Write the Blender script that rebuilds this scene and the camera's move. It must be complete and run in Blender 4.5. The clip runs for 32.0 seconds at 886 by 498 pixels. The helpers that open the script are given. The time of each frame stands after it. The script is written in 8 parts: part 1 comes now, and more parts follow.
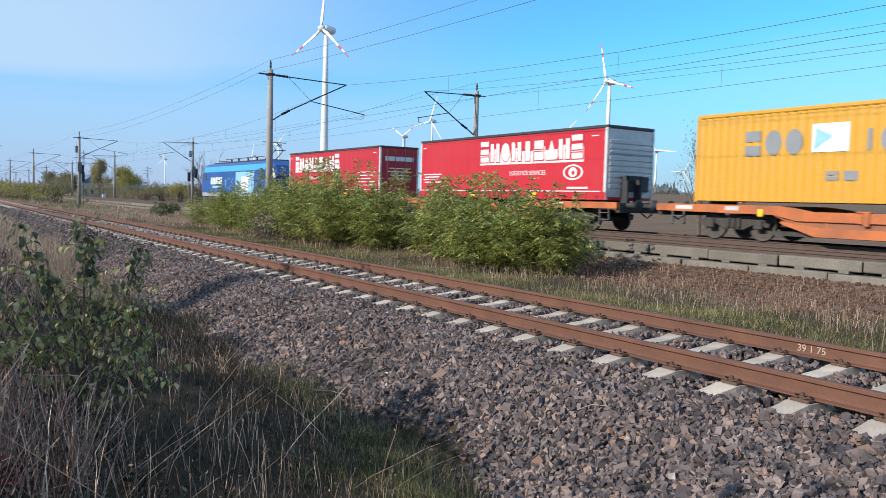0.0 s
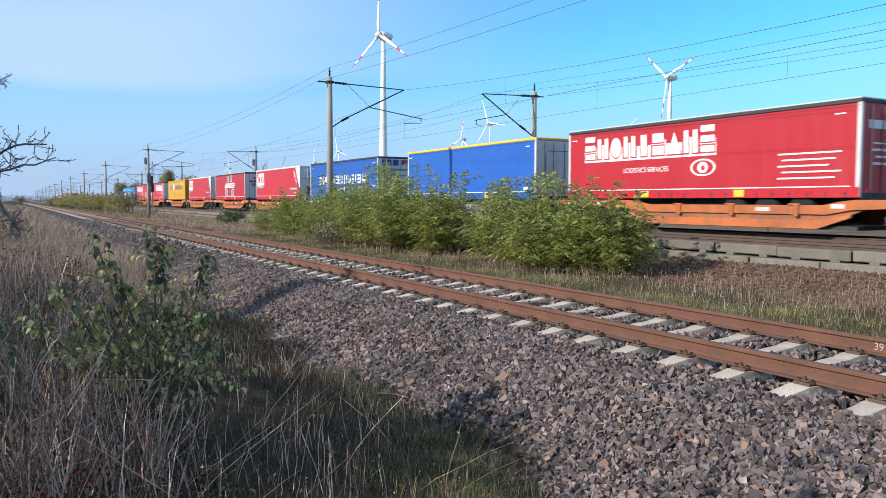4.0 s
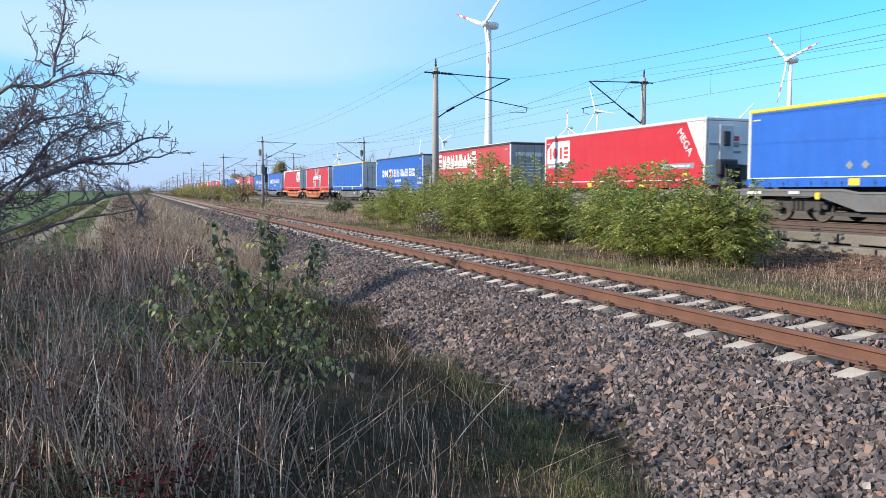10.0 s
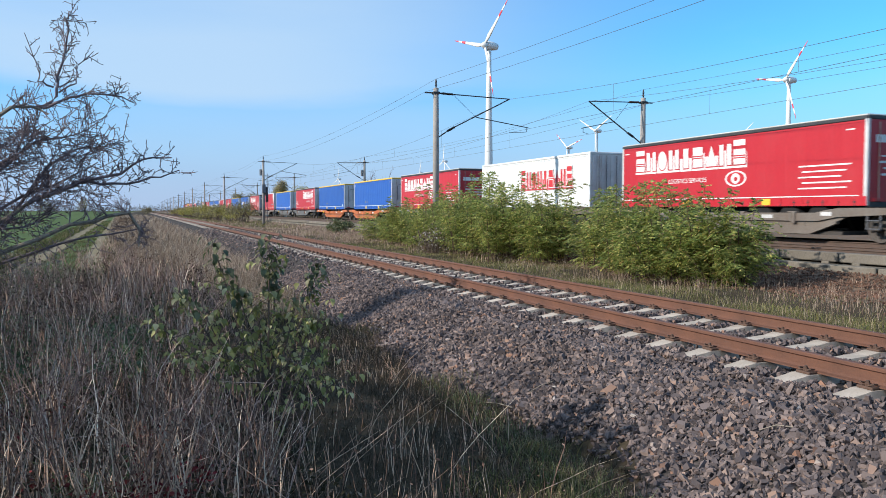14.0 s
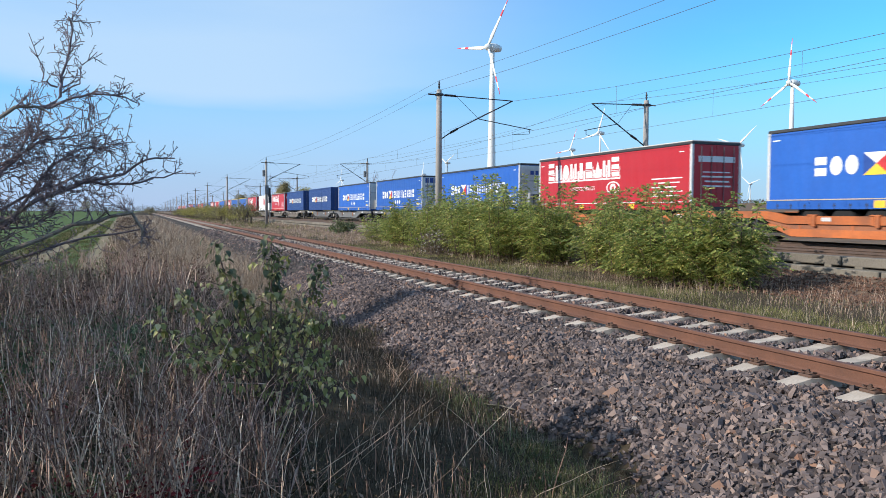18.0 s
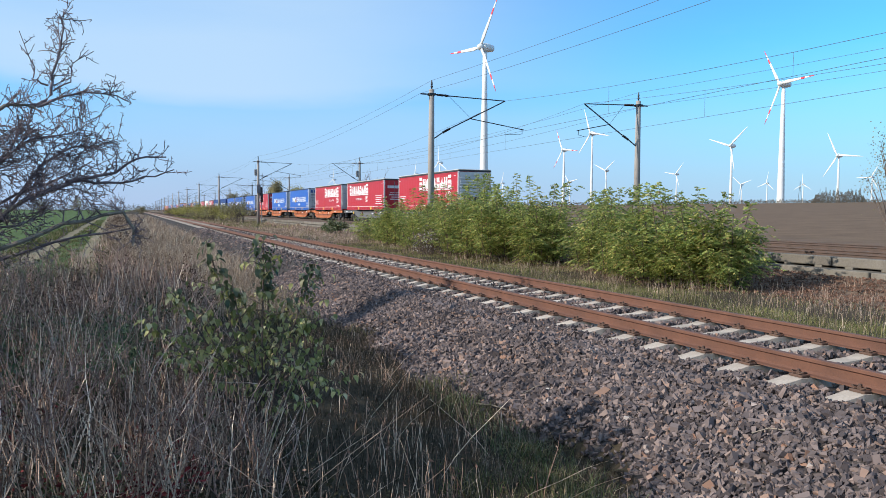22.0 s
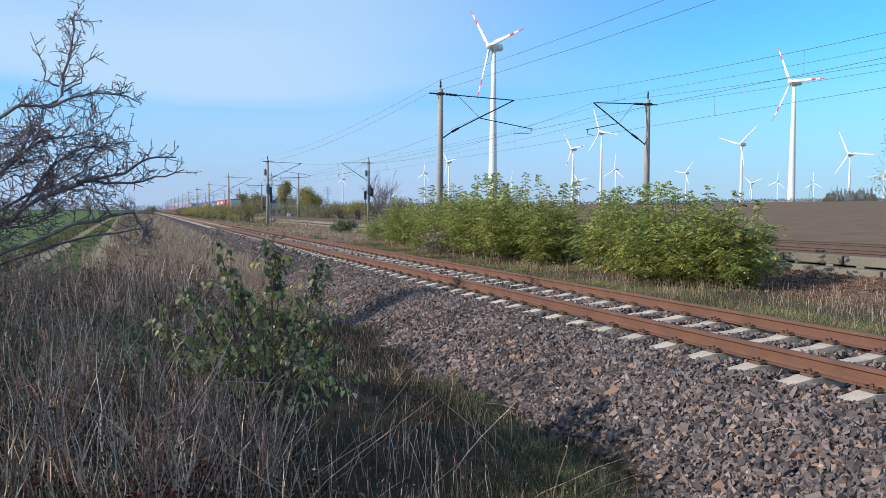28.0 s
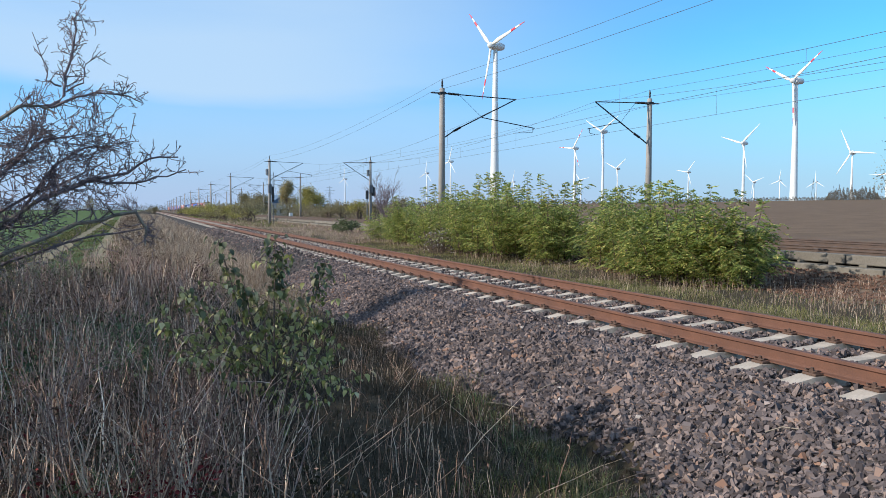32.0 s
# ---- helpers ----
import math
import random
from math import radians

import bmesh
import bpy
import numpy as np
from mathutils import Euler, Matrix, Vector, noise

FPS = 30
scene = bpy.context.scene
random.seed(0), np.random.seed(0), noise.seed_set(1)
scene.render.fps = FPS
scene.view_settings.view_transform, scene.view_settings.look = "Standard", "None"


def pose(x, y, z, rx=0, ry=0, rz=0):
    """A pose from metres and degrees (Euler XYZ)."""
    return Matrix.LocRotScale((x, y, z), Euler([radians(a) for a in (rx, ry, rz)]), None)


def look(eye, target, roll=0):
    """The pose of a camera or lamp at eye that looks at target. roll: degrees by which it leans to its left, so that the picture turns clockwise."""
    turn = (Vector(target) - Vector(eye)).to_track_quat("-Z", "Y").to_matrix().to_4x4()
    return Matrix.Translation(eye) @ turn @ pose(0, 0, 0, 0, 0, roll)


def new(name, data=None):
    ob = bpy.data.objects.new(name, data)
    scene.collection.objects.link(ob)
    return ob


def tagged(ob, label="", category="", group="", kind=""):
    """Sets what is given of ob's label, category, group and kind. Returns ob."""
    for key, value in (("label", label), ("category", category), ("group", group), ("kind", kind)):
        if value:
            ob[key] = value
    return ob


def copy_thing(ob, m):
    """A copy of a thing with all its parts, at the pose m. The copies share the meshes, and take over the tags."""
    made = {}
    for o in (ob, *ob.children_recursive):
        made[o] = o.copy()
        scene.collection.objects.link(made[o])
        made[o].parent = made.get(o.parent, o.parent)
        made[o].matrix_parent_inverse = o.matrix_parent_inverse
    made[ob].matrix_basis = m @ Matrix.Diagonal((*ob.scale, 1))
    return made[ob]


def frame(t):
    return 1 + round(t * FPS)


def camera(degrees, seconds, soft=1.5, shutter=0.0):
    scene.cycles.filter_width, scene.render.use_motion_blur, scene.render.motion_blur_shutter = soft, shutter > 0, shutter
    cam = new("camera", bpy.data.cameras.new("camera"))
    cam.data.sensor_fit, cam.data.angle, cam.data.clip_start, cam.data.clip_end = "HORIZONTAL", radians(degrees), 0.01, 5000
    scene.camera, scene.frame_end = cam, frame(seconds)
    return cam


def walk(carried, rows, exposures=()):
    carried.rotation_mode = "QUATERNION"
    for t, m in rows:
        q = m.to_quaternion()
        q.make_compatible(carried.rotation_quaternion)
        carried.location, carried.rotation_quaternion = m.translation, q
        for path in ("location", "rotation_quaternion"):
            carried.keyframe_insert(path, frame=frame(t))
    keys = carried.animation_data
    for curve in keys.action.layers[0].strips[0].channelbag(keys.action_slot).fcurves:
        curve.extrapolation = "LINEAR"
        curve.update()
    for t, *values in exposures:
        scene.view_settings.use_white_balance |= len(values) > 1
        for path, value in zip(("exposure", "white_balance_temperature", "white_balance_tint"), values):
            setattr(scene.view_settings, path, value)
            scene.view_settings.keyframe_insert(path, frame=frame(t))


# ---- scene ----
# ---------------------------------------------------------------- camera and its way
cam = camera(58.742, 32.0, soft=0.8, shutter=0.12)
EYE = (-6.098, -4.463, 1.211)
TURNS = [
    (0, 86.462, -1.545, -32.930), (0.5, 86.774, -1.439, -32.721), (1, 86.954, -0.975, -32.914),
    (1.5, 86.995, -0.510, -33.208), (2, 86.972, -0.385, -33.908), (2.5, 86.887, -0.496, -33.652),
    (3, 86.792, -0.308, -31.796), (3.5, 86.703, -0.221, -30.202), (5.5, 86.030, -0.121, -24.125),
    (6, 85.821, -0.045, -23.296), (6.5, 85.650, -0.066, -22.748), (7, 85.509, 0.011, -22.520),
    (7.5, 85.435, -0.052, -22.374), (8, 85.362, 0.068, -22.335), (8.5, 85.321, 0.029, -22.208),
    (9, 85.362, 0.076, -21.904), (9.5, 85.509, 0.119, -21.406), (10, 85.812, -0.128, -21.026),
    (10.5, 86.188, -0.133, -20.572), (11, 86.502, -0.253, -20.375), (11.5, 86.726, -0.172, -20.453),
    (12, 86.811, -0.140, -20.562), (12.5, 86.889, -0.186, -20.675), (13, 87.016, -0.183, -20.827),
    (13.5, 87.136, -0.138, -20.907), (14, 87.225, -0.058, -20.995), (14.5, 87.278, -0.075, -20.924),
    (16.5, 87.432, -0.109, -20.817), (17, 87.393, -0.070, -20.866), (17.5, 87.360, -0.169, -20.839),
    (18, 87.341, -0.313, -20.809), (18.5, 87.322, -0.244, -20.866), (19, 87.307, -0.249, -20.983),
    (19.5, 87.262, -0.322, -21.113), (20, 87.210, -0.324, -21.231), (20.5, 87.194, -0.402, -21.337),
    (21, 87.240, -0.524, -21.352), (21.5, 87.291, -0.517, -21.406), (22, 87.326, -0.449, -21.367),
    (22.5, 87.335, -0.310, -21.348), (23, 87.323, -0.290, -21.270), (23.5, 87.265, -0.377, -21.158),
    (24, 87.245, -0.353, -21.035), (24.5, 87.213, -0.277, -20.928), (25, 87.167, -0.295, -20.868),
    (25.5, 87.123, -0.279, -20.850), (27.5, 87.240, -0.332, -20.754), (28, 87.281, -0.345, -20.712),
    (28.5, 87.328, -0.348, -20.654), (29, 87.348, -0.320, -20.613), (29.5, 87.306, -0.288, -20.560),
    (30, 87.246, -0.273, -20.548), (30.5, 87.200, -0.234, -20.524), (31, 87.190, -0.221, -20.560),
    (31.5, 87.227, -0.207, -20.567), (32, 87.236, -0.248, -20.578),
]
walk(cam, [(t, pose(*EYE, a, b, c)) for t, a, b, c in TURNS],
     [(0, 0.15), (3.5, 0.2), (6, 0.36), (9, 0.42), (10, 0.41), (11, 0.35), (13, 0.32), (14, 0.14), (16.5, 0.16), (19, 0.19), (32, 0.15)])

# ---------------------------------------------------------------- light
SUN_AZ, SUN_EL = -87.0, 27.0          # degrees from +y towards +x, and above the horizon
world = bpy.data.worlds.new("sky")
scene.world = world
world.use_nodes = True
wn, wl = world.node_tree.nodes, world.node_tree.links
wn.clear()
w_out, w_bg = wn.new("ShaderNodeOutputWorld"), wn.new("ShaderNodeBackground")
sky = wn.new("ShaderNodeTexSky")
sky.sky_type, sky.sun_disc = "NISHITA", False
sky.sun_elevation, sky.sun_rotation = radians(SUN_EL), radians(SUN_AZ)
sky.air_density, sky.dust_density, sky.ozone_density, sky.altitude = 1.0, 0.15, 4.0, 60
w_bg.inputs["Strength"].default_value = 0.132
w_co, w_map = wn.new("ShaderNodeTexCoord"), wn.new("ShaderNodeMapping")
w_map.inputs["Rotation"].default_value = (0, 0, radians(35))
w_map.inputs["Location"].default_value = (0.35, 0.2, 0.1)
w_map.inputs["Scale"].default_value = (0.9, 1.5, 4.4)
w_noise, w_ramp, w_mix = wn.new("ShaderNodeTexNoise"), wn.new("ShaderNodeValToRGB"), wn.new("ShaderNodeMix")
w_noise.inputs["Scale"].default_value, w_noise.inputs["Detail"].default_value = 1.25, 7
w_noise.inputs["Roughness"].default_value = 0.52
w_ramp.color_ramp.elements[0].position, w_ramp.color_ramp.elements[1].position = 0.42, 0.66
w_ramp.color_ramp.elements[1].color = (0.8, 0.8, 0.8, 1)
w_mix.data_type = "RGBA"
w_mix.inputs["B"].default_value = (3.6, 5.0, 6.6, 1)
wl.new(w_co.outputs["Generated"], w_map.inputs["Vector"])
wl.new(w_map.outputs["Vector"], w_noise.inputs["Vector"])
wl.new(w_noise.outputs["Fac"], w_ramp.inputs["Fac"])
# a thin veil of high cloud over the western half of the sky, its lower edge ragged
w_low, w_ragged, w_edge, w_west, w_both, w_streak, w_sum = (wn.new(k) for k in (
    "ShaderNodeSeparateXYZ", "ShaderNodeMath", "ShaderNodeMapRange", "ShaderNodeMapRange", "ShaderNodeMath", "ShaderNodeMath", "ShaderNodeMath"))
wl.new(w_co.outputs["Generated"], w_low.inputs["Vector"])
w_ragged.operation, w_ragged.inputs[1].default_value = "MULTIPLY_ADD", 0.10
wl.new(w_noise.outputs["Fac"], w_ragged.inputs[0])
wl.new(w_low.outputs["Z"], w_ragged.inputs[2])
for node, a, b, c, d in ((w_edge, 0.178, 0.215, 0.0, 0.85), (w_west, 0.10, 0.66, 1.0, 0.12)):
    node.interpolation_type = "SMOOTHSTEP"
    for key, value in (("From Min", a), ("From Max", b), ("To Min", c), ("To Max", d)):
        node.inputs[key].default_value = value
wl.new(w_ragged.outputs[0], w_edge.inputs["Value"])
wl.new(w_low.outputs["X"], w_west.inputs["Value"])
w_both.operation, w_streak.operation, w_sum.operation = "MULTIPLY", "MULTIPLY", "MAXIMUM"
wl.new(w_edge.outputs["Result"], w_both.inputs[0])
wl.new(w_west.outputs["Result"], w_both.inputs[1])
wl.new(w_ramp.outputs["Color"], w_streak.inputs[0])
w_streak.inputs[1].default_value = 0.35
wl.new(w_both.outputs[0], w_sum.inputs[0])
wl.new(w_streak.outputs[0], w_sum.inputs[1])
w_patch, w_thin = wn.new("ShaderNodeMapRange"), wn.new("ShaderNodeMath")
for key, value in (("From Min", 0.36), ("From Max", 0.62), ("To Min", 0.74), ("To Max", 1.05)):
    w_patch.inputs[key].default_value = value
wl.new(w_noise.outputs["Fac"], w_patch.inputs["Value"])
w_thin.operation = "MULTIPLY"
wl.new(w_sum.outputs[0], w_thin.inputs[0])
wl.new(w_patch.outputs["Result"], w_thin.inputs[1])
wl.new(w_thin.outputs[0], w_mix.inputs["Factor"])
w_tint = wn.new("ShaderNodeMix")
w_tint.data_type, w_tint.blend_type = "RGBA", "MULTIPLY"
w_tint.inputs["Factor"].default_value = 1.0
w_tint.inputs["B"].default_value = (0.42, 1.16, 1.5, 1)
wl.new(sky.outputs["Color"], w_tint.inputs["A"])


def across(left, right):
    """A colour that changes slowly from the left to the right of the view."""
    sep, mr, mx = wn.new("ShaderNodeSeparateXYZ"), wn.new("ShaderNodeMapRange"), wn.new("ShaderNodeMix")
    mr.interpolation_type = "SMOOTHSTEP"
    mr.inputs["From Min"].default_value, mr.inputs["From Max"].default_value = 0.3, 0.95
    mx.data_type = "RGBA"
    mx.inputs["A"].default_value, mx.inputs["B"].default_value = (*left, 1), (*right, 1)
    wl.new(w_co.outputs["Generated"], sep.inputs["Vector"])
    wl.new(sep.outputs["X"], mr.inputs["Value"])
    wl.new(mr.outputs["Result"], mx.inputs["Factor"])
    return mx.outputs["Result"]


wl.new(across((0.46, 1.12, 1.5), (0.38, 1.27, 1.46)), w_tint.inputs["B"])
w_sep, w_hz, w_haze = wn.new("ShaderNodeSeparateXYZ"), wn.new("ShaderNodeMapRange"), wn.new("ShaderNodeMix")
w_hz.interpolation_type = "SMOOTHSTEP"
w_hz.inputs["From Min"].default_value, w_hz.inputs["From Max"].default_value = 0.0, 0.215
w_hz.inputs["To Min"].default_value, w_hz.inputs["To Max"].default_value = 0.92, 0.0
w_haze.data_type = "RGBA"
w_haze.inputs["B"].default_value = (2.85, 3.8, 5.6, 1)
wl.new(across((3.0, 3.8, 5.6), (2.9, 4.2, 5.75)), w_haze.inputs["B"])
wl.new(w_co.outputs["Generated"], w_sep.inputs["Vector"])
wl.new(w_sep.outputs["Z"], w_hz.inputs["Value"])
wl.new(w_hz.outputs["Result"], w_haze.inputs["Factor"])
wl.new(w_tint.outputs["Result"], w_haze.inputs["A"])
wl.new(w_haze.outputs["Result"], w_mix.inputs["A"])
wl.new(w_mix.outputs["Result"], w_bg.inputs["Color"])
wl.new(w_bg.outputs["Background"], w_out.inputs["Surface"])
sun = new("sun", bpy.data.lights.new("sun", "SUN"))
sun.data.energy, sun.data.angle, sun.data.color = 4.8, radians(0.55), (1.0, 0.93, 0.82)
sun.matrix_world = look((math.sin(radians(SUN_AZ)) * math.cos(radians(SUN_EL)) * 50,
                         math.cos(radians(SUN_AZ)) * math.cos(radians(SUN_EL)) * 50,
                         math.sin(radians(SUN_EL)) * 50), (0, 0, 0))

# ---------------------------------------------------------------- materials
def mat(name, a, b=None, scale=6.0, fine=60.0, rough=0.7, metal=0.0, bump=0.0, vary="", spread=0.25, detail=5.0,
        stops=(0.35, 0.7), dirt=None, dirt_scale=1.5, dirt_amount=0.35):
    """Two noise scales between colours a and b, optional dirt, optional random value per object or island."""
    m = bpy.data.materials.new(name)
    m.use_nodes = True
    nt = m.node_tree
    n, ln = nt.nodes, nt.links
    bs = n["Principled BSDF"]
    bs.inputs["Roughness"].default_value, bs.inputs["Metallic"].default_value = rough, metal
    if rough >= 0.85:
        bs.inputs["Specular IOR Level"].default_value = 0.12
    b = b or tuple(c * 0.7 for c in a)
    co = n.new("ShaderNodeTexCoord")
    n1, n2 = n.new("ShaderNodeTexNoise"), n.new("ShaderNodeTexNoise")
    for nn, s in ((n1, scale), (n2, fine)):
        nn.inputs["Scale"].default_value, nn.inputs["Detail"].default_value = s, detail
        ln.new(co.outputs["Object"], nn.inputs["Vector"])
    mx = n.new("ShaderNodeMath")
    mx.operation = "MULTIPLY_ADD"
    mx.inputs[1].default_value = 0.45
    ln.new(n2.outputs["Fac"], mx.inputs[0])
    half = n.new("ShaderNodeMath")
    half.operation = "MULTIPLY"
    half.inputs[1].default_value = 0.55
    ln.new(n1.outputs["Fac"], half.inputs[0])
    ln.new(half.outputs[0], mx.inputs[2])
    rp = n.new("ShaderNodeValToRGB")
    rp.color_ramp.elements[0].position, rp.color_ramp.elements[1].position = stops
    rp.color_ramp.elements[0].color, rp.color_ramp.elements[1].color = (*b, 1), (*a, 1)
    ln.new(mx.outputs[0], rp.inputs["Fac"])
    col = rp.outputs["Color"]
    if dirt:
        n3, r3, m3 = n.new("ShaderNodeTexNoise"), n.new("ShaderNodeValToRGB"), n.new("ShaderNodeMix")
        n3.inputs["Scale"].default_value, n3.inputs["Detail"].default_value = dirt_scale, 8
        ln.new(co.outputs["Object"], n3.inputs["Vector"])
        r3.color_ramp.elements[0].position, r3.color_ramp.elements[1].position = 0.45, 0.75
        r3.color_ramp.elements[1].color = (dirt_amount, dirt_amount, dirt_amount, 1)
        ln.new(n3.outputs["Fac"], r3.inputs["Fac"])
        m3.data_type = "RGBA"
        ln.new(r3.outputs["Color"], m3.inputs["Factor"])
        ln.new(col, m3.inputs["A"])
        m3.inputs["B"].default_value = (*dirt, 1)
        col = m3.outputs["Result"]
    if vary:
        src = n.new("ShaderNodeObjectInfo" if vary == "object" else "ShaderNodeNewGeometry")
        hs, mr = n.new("ShaderNodeHueSaturation"), n.new("ShaderNodeMapRange")
        mr.inputs["To Min"].default_value, mr.inputs["To Max"].default_value = 1 - spread, 1 + spread
        ln.new(src.outputs["Random" if vary == "object" else "Random Per Island"], mr.inputs["Value"])
        ln.new(mr.outputs["Result"], hs.inputs["Value"])
        ln.new(col, hs.inputs["Color"])
        col = hs.outputs["Color"]
    ln.new(col, bs.inputs["Base Color"])
    if bump:
        bp = n.new("ShaderNodeBump")
        bp.inputs["Strength"].default_value, bp.inputs["Distance"].default_value = min(1.0, bump), 0.02
        ln.new(mx.outputs[0], bp.inputs["Height"])
        ln.new(bp.outputs["Normal"], bs.inputs["Normal"])
    return m


def leafy(name, colours, rough=0.55, through_light=0.25, spread=0.35):
    """Leaves: a colour for each island out of a ramp, some light passing through."""
    m = bpy.data.materials.new(name)
    m.use_nodes = True
    n, ln = m.node_tree.nodes, m.node_tree.links
    bs, out = n["Principled BSDF"], n["Material Output"]
    geo, rp = n.new("ShaderNodeNewGeometry"), n.new("ShaderNodeValToRGB")
    while len(rp.color_ramp.elements) < len(colours):
        rp.color_ramp.elements.new(0.5)
    for i, (p, c) in enumerate(colours):
        rp.color_ramp.elements[i].position, rp.color_ramp.elements[i].color = p, (*c, 1)
    ln.new(geo.outputs["Random Per Island"], rp.inputs["Fac"])
    tc, nz, hs, mr = n.new("ShaderNodeTexCoord"), n.new("ShaderNodeTexNoise"), n.new("ShaderNodeHueSaturation"), n.new("ShaderNodeMapRange")
    nz.inputs["Scale"].default_value = 1.3
    ln.new(tc.outputs["Object"], nz.inputs["Vector"])
    mr.inputs["From Min"].default_value, mr.inputs["From Max"].default_value = 0.3, 0.7
    mr.inputs["To Min"].default_value, mr.inputs["To Max"].default_value = 1 - spread, 1 + spread
    ln.new(nz.outputs["Fac"], mr.inputs["Value"])
    ln.new(mr.outputs["Result"], hs.inputs["Value"])
    ln.new(rp.outputs["Color"], hs.inputs["Color"])
    ln.new(hs.outputs["Color"], bs.inputs["Base Color"])
    bs.inputs["Roughness"].default_value = rough
    bs.inputs["Specular IOR Level"].default_value = 0.5 if rough < 0.65 else 0.15
    tr, mix = n.new("ShaderNodeBsdfTranslucent"), n.new("ShaderNodeMixShader")
    ln.new(hs.outputs["Color"], tr.inputs["Color"])
    mix.inputs["Fac"].default_value = through_light
    ln.new(bs.outputs[0], mix.inputs[1])
    ln.new(tr.outputs[0], mix.inputs[2])
    ln.new(mix.outputs[0], out.inputs["Surface"])
    return m


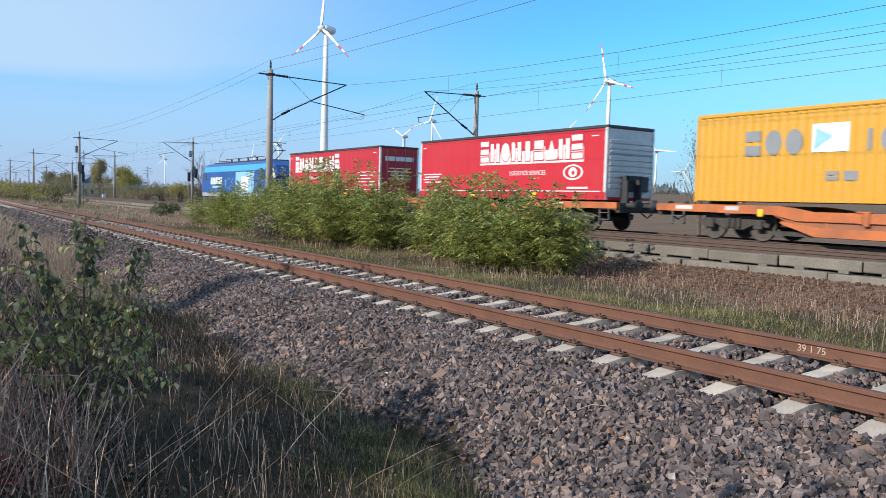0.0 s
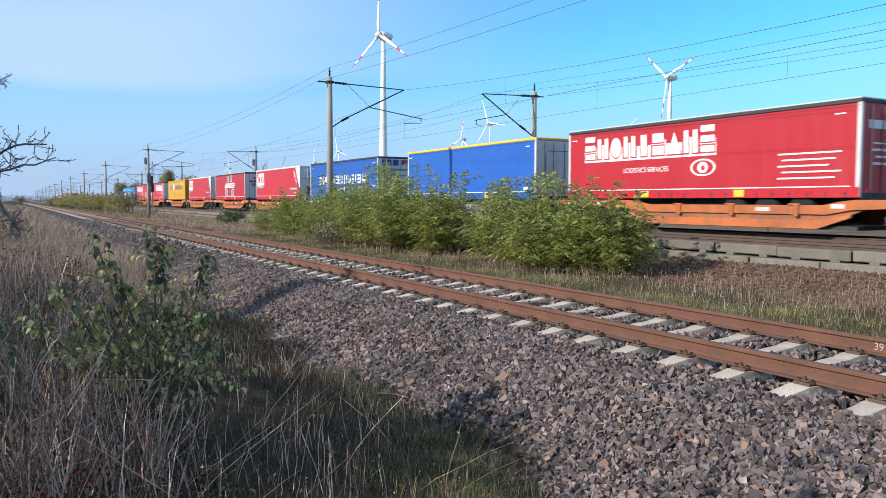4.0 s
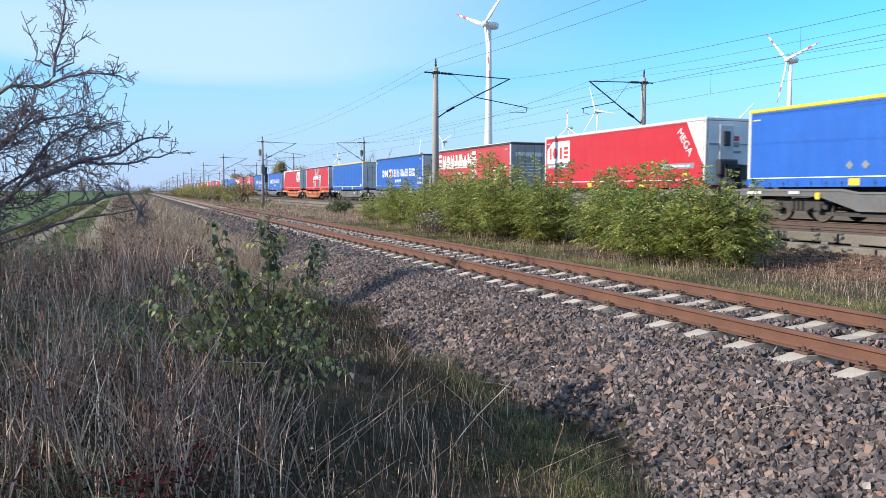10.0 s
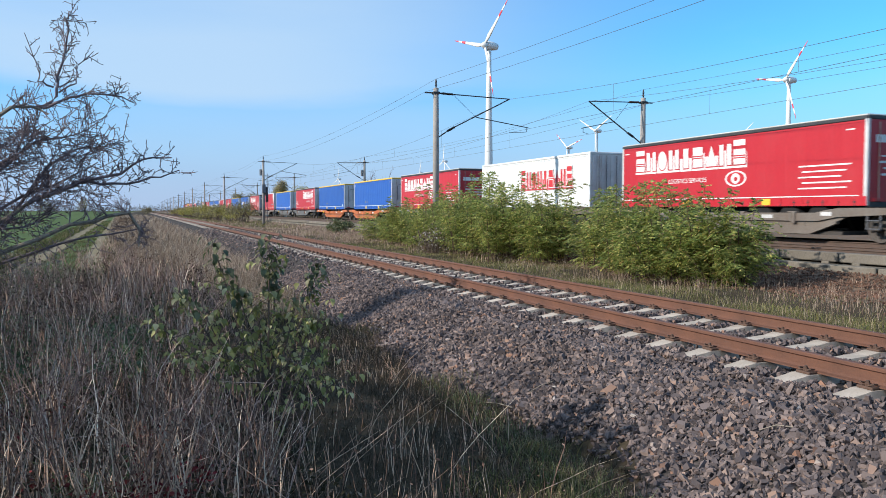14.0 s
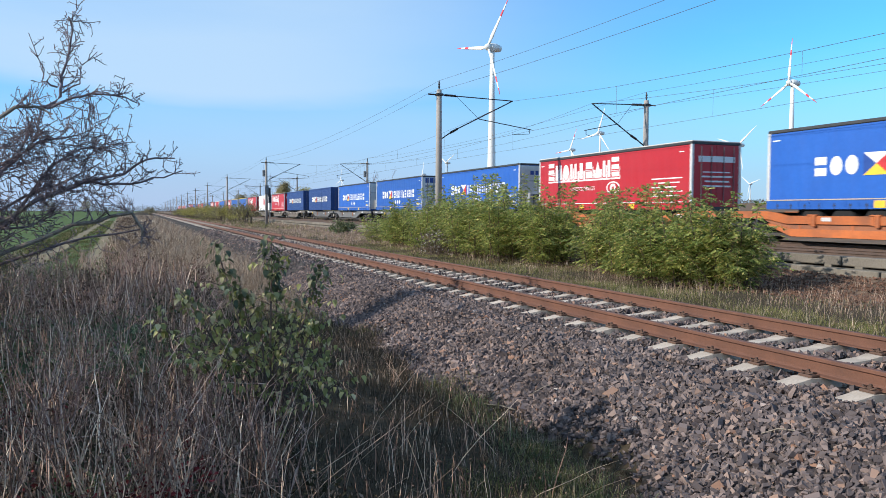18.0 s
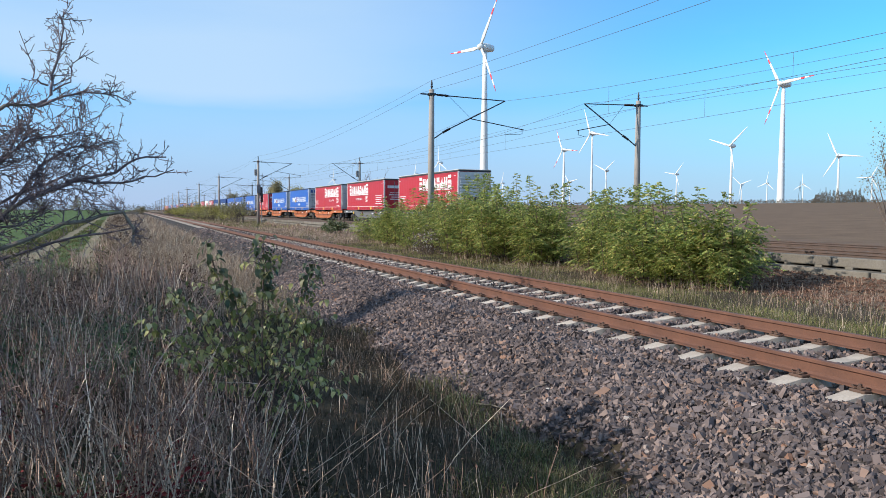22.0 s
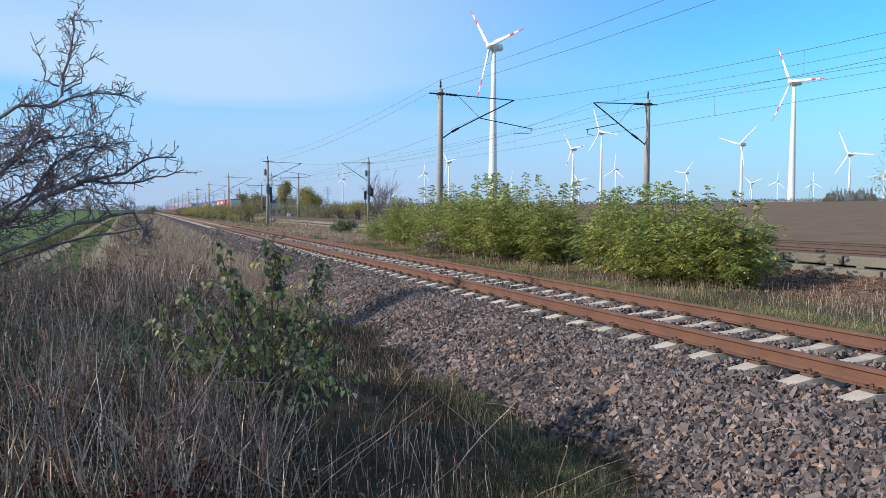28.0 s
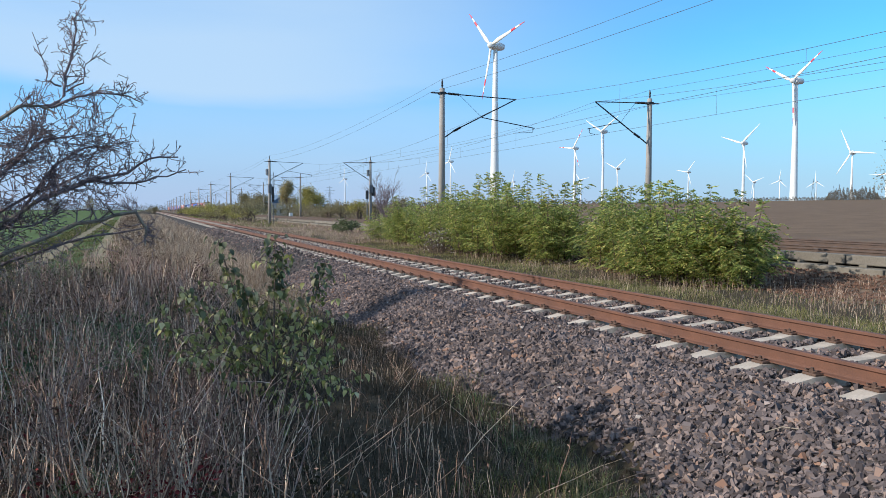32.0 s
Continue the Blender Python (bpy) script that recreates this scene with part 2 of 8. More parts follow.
M = dict(
    verge=mat("verge_soil", (0.085, 0.062, 0.042), (0.032, 0.027, 0.017), 1.2, 22, 0.95, bump=0.8),
    meadow=mat("green_field", (0.10, 0.15, 0.045), (0.06, 0.085, 0.03), 0.05, 3, 0.95, bump=0.5),
    lane=mat("farm_lane", (0.26, 0.21, 0.15), (0.15, 0.13, 0.07), 0.4, 14, 0.95, bump=0.5),
    plough=mat("ploughed_field", (0.205, 0.133, 0.084), (0.118, 0.077, 0.05), 0.35, 4.5, 0.95, bump=0.5),
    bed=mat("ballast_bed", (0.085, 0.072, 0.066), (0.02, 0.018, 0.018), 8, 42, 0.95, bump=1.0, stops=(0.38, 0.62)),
    brownbed=mat("brown_ballast", (0.20, 0.135, 0.095), (0.05, 0.038, 0.03), 5, 26, 0.95, bump=1.0, stops=(0.38, 0.62)),
    brownstone=mat("brown_stone", (0.20, 0.112, 0.078), (0.085, 0.05, 0.038), 7, 60, 0.9, vary="island", spread=0.5),
    rust=mat("rusty_rail", (0.175, 0.075, 0.045), (0.095, 0.043, 0.029), 3, 70, 0.75, bump=0.25),
    mainrust=mat("dark_rail", (0.115, 0.07, 0.052), (0.06, 0.042, 0.034), 3, 70, 0.75, bump=0.2),
    railtop=mat("dull_rail_head", (0.22, 0.115, 0.075), (0.14, 0.072, 0.047), 5, 80, 0.5, metal=0.3),
    steelrail=mat("worn_bright_rail", (0.62, 0.62, 0.64), (0.4, 0.39, 0.4), 5, 60, 0.3, metal=0.9),
    clip=mat("rusty_clip", (0.13, 0.07, 0.045), (0.05, 0.03, 0.025), 20, 120, 0.8),
    sleeper=mat("sleeper_concrete", (0.57, 0.485, 0.41), (0.38, 0.32, 0.265), 4, 60, 0.85, bump=0.2, vary="object", spread=0.12,
                dirt=(0.24, 0.19, 0.15), dirt_scale=6, dirt_amount=0.55),
    concrete=mat("trough_concrete", (0.24, 0.212, 0.18), (0.11, 0.097, 0.082), 1.6, 30, 0.9, bump=0.3, vary="object", spread=0.14,
                 dirt=(0.10, 0.09, 0.07), dirt_scale=2.5, dirt_amount=0.7),
    slab=mat("weathered_slab", (0.24, 0.213, 0.18), (0.125, 0.11, 0.094), 1.6, 30, 0.9, bump=0.3, vary="object", spread=0.18,
             dirt=(0.13, 0.115, 0.09), dirt_scale=2.5, dirt_amount=0.75),
    mast=mat("spun_concrete", (0.41, 0.375, 0.345), (0.27, 0.24, 0.222), 1.2, 40, 0.85, bump=0.15),
    steel=mat("galvanised_steel", (0.22, 0.22, 0.23), (0.11, 0.11, 0.12), 8, 60, 0.5, metal=0.6),
    darksteel=mat("dark_steel", (0.07, 0.07, 0.075), (0.03, 0.03, 0.032), 6, 50, 0.6, metal=0.3),
    insulator=mat("brown_insulator", (0.045, 0.03, 0.028), (0.03, 0.022, 0.02), 10, 60, 0.25),
    wire=mat("copper_wire", (0.17, 0.18, 0.19), (0.11, 0.115, 0.12), 1, 10, 0.6, metal=0.4),
    tower=mat("turbine_white", (0.80, 0.80, 0.79), (0.68, 0.69, 0.68), 0.06, 0.6, 0.45),
    towergreen=mat("turbine_green_base", (0.52, 0.62, 0.48), (0.45, 0.55, 0.42), 0.06, 0.6, 0.5),
    tipred=mat("signal_red", (0.72, 0.06, 0.10), (0.62, 0.05, 0.08), 0.3, 2, 0.5),
    red=mat("red_curtain", (0.51, 0.018, 0.028), (0.43, 0.015, 0.024), 0.7, 9, 0.42, vary="object", spread=0.1,
            dirt=(0.34, 0.05, 0.05), dirt_scale=0.7, dirt_amount=0.35),
    dullred=mat("faded_red_curtain", (0.50, 0.05, 0.055), (0.40, 0.035, 0.04), 0.7, 9, 0.5, dirt=(0.33, 0.1, 0.09), dirt_scale=0.8, dirt_amount=0.5),
    blue=mat("blue_curtain", (0.02, 0.112, 0.45), (0.015, 0.088, 0.37), 0.7, 9, 0.42, vary="object", spread=0.1,
             dirt=(0.03, 0.09, 0.33), dirt_scale=0.8, dirt_amount=0.4),
    navy=mat("dark_blue_steel", (0.018, 0.06, 0.22), (0.014, 0.045, 0.17), 0.8, 9, 0.45, dirt=(0.04, 0.07, 0.17), dirt_scale=0.8, dirt_amount=0.4),
    yellow=mat("yellow_steel", (0.66, 0.34, 0.03), (0.54, 0.27, 0.022), 0.8, 12, 0.45, dirt=(0.38, 0.2, 0.05), dirt_scale=0.8, dirt_amount=0.45),
    white=mat("white_paint", (0.80, 0.80, 0.79), (0.68, 0.68, 0.67), 0.8, 10, 0.4, dirt=(0.5, 0.48, 0.44), dirt_scale=0.9, dirt_amount=0.35),
    roofsheet=mat("grimy_roof_sheet", (0.62, 0.60, 0.57), (0.45, 0.43, 0.40), 0.8, 10, 0.6, dirt=(0.3, 0.28, 0.24), dirt_scale=0.9, dirt_amount=0.5),
    print_white=mat("white_print", (0.80, 0.80, 0.80), (0.72, 0.72, 0.71), 2, 14, 0.45),
    chalk=mat("faded_chalk", (0.60, 0.50, 0.40), (0.34, 0.24, 0.18), 18, 90, 0.9),
    print_red=mat("red_print", (0.62, 0.035, 0.04), (0.5, 0.03, 0.035), 2, 14, 0.45),
    print_blue=mat("blue_print", (0.02, 0.07, 0.30), (0.016, 0.055, 0.25), 2, 14, 0.45),
    print_grey=mat("grey_print", (0.25, 0.26, 0.28), (0.2, 0.21, 0.22), 2, 14, 0.5),
    print_yellow=mat("yellow_print", (0.85, 0.55, 0.05), (0.75, 0.45, 0.04), 2, 14, 0.4),
    silver=mat("silver_doors", (0.70, 0.68, 0.67), (0.56, 0.545, 0.54), 0.9, 12, 0.4, metal=0.1, dirt=(0.33, 0.32, 0.3), dirt_scale=1.2, dirt_amount=0.5),
    greydoor=mat("grey_doors", (0.36, 0.37, 0.40), (0.28, 0.29, 0.31), 0.9, 12, 0.45, dirt=(0.22, 0.21, 0.2), dirt_scale=1.2, dirt_amount=0.5),
    roofdark=mat("dark_roof_edge", (0.05, 0.05, 0.055), (0.03, 0.03, 0.033), 2, 20, 0.55),
    orange=mat("orange_wagon", (0.57, 0.155, 0.04), (0.38, 0.105, 0.032), 0.9, 14, 0.55, vary="object", spread=0.1,
               dirt=(0.19, 0.078, 0.042), dirt_scale=1.3, dirt_amount=0.8),
    oldorange=mat("grimy_orange", (0.36, 0.135, 0.06), (0.22, 0.085, 0.045), 0.9, 14, 0.65, dirt=(0.14, 0.07, 0.045), dirt_scale=1.6, dirt_amount=0.6),
    greywagon=mat("grey_wagon", (0.165, 0.165, 0.17), (0.10, 0.10, 0.10), 0.9, 14, 0.55, vary="object", spread=0.1,
                  dirt=(0.14, 0.10, 0.07), dirt_scale=1.3, dirt_amount=0.6),
    brownwagon=mat("brown_grey_wagon", (0.20, 0.17, 0.145), (0.12, 0.10, 0.085), 0.9, 14, 0.6, dirt=(0.12, 0.08, 0.055), dirt_scale=1.3, dirt_amount=0.6),
    bogie=mat("bogie_grime", (0.075, 0.065, 0.058), (0.035, 0.03, 0.028), 5, 40, 0.8),
    wheel=mat("wheel_steel", (0.16, 0.14, 0.13), (0.08, 0.065, 0.055), 6, 40, 0.55, metal=0.5),
    tyre=mat("black_rubber", (0.03, 0.03, 0.032), (0.02, 0.02, 0.02), 6, 40, 0.85),
    loco=mat("blue_locomotive", (0.02, 0.10, 0.34), (0.014, 0.06, 0.22), 0.35, 6, 0.35),
    # body blue brightened to paint the highlight on the roof slope
    loco_highlight=mat("highlit_blue_roof", (0.06, 0.36, 0.70), (0.04, 0.27, 0.56), 0.5, 6, 0.35),
    loco_light=mat("pale_blue_film", (0.35, 0.58, 0.75), (0.2, 0.42, 0.66), 0.6, 5, 0.35),
    glass=mat("dark_glass", (0.02, 0.025, 0.03), (0.015, 0.02, 0.025), 1, 6, 0.08),
    bark=mat("grey_bark", (0.42, 0.36, 0.29), (0.13, 0.105, 0.088), 9, 60, 0.9, bump=0.4, detail=6),
    twig=mat("brown_twig", (0.20, 0.15, 0.12), (0.085, 0.063, 0.055), 9, 60, 0.9),
    shrubtwig=mat("shrub_twig", (0.30, 0.23, 0.24), (0.09, 0.066, 0.074), 9, 60, 0.8),
    robstem=mat("robinia_stem", (0.17, 0.115, 0.085), (0.08, 0.055, 0.042), 9, 60, 0.85),
    house=mat("pale_render", (0.55, 0.53, 0.5), (0.45, 0.43, 0.4), 0.5, 5, 0.9),
    blueroof=mat("blue_sheeting", (0.10, 0.17, 0.27), (0.08, 0.13, 0.2), 0.5, 5, 0.7),
    tile=mat("brown_roof_tiles", (0.26, 0.17, 0.14), (0.18, 0.12, 0.10), 0.5, 5, 0.9),
)
M["stone"] = leafy("ballast_stone", [(0.0, (0.058, 0.048, 0.05)), (0.4, (0.12, 0.098, 0.098)), (0.75, (0.192, 0.15, 0.142)), (0.92, (0.265, 0.195, 0.168)), (0.965, (0.27, 0.175, 0.135)), (0.99, (0.27, 0.15, 0.105)), (1.0, (0.42, 0.38, 0.36))], 0.85, 0.0, 0.2)
M["straw"] = leafy("dry_grass", [(0.0, (0.14, 0.096, 0.072)), (0.35, (0.27, 0.195, 0.145)), (0.75, (0.41, 0.315, 0.235)), (1.0, (0.60, 0.50, 0.39))], 0.85, 0.25)
M["grass"] = leafy("green_grass", [(0.0, (0.05, 0.068, 0.022)), (0.45, (0.10, 0.115, 0.04)), (0.75, (0.185, 0.16, 0.078)), (1.0, (0.32, 0.25, 0.15))], 0.75, 0.25)
# short grass of the shaded verge: the shade is darkened into the colour
M["shadegrass"] = leafy("short_grass", [(0.0, (0.016, 0.015, 0.009)), (0.5, (0.034, 0.028, 0.017)), (0.8, (0.06, 0.043, 0.03)), (1.0, (0.12, 0.085, 0.062))], 0.8, 0.15, 0.5)
M["deadstalk"] = leafy("dead_blades", [(0.0, (0.15, 0.095, 0.068)), (0.4, (0.31, 0.215, 0.158)), (0.75, (0.50, 0.37, 0.28)), (1.0, (0.72, 0.58, 0.46))], 0.85, 0.25, 0.4)
M["stem"] = leafy("dead_stems", [(0.0, (0.13, 0.075, 0.058)), (0.4, (0.36, 0.225, 0.165)), (0.75, (0.67, 0.465, 0.345)), (1.0, (0.90, 0.72, 0.56))], 0.8, 0.05, 0.35)
M["dryleaf"] = leafy("shrivelled_leaves", [(0.0, (0.08, 0.045, 0.036)), (0.5, (0.20, 0.12, 0.092)), (1.0, (0.38, 0.255, 0.20))], 0.85, 0.2, 0.4)
# small leaves and litter, darkened to stand for shade between the stalks
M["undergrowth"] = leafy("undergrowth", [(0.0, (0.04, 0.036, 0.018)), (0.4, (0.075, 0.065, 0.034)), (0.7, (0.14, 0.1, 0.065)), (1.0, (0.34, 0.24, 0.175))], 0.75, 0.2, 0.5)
M["yellowleaf"] = leafy("yellow_leaves", [(0.0, (0.22, 0.185, 0.10)), (0.5, (0.36, 0.31, 0.16)), (1.0, (0.48, 0.41, 0.22))], 0.8, 0.3)
M["stripgrass"] = leafy("strip_grass", [(0.0, (0.085, 0.10, 0.03)), (0.45, (0.175, 0.18, 0.06)), (0.75, (0.27, 0.235, 0.11)), (1.0, (0.40, 0.32, 0.22))], 0.8, 0.2)
M["robinia"] = leafy("robinia_leaves", [(0.0, (0.10, 0.145, 0.04)), (0.4, (0.245, 0.30, 0.08)), (0.75, (0.40, 0.43, 0.125)), (0.93, (0.62, 0.54, 0.18)), (1.0, (0.52, 0.33, 0.15))], 0.55, 0.5, 0.4)
M["sapling"] = leafy("sapling_leaves", [(0.0, (0.13, 0.145, 0.045)), (0.45, (0.32, 0.325, 0.11)), (0.75, (0.50, 0.47, 0.21)), (0.93, (0.62, 0.56, 0.33)), (1.0, (0.60, 0.44, 0.24))], 0.5, 0.45, 0.3)
# darker copy for the upper leaves: backlit shade put into the colour
M["saplingshade"] = leafy("shaded_sapling_top", [(0.0, (0.06, 0.08, 0.035)), (0.6, (0.12, 0.14, 0.07)), (1.0, (0.28, 0.26, 0.15))], 0.55, 0.35, 0.3)
M["weed"] = leafy("weed_leaves", [(0.0, (0.05, 0.07, 0.03)), (0.6, (0.12, 0.155, 0.06)), (1.0, (0.30, 0.30, 0.15))], 0.55, 0.35)
M["redweed"] = leafy("red_leaves", [(0.0, (0.09, 0.02, 0.022)), (0.6, (0.21, 0.032, 0.036)), (1.0, (0.30, 0.07, 0.06))], 0.7, 0.2)
M["autumn"] = leafy("autumn_leaves", [(0.0, (0.16, 0.15, 0.05)), (0.5, (0.31, 0.285, 0.09)), (1.0, (0.48, 0.41, 0.14))], 0.8, 0.35)
M["olive"] = leafy("olive_leaves", [(0.0, (0.14, 0.125, 0.078)), (0.5, (0.235, 0.205, 0.12)), (1.0, (0.35, 0.30, 0.165))], 0.8, 0.25)
M["deadweed"] = leafy("dead_weed", [(0.0, (0.17, 0.10, 0.085)), (0.5, (0.37, 0.24, 0.205)), (1.0, (0.64, 0.48, 0.40))], 0.85, 0.1)
M["thicket"] = leafy("bare_thicket", [(0.0, (0.085, 0.075, 0.065)), (0.5, (0.13, 0.115, 0.095)), (1.0, (0.18, 0.155, 0.12))], 0.9, 0.1)
M["brownweed"] = leafy("brown_weed", [(0.0, (0.06, 0.04, 0.03)), (0.6, (0.14, 0.095, 0.07)), (1.0, (0.25, 0.18, 0.13))], 0.85, 0.15, 0.35)
M["dock"] = leafy("dock_seed", [(0.0, (0.05, 0.03, 0.024)), (0.6, (0.11, 0.065, 0.05)), (1.0, (0.22, 0.14, 0.10))], 0.85, 0.1, 0.3)
M["fluff"] = leafy("seed_fluff", [(0.0, (0.45, 0.42, 0.38)), (1.0, (0.75, 0.72, 0.68))], 0.9, 0.3)

# ---------------------------------------------------------------- mesh helpers
rng = np.random.default_rng(7)


def fast_mesh(name, verts, tris, mats, index=None, smooth=False):
    """A mesh of triangles from arrays."""
    me = bpy.data.meshes.new(name)
    verts, tris = np.asarray(verts, np.float32), np.asarray(tris, np.int32)
    me.vertices.add(len(verts))
    me.vertices.foreach_set("co", verts.ravel())
    me.loops.add(tris.size)
    me.loops.foreach_set("vertex_index", tris.ravel())
    me.polygons.add(len(tris))
    me.polygons.foreach_set("loop_start", np.arange(0, tris.size, 3, dtype=np.int32))
    me.polygons.foreach_set("loop_total", np.full(len(tris), 3, np.int32))
    for mm in (mats if isinstance(mats, (list, tuple)) else [mats]):
        me.materials.append(mm)
    if index is not None:
        me.polygons.foreach_set("material_index", np.asarray(index, np.int32))
    me.polygons.foreach_set("use_smooth", np.full(len(tris), smooth))
    me.update(calc_edges=True)
    return me


class Shape:
    """Collects boxes, prisms, tubes and lathes into one mesh."""

    def __init__(self):
        self.v, self.f = [], []

    def add(self, verts, faces):
        k = len(self.v)
        self.v += [tuple(p) for p in verts]
        self.f += [tuple(i + k for i in f) for f in faces]
        return self

    def box(self, x0, x1, y0, y1, z0, z1, bevel=0.0):
        if not bevel:
            v = [(x, y, z) for z in (z0, z1) for y in (y0, y1) for x in (x0, x1)]
            return self.add(v, [(0, 2, 3, 1), (4, 5, 7, 6), (0, 1, 5, 4), (2, 6, 7, 3), (0, 4, 6, 2), (1, 3, 7, 5)])
        b = bevel
        ring = lambda i, z: [(x0 + i, y0 + b, z), (x0 + b, y0 + i, z), (x1 - b, y0 + i, z), (x1 - i, y0 + b, z),
                             (x1 - i, y1 - b, z), (x1 - b, y1 - i, z), (x0 + b, y1 - i, z), (x0 + i, y1 - b, z)]
        rings = [ring(b * 0.9, z0), ring(0, z0 + b), ring(0, z1 - b), ring(b * 0.9, z1)]
        return self.loft(rings)

    def loft(self, rings, closed=True, caps=True):
        n, k = len(rings[0]), len(self.v)
        for r in rings:
            self.v += [tuple(p) for p in r]
        for i in range(len(rings) - 1):
            for j in range(n if closed else n - 1):
                a, b = k + i * n + j, k + i * n + (j + 1) % n
                self.f.append((a, b, b + n, a + n))
        if caps:
            self.f.append(tuple(k + j for j in range(n))[::-1])
            self.f.append(tuple(k + (len(rings) - 1) * n + j for j in range(n)))
        return self

    def prism(self, outline, y0, y1):
        """An outline of (x, z) drawn out along y."""
        return self.loft([[(x, y, z) for x, z in outline] for y in (y0, y1)])

    def slab(self, outline, x0, x1):
        """An outline of (y, z) drawn out along x."""
        return self.loft([[(x, y, z) for y, z in outline] for x in (x1, x0)])

    def tube(self, pts, radii, n=6):
        pts = [Vector(p) for p in pts]
        if not isinstance(radii, (list, tuple)):
            radii = [radii] * len(pts)
        rings = []
        for i, p in enumerate(pts):
            d = (pts[min(i + 1, len(pts) - 1)] - pts[max(i - 1, 0)]).normalized()
            side = d.cross(Vector((0, 0, 1)) if abs(d.z) < 0.9 else Vector((1, 0, 0))).normalized()
            up = side.cross(d)
            rings.append([p + radii[i] * (math.cos(a) * side + math.sin(a) * up) for a in (2 * math.pi * j / n for j in range(n))])
        return self.loft(rings)

    def lathe(self, prof, n=16, axis="z", at=(0, 0, 0)):
        rings = []
        for r, h in prof:
            ring = []
            for j in range(n):
                a = 2 * math.pi * j / n
                c, s = r * math.cos(a), r * math.sin(a)
                p = {"z": (c, s, h), "y": (s, h, c), "x": (h, c, s)}[axis]
                ring.append(tuple(p[i] + at[i] for i in range(3)))
            rings.append(ring)
        return self.loft(rings)

    def mesh(self, name, material, smooth=False):
        me = bpy.data.meshes.new(name)
        me.from_pydata(self.v, [], self.f)
        me.materials.append(material)
        if smooth:
            me.polygons.foreach_set("use_smooth", np.ones(len(me.polygons), bool))
        me.update()
        return me


def part(name, data, parent, label="", at=None, kind=""):
    """Links a mesh as one part under a thing or part."""
    ob = new(name, data)
    ob.parent = parent
    if at is not None:
        ob.matrix_basis = at
    return tagged(ob, label, kind=kind)


def thing(name, label, category, at=None, group="", kind=""):
    ob = new(name)
    ob.empty_display_size = 0.3
    if at is not None:
        ob.matrix_basis = at
    return tagged(ob, label, category, group, kind)


def word_mesh(body, size, material):
    """Writing with the built-in font, as a mesh in the x-y plane."""
    cu = bpy.data.curves.new("writing", "FONT")
    cu.body, cu.size, cu.extrude = body, size, 0.002
    tmp = bpy.data.objects.new("writing", cu)
    scene.collection.objects.link(tmp)
    me = bpy.data.meshes.new_from_object(tmp.evaluated_get(bpy.context.evaluated_depsgraph_get()))
    bpy.data.objects.remove(tmp)
    me.materials.clear()
    me.materials.append(material)
    return me

# ---------------------------------------------------------------- ground
PROFILE_X = [-4000, -200, -30, -14, -9.5, -7.5, -6, -4.4, -3.4, -2.85, -1.75, -1.4, 1.4, 1.75, 2.75, 4, 8, 9.6, 10.2, 10.55, 10.9, 11.2, 18.6, 20.5, 23, 30, 40, 350, 700, 4000]
PROFILE_Z = [-1, -1, -0.85, -0.75, -0.55, -0.47, -0.45, -0.58, -0.70, -0.74, -0.25, -0.24, -0.24, -0.25, -0.6, -0.62, -0.58, -0.47, -0.31, -0.29, -0.05, -0.02, -0.02, -0.15, -0.5, -0.5, -0.45, 8.2, 12.0, 12.0]


def gz(x, y):
    """Height of the ground."""
    x, y = np.asarray(x, float), np.asarray(y, float)
    z = np.interp(x, PROFILE_X, PROFILE_Z)
    rough = np.where((x < -3.0), np.clip((-3.0 - x) / 2, 0, 1), 0) * (0.05 * np.sin(x * 1.7 + y * 0.6) + 0.04 * np.sin(y * 1.3 - x * 0.8))
    rough = rough + np.where((x > 3.2) & (x < 9), 0.04 * np.sin(y * 0.9 + x) + 0.03 * np.sin(y * 2.1), 0)
    return z + rough


def lane_x(y):
    """Middle of the farm lane, which runs beside the verge."""
    return -8.0 - 0.024 * np.clip(y, 0, 260)


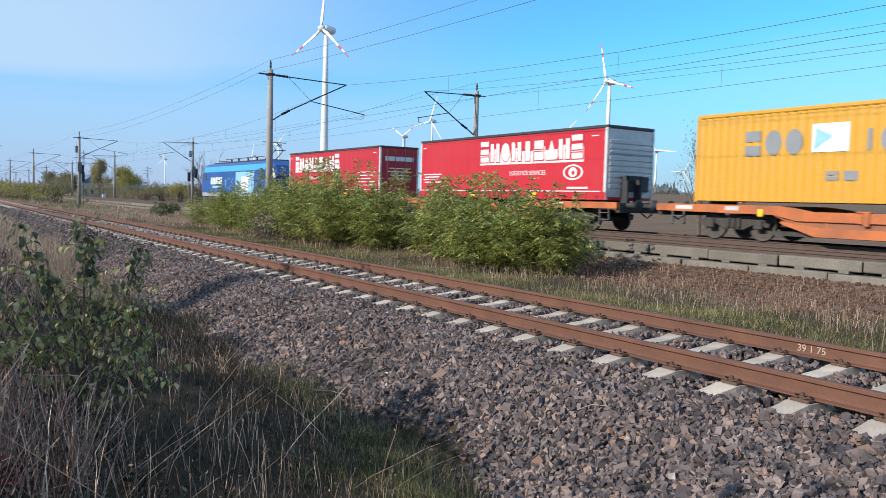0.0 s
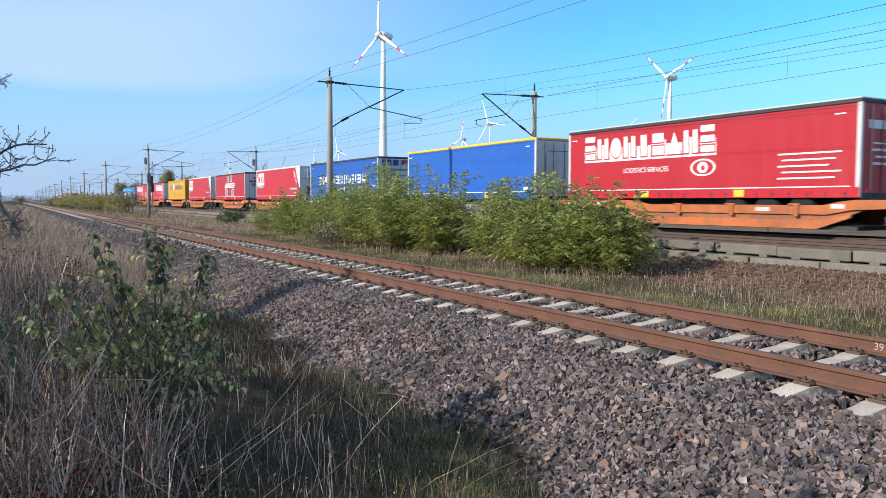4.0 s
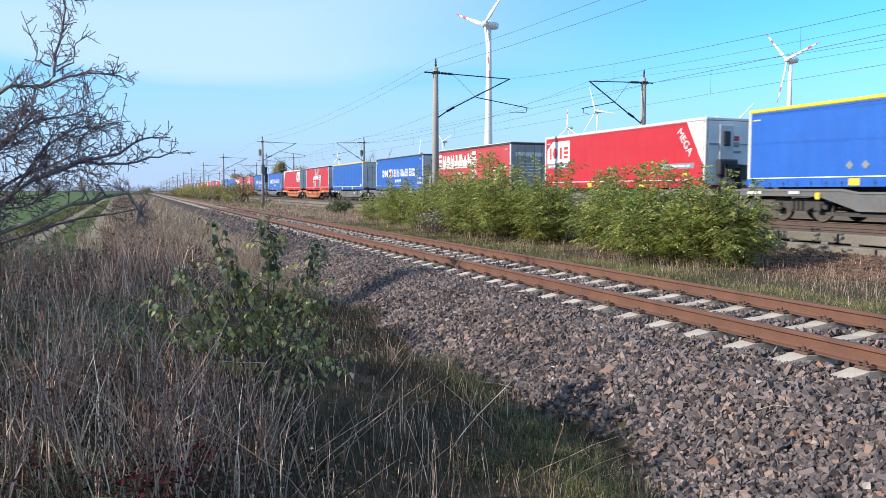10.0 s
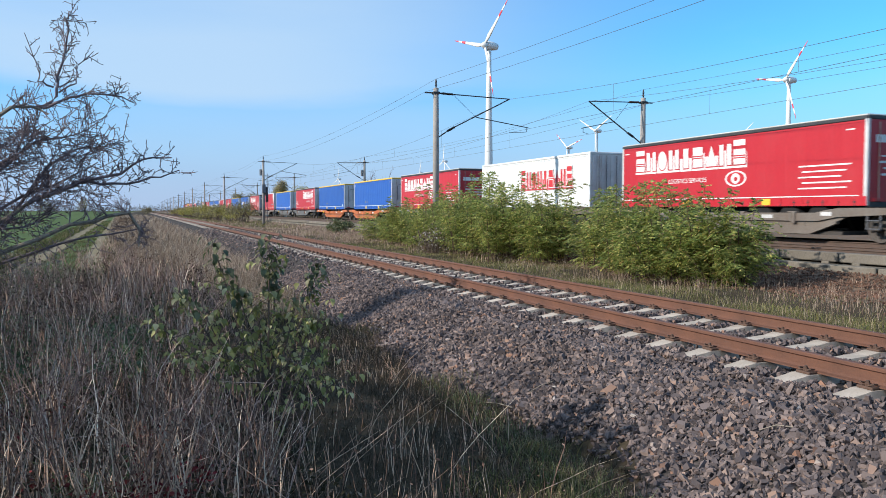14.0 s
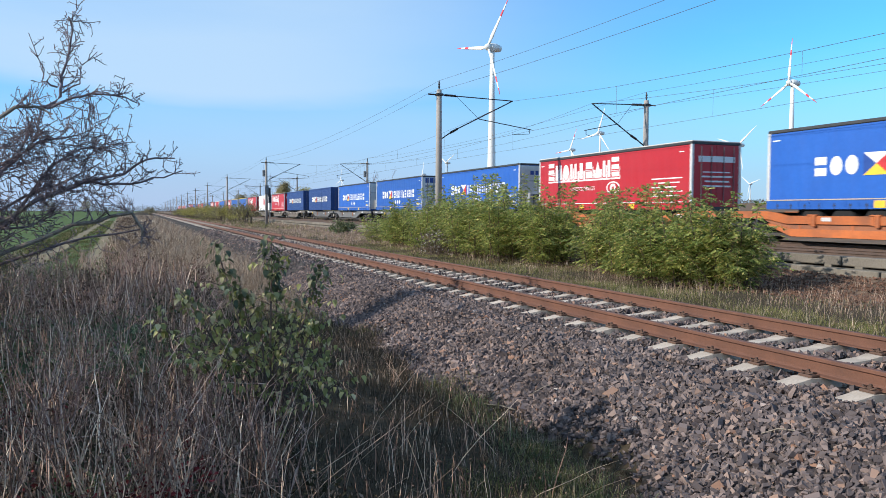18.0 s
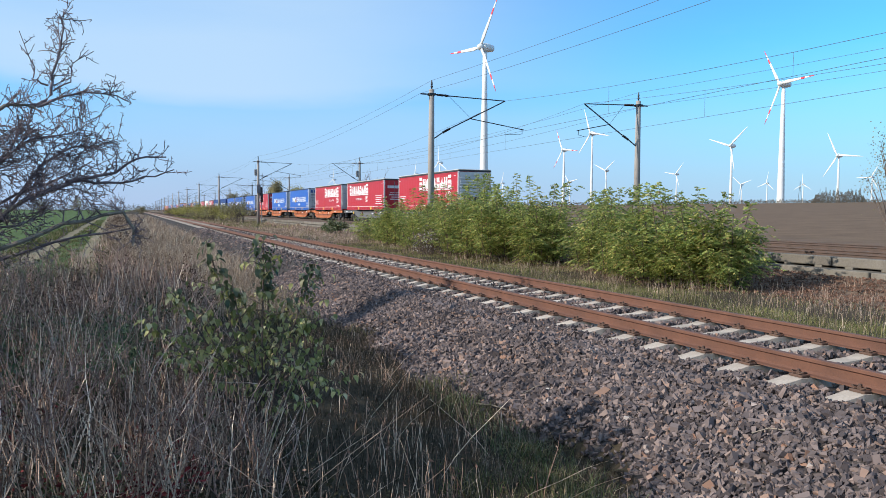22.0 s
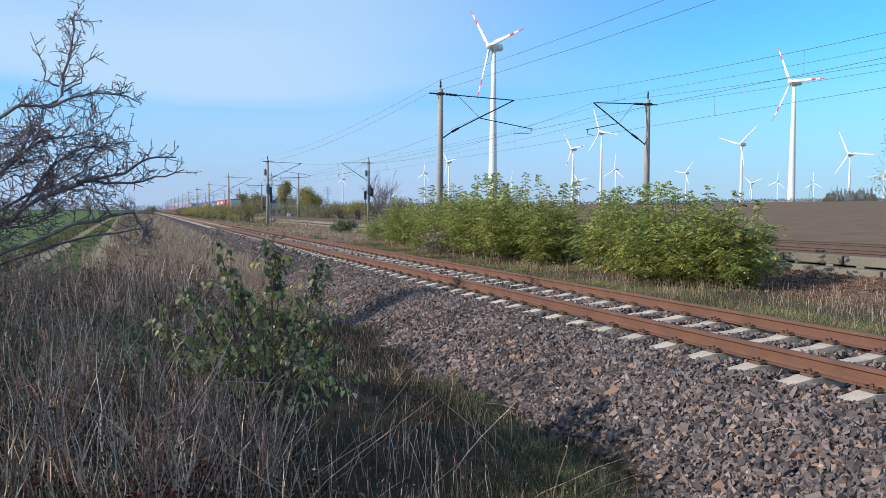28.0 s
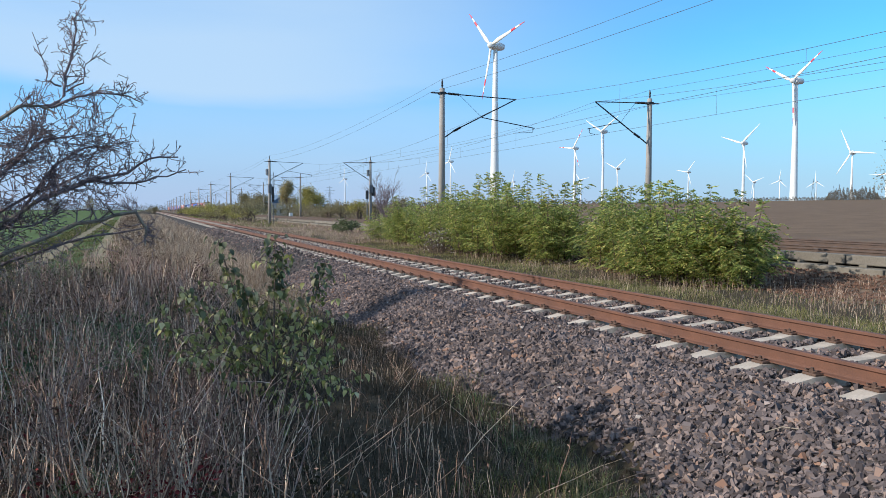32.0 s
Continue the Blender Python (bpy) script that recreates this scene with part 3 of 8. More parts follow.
def build_ground():
    xs = np.unique(np.concatenate([np.array(PROFILE_X, float), np.arange(-14.2, 10, 0.3), np.arange(-60, -14, 4), np.arange(24, 60, 4),
                                   np.arange(60, 700, 40), np.arange(-1000, -60, 80), np.array([-3000, -2000, 1000, 2000, 3000])]))
    ys = np.unique(np.concatenate([np.arange(-16, 50, 0.6), np.arange(50, 200, 5), np.arange(200, 1000, 50), np.arange(-300, -16, 20),
                                   np.array([-4000, -2000, -1000, -600, 1200, 1600, 2200, 3000, 4000])]))
    X, Y = np.meshgrid(xs, ys)
    V = np.c_[X.ravel(), Y.ravel(), gz(X, Y).ravel()]
    nx = len(xs)
    i, j = np.meshgrid(np.arange(nx - 1), np.arange(len(ys) - 1))
    a = (j * nx + i).ravel()
    tris = np.concatenate([np.c_[a, a + 1, a + nx + 1], np.c_[a, a + nx + 1, a + nx]])
    cx, cy = V[tris].mean(1)[:, 0], V[tris].mean(1)[:, 1]
    edge = -2.85 + 0.18 * np.sin(cy * 1.1) + 0.12 * np.sin(cy * 2.7)
    off = cx - lane_x(cy)
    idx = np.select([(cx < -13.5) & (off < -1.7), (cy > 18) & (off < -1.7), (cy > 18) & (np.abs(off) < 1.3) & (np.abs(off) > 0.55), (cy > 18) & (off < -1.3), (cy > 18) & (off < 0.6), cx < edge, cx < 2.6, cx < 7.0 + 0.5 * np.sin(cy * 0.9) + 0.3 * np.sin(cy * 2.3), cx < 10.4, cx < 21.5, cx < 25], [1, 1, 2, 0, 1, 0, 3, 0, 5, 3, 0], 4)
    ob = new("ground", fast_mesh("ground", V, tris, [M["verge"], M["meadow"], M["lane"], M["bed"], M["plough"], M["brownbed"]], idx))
    tagged(ob, "grassy railway verge, gravel beds, green field and brown ploughed field", "ground", kind="structure")


build_ground()

# ---------------------------------------------------------------- tracks
def rail_outline(x, top, k=1.0):
    """Section of a flat-bottom rail; k: its size against the main line's."""
    pts = [(-0.036, -0.006), (-0.030, 0), (0.030, 0), (0.036, -0.006), (0.036, -0.035), (0.010, -0.050), (0.009, -0.130),
           (0.030, -0.150), (0.072, -0.160), (0.072, -0.172), (-0.072, -0.172), (-0.072, -0.160), (-0.030, -0.150), (-0.009, -0.130),
           (-0.010, -0.050), (-0.036, -0.035)]
    return [(x + a * (1 + k) / 2, top + b * k) for a, b in pts][::-1]


def rail_mesh(x, top, y0, y1, side, head, k=1.0):
    ys = [y0] + [y for y in np.arange(-20, 121, 20) if y0 < y < y1] + [y1]
    me = Shape().loft([[(a, y, b) for a, b in rail_outline(x, top, k)] for y in ys]).mesh("rail", side)
    me.materials.append(head)
    for p in me.polygons:
        if p.normal.z > 0.9 and p.center.z > top - 0.01:
            p.material_index = 1
    return me


def sleeper_mesh(name, material):
    """Prestressed concrete sleeper: high seats under the rails, hollow middle, sloping ends."""
    sec = [(-1.27, 0.155, 0.07), (-1.24, 0.187, 0.082), (-1.0, 0.225, 0.088), (-0.93, 0.24, 0.09), (-0.58, 0.24, 0.09), (-0.45, 0.215, 0.085),
           (-0.15, 0.195, 0.08), (0.15, 0.195, 0.08), (0.45, 0.215, 0.085), (0.58, 0.24, 0.09), (0.93, 0.24, 0.09), (1.0, 0.225, 0.088),
           (1.24, 0.187, 0.082), (1.27, 0.155, 0.07)]
    rings = [[(x, -0.14, -0.42), (x, 0.14, -0.42), (x, w + 0.02, -0.42 + h * 0.7), (x, w, -0.42 + h), (x, -w, -0.42 + h), (x, -w - 0.02, -0.42 + h * 0.7)]
             for x, h, w in sec]
    return Shape().loft([r[::-1] for r in rings]).mesh(name, material)


def clip_mesh(name):
    """Rail fastening: guide plate, sprung clip and screw with washer."""
    s = Shape()
    s.box(-0.085, 0.0, -0.075, 0.075, -0.182, -0.158, 0.006)
    s.tube([(-0.005, -0.05, -0.145), (-0.06, -0.062, -0.135), (-0.075, -0.03, -0.15), (-0.03, 0, -0.148), (-0.075, 0.03, -0.15), (-0.06, 0.062, -0.135), (-0.005, 0.05, -0.145)], 0.008, 5)
    s.lathe([(0.024, -0.16), (0.024, -0.135), (0.015, -0.133), (0.015, -0.118), (0.009, -0.114)], 6, at=(-0.045, 0, 0))
    return s.mesh(name, M["clip"])


def build_track(name, label, cx, top, y0, y1, near0, near1, side, head, sleeper_material, clips, k=1.0):
    base = thing(name, label, "railway track", pose(cx, 0, top), kind="structure")
    for x in (-0.7535, 0.7535):
        part("rail", rail_mesh(x, 0, y0, y1, side, head, k), base)
    sm = sleeper_mesh("sleeper", sleeper_material)
    ys = np.arange(math.floor(y0 / 0.6), math.ceil(y1 / 0.6)) * 0.6
    rest_v, rest_f, base_v = [], [], [tuple(v.co) for v in sm.vertices]
    base_f = [tuple(p.vertices) for p in sm.polygons]
    cm = clip_mesh("rail_clip")
    for y in ys:
        if near0 <= y <= near1:
            r = random.uniform
            sl = part("sleeper", sm, base, at=pose(r(-0.012, 0.012), y, r(-0.006, 0.002) + 0.172 * (1 - k), 0, 0, r(-0.5, 0.5)))
            if clips is True and y < 24:
                for sx, dr in ((-0.7535 - 0.066, 1), (-0.7535 + 0.066, -1), (0.7535 - 0.066, 1), (0.7535 + 0.066, -1)):
                    part("rail_clip", cm, sl, at=pose(sx, 0, 0, 0, 0, 0 if dr == 1 else 180))
        else:
            q = len(rest_v)
            rest_v += [(a, b + y, c + 0.172 * (1 - k)) for a, b, c in base_v]
            rest_f += [tuple(i + q for i in f) for f in base_f]
    me = bpy.data.meshes.new("far_sleepers")
    me.from_pydata(rest_v, [], rest_f)
    me.materials.append(sleeper_material)
    part("far_sleepers", me, base, kind="stuff")
    if clips:
        cv, cf = [tuple(v.co) for v in cm.vertices], [tuple(p.vertices) for p in cm.polygons]
        fv, ff = [], []
        for y in ys:
            if (24 if clips is True else 0) <= y < 75:
                for sx in (-0.82, 0.687):
                    q = len(fv)
                    fv += [(a + sx, b + y, c + 0.172 * (1 - k)) for a, b, c in cv]
                    ff += [tuple(i + q for i in f) for f in cf]
        me = bpy.data.meshes.new("far_clips")
        me.from_pydata(fv, [], ff)
        me.materials.append(M["clip"])
        part("far_clips", me, base, kind="stuff")
    return base


near_track = build_track("branch_track", "rusty single railway track on pale concrete sleepers in gravel", 0, 0, -40, 1100, -9, 150,
                         M["rust"], M["railtop"], M["sleeper"], True, 0.866)
TRACK1, TRACK2, RAIL_Z = 12.4, 16.65, 0.2
for cx, nm in ((TRACK1, "main_track"), (TRACK2, "main_track")):
    build_track(nm, "electrified main line track with bright worn rail heads", cx, RAIL_Z, -80, 1400, 0, 60, M["mainrust"], M["steelrail"], M["concrete"], "far")
num = part("painted_number", word_mesh("39 1 75", 0.095, M["chalk"]), near_track, "white hand-painted number on the rail web",
           at=Matrix.Translation((0.7535 - 0.0115, -0.12, -0.112)) @ Euler((radians(90), 0, radians(-90))).to_matrix().to_4x4())

# concrete cable trough beside the main line
def build_trough():
    base = thing("cable_trough", "weathered concrete edge slabs with cable trough beside the main line", "trough", pose(10.75, 0, 0), kind="structure")
    top = Shape().box(-0.16, 0.16, -0.985, 0.985, -0.10, 0.14, 0.02).mesh("edge_slab", M["slab"])
    low = Shape().box(-0.46, 0.10, -0.985, 0.985, -0.40, -0.15, 0.02).mesh("foot_slab", M["slab"])
    peg = Shape().box(-0.17, 0.1, -0.12, 0.12, -0.155, -0.085, 0.01).mesh("spacer_block", M["concrete"])
    for i in range(-40, 560):
        y = 4.74 + 1 + 2 * i
        if -12 < y < 130:
            part("edge_slab", top, base, at=pose(random.uniform(-0.02, 0.02), y, random.uniform(-0.012, 0.012), 0, 0, random.uniform(-0.3, 0.3)))
            part("foot_slab", low, base, at=pose(random.uniform(-0.03, 0.03), y + 0.6, random.uniform(-0.015, 0.015), 0, random.uniform(-1, 1), random.uniform(-0.3, 0.3)))
            for dy in (-0.6, 0.45):
                part("spacer_block", peg, base, at=pose(0, y + dy, 0))
    s = Shape()
    s.box(-0.16, 0.16, 130, 1000, -0.3, 0.15).box(-0.55, 0.1, 130, 1000, -0.4, -0.2)
    part("far_slabs", s.mesh("far_slabs", M["concrete"]), base, kind="stuff")


build_trough()

# ---------------------------------------------------------------- masts and overhead line
ROW1_X, ROW2_X = 8.4, 20.6
ROW1_Y = [-82, -26, 34.35, 96.4, 145.9, 194, 241, 288, 335, 383, 431, 479, 527, 575, 623]
ROW2_Y = [-82, -26, 33.45, 93.0, 142.0, 191.5, 239.5, 286.5, 334, 382, 430, 478, 526, 574, 622]
MAST_TOP = 8.08


def insulator(s, p, q):
    """Ribbed insulator between two points."""
    p, q = Vector(p), Vector(q)
    n = 9
    s.tube([p.lerp(q, i / (n * 2)) for i in range(n * 2 + 1)], [0.028] + [0.075 if i % 2 else 0.04 for i in range(1, n * 2)] + [0.028], 8)


def build_mast(name, x, y, side, box):
    """Spun concrete mast with a swivelling bracket towards the track on its side (+1 or -1)."""
    foot = float(gz(x, y)) - 0.3
    m = thing(name, "tapered concrete catenary mast with steel bracket arm", "catenary mast", pose(x, y, foot), "catenary masts")
    h = MAST_TOP - 0.48 - foot
    reach = 4.25 if side > 0 else 3.55
    contact = 5.45 - foot
    part("pole", Shape().lathe([(0.20, 0), (0.135, h), (0.10, h + 0.02)], 14).mesh("pole", M["mast"], True), m)
    part("footing", Shape().box(-0.4, 0.4, -0.4, 0.4, -0.3, 0.36, 0.03).mesh("footing", M["concrete"]), m)
    s = Shape().tube([(0, 0, h - 0.3), (0, 0, h + 0.25)], 0.035)
    s.lathe([(0.05, h + 0.1), (0.07, h + 0.16), (0.04, h + 0.22), (0.06, h + 0.3), (0.03, h + 0.45), (0.015, h + 0.5)], 8)
    part("top_spike", s.mesh("top_spike", M["darksteel"]), m)
    za = h - 0.25
    s = Shape().tube([(-0.62 * side, 0, za), (0.3 * side, 0, za)], 0.04)
    s.box(-0.17, 0.17, -0.17, 0.17, za - 0.06, za + 0.06)
    part("cross_arm", s.mesh("cross_arm", M["darksteel"]), m)
    s = Shape()
    insulator(s, (0.3 * side, 0, za), (0.95 * side, 0, za - 0.02))
    part("upper_insulator", s.mesh("upper_insulator", M["insulator"]), m)
    tip = (reach * side, 0, za - 0.1)
    part("top_tube", Shape().tube([(0.95 * side, 0, za - 0.02), tip], 0.03).mesh("top_tube", M["darksteel"]), m)
    zl = h - 2.55
    s = Shape()
    insulator(s, (0.62 * side, 0, zl + 0.34), (1.05 * side, 0, zl + 0.58))
    part("lower_insulator", s.mesh("lower_insulator", M["insulator"]), m)
    part("strut", Shape().tube([(0.12 * side, 0, zl), (0.62 * side, 0, zl + 0.34), (1.05 * side, 0, zl + 0.58), tip], 0.035).mesh("strut", M["darksteel"]), m)
    knee = Vector((0.12 * side, 0, zl)).lerp(Vector(tip), 0.52)
    end = (reach + 1.15 if side > 0 else reach + 0.45) * side
    part("registration_arm", Shape().tube([knee, (end, 0, contact + 0.3)], 0.025).mesh("registration_arm", M["darksteel"]), m)
    sx = end - 0.1 * side
    s = Shape().tube([(sx, 0, contact + 0.3), (sx, 0, contact + 0.08), (sx - 0.1 * side, 0, contact + 0.06)], 0.018)
    s.tube([(sx - 0.1 * side, 0, contact + 0.06), (reach * side - 0.02 * side, 0, contact)], 0.014)
    part("steady_arm", s.mesh("steady_arm", M["darksteel"]), m)
    part("stay", Shape().tube([(0.95 * side, 0, za - 0.02), knee], 0.01).mesh("stay", M["darksteel"]), m)
    if box:
        disc = Shape().lathe([(0.0, -0.045), (0.16, -0.045), (0.17, -0.035), (0.17, 0.035), (0.16, 0.045), (0.0, 0.045)], 10).mesh("tension_weight", M["steel"])
        for i in range(7):
            part("tension_weight", disc, m, "grey round tensioning weight", at=pose(-0.3, 0.1, h - 1.255 - i * 0.11))
        part("tension_rod", Shape().tube([(-0.3, 0.1, h - 0.6), (-0.3, 0.1, h - 5)], 0.012).mesh("tension_rod", M["steel"]), m)
        part("switch_box", Shape().box(-0.22, 0.22, -0.42, -0.18, h - 4.2, h - 3.1, 0.03).mesh("switch_box", M["steel"]), m, "grey switch box")
        part("signal_case", Shape().box(0.18, 0.5, -0.3, 0.0, h - 4.5, h - 3.4, 0.03).mesh("signal_case", M["darksteel"]), m)
    return m


for i in range(len(ROW1_Y)):
    build_mast("catenary_mast", ROW1_X, ROW1_Y[i], 1, i == 3)
    build_mast("catenary_mast", ROW2_X, ROW2_Y[i], -1, i == 3)


def sagging(row, x, z, sag, r=0.0075):
    """A wire from mast to mast."""
    s = Shape()
    pts = []
    for k in range(len(row) - 1):
        y0, y1 = row[k], row[k + 1]
        n = 12 if k < 5 else 5
        for j in range(n):
            u = j / n
            pts.append((x, y0 + u * (y1 - y0), z - sag * 4 * u * (1 - u) * ((y1 - y0) / 56) ** 2))
    pts.append((x, row[-1], z))
    s.tube(pts, r, 4)
    return s


def build_wires():
    for row, x, side, cx in ((ROW1_Y, ROW1_X, 1, ROW1_X + 4.25), (ROW2_Y, ROW2_X, -1, ROW2_X - 3.55)):
        for lab, xx, z, sag in (("earth wire along the mast tops", x, MAST_TOP, 0.55), ("feeder wire on the back of the mast arms", x - 0.6 * side, MAST_TOP - 0.7, 0.6)):
            tagged(new("overhead_wire", sagging(row, xx, z, sag).mesh("overhead_wire", M["wire"])), "thin grey " + lab, "wire", "overhead wires")
        base = thing("catenary", "copper contact wire hung from a messenger wire by droppers", "overhead line", kind="structure")
        part("messenger_wire", sagging(row, cx, MAST_TOP - 0.83, 1.05).mesh("messenger_wire", M["wire"]), base)
        part("contact_wire", sagging(row, cx, 5.44, 0.0).mesh("contact_wire", M["wire"]), base)
        for k in range(5):
            y0, y1 = row[k], row[k + 1]
            for j in range(1, 6):
                u = j / 6
                zt = MAST_TOP - 0.83 - 1.05 * 4 * u * (1 - u) * ((y1 - y0) / 56) ** 2
                part("dropper", Shape().tube([(cx, y0 + u * (y1 - y0), 5.44), (cx, y0 + u * (y1 - y0), zt)], 0.007, 4).mesh("dropper", M["wire"]), base)


build_wires()

# ---------------------------------------------------------------- the goods train
SIDE, LOW, HIGH = -1.275, 1.19, 4.05      # side towards the branch line, lower and upper edge of a load
MESHES = {}


def shared(key, make):
    """One mesh for all alike pieces."""
    if key not in MESHES:
        MESHES[key] = make()
    return MESHES[key]


def sticker(u0, u1, v0, v1, material, slant=0.0, lift=0.004):
    """Flat print on the load's side: u from the leading end, v above the lower edge."""
    def make():
        x0, x1 = SIDE - lift, SIDE - lift + 0.003
        ya, yb = 6.8 - u0, 6.8 - u1
        lo, hi = LOW + v0, LOW + v1
        return Shape().slab([(ya, lo), (ya - slant, hi), (yb - slant, hi), (yb, lo)][::-1], x0, x1).mesh("print", material)
    return shared(("sticker", u0, u1, v0, v1, material.name, slant, lift), make)


def stroke_block(u0, u1, v0, v1, kind, material, slant=0.0, lift=0.004, weight=0.26, grow_by=0.0):
    """One sign of a brand mark as plain bars, discs and wedges; grow_by widens every stroke, for an outline behind it."""
    def make():
        s = Shape()
        x0, x1 = SIDE - lift, SIDE - lift + 0.003
        w, h, g = u1 - u0, v1 - v0, grow_by
        t = w * weight

        def poly(pts):
            s.slab([(6.8 - u0 - a - slant * b / h, LOW + v0 + b) for a, b in pts], x0, x1)

        def bar(a, b, c, d):
            poly([(a - g, c - g), (b + g, c - g), (b + g, d + g), (a - g, d + g)])

        if kind == 0:        # two uprights
            bar(0, t, 0, h)
            bar(w - t, w, 0, h)
        elif kind == 1:      # disc
            poly([(w * 0.5 + (w * 0.46 + g) * math.cos(6.2832 * k / 14), h * 0.5 + (h * 0.5 + g) * math.sin(6.2832 * k / 14)) for k in range(14)])
        elif kind == 2:      # wedge
            poly([(-g, -g), (w * 0.5, h + g), (w + g, -g)])
        elif kind == 3:      # two stacked blocks
            bar(0, w * 0.9, 0, h * 0.42)
            bar(0, w * 0.9, h * 0.58, h)
        elif kind == 4:      # one broad upright
            bar(w * 0.5 - t * 0.7, w * 0.5 + t * 0.7, 0, h)
        elif kind == 5:      # three level bars
            for k in range(3):
                bar(0, w * 0.95, h * 0.38 * k, h * (0.38 * k + 0.24))
        elif kind == 6:      # two slanting bars
            for k in (0.0, 0.5):
                poly([(w * k - g, -g), (w * (k + 0.3) + g, -g), (w * (k + 0.5) + g, h + g), (w * (k + 0.2) - g, h + g)])
        else:                # full block
            bar(0, w * 0.9, 0, h)
        return s.mesh("print", material)
    return shared(("stroke", round(u0, 3), round(u1, 3), v0, v1, kind, material.name, slant, lift, weight, grow_by), make)


def mark_row(parent, u0, u1, v0, v1, kinds, material, slant=0.0, lift=0.004, gap=0.2, weight=0.26):
    """A brand mark as a row of plain signs."""
    w = (u1 - u0) / len(kinds)
    for i, k in enumerate(kinds):
        part("print", stroke_block(u0 + i * w, u0 + (i + 1) * w - gap * w, v0, v1, k, material, slant, lift, weight), parent)


def oval(u, v, ru, rv, material, lift=0.004, hole=0.0):
    def make():
        n, s = 20, Shape()
        x0, x1 = SIDE - lift, SIDE - lift + 0.003
        pts = [(6.8 - u - ru * math.cos(2 * math.pi * i / n), LOW + v + rv * math.sin(2 * math.pi * i / n)) for i in range(n)]
        if not hole:
            s.slab(pts, x0, x1)
        else:
            for i in range(n):
                a, b = pts[i], pts[(i + 1) % n]
                c = [(6.8 - u + (p[0] - 6.8 + u) * hole, LOW + v + (p[1] - LOW - v) * hole) for p in (b, a)]
                s.slab([a, b, c[0], c[1]], x0, x1)
        return s.mesh("emblem", material)
    return shared(("oval", u, v, ru, rv, material.name, lift, hole), make)


def small_lines(parent, u, v, n, width, material, gap=0.13):
    for i in range(n):
        part("print", sticker(u + 0.15 * (i % 2), u + width - 0.2 * (i % 3), v - i * gap, v - i * gap + 0.05, material), parent)


def rear_prints(parent, material, rows):
    """Bars of unreadable writing on the rear doors: x0, x1, z0, z1."""
    for a, b, c, d in rows:
        part("rear_print", shared(("rear", a, b, c, d, material.name), lambda: Shape().box(a, b, -6.812, -6.806, c, d).mesh("print", material)), parent)


def flag(parent, u0, u1, v0, v1, lift=0.005):
    """Square pennant of four triangles."""
    cu, cv = (u0 + u1) / 2, (v0 + v1) / 2
    corners = [(u0, v0), (u0, v1), (u1, v1), (u1, v0)]
    for i, mm in enumerate(("print_blue", "print_white", "print_red", "print_yellow")):
        a, b = corners[i], corners[(i + 1) % 4]

        def make():
            x0, x1 = SIDE - lift, SIDE - lift + 0.003
            return Shape().slab([(6.8 - p, LOW + q) for p, q in (a, (cu, cv), b)], x0, x1).mesh("pennant", M[mm])
        part("pennant", shared(("flag", u0, v0, i), make), parent)


def flag_rear(parent):
    for i, mm in enumerate(("print_blue", "print_red", "print_yellow", "print_blue")):
        a = [((0.45, 3.45), (0.45, 3.85), (0.72, 3.65)), ((0.45, 3.85), (1.0, 3.85), (0.72, 3.65)), ((0.45, 3.45), (1.0, 3.45), (0.72, 3.65)), ((1.0, 3.45), (1.0, 3.85), (0.72, 3.65))][i]
        part("pennant", shared(("rflag", i), lambda: Shape().prism(a, -6.814, -6.806).mesh("pennant", M[mm])), parent)


def curtain_mesh(material):
    """Curtain side box, the curtain with soft upright folds and buckles along its lower hem."""
    s = Shape()
    n = 68
    for side in (-1, 1):
        x = 1.275 * side
        rows = []
        for z, amp in ((LOW + 0.30, 0.006), (2.4, 0.010), (HIGH - 0.14, 0.004)):
            rows.append([(x + side * -amp * (0.5 + 0.5 * math.sin(j * 1.9 + z) + 0.3 * math.sin(j * 0.7)), 6.74 - j * 13.48 / n, z) for j in range(n + 1)])
        s.loft(rows if side > 0 else [r[::-1] for r in rows], closed=False, caps=False)
    s.box(-1.26, 1.26, -6.78, 6.78, LOW + 0.32, HIGH - 0.08)
    return s.mesh("curtain", material)


def ribbed_mesh(material, name="panel"):
    """Box of corrugated steel sheet."""
    s = Shape()
    n = 90
    for side in (-1, 1):
        rows = []
        for z in (LOW + 0.05, HIGH - 0.1):
            row = []
            for j in range(n):
                y0, y1 = 6.7 - j * 13.4 / n, 6.7 - (j + 0.5) * 13.4 / n
                d = 0.028 if j % 2 else 0.0
                row += [(side * (1.268 - d), y0, z), (side * (1.268 - d), y1, z)]
            rows.append(row)
        s.loft(rows if side > 0 else [r[::-1] for r in rows], closed=False, caps=False)
    s.box(-1.225, 1.225, -6.74, 6.74, LOW + 0.04, HIGH - 0.04)
    return s.mesh(name, material)


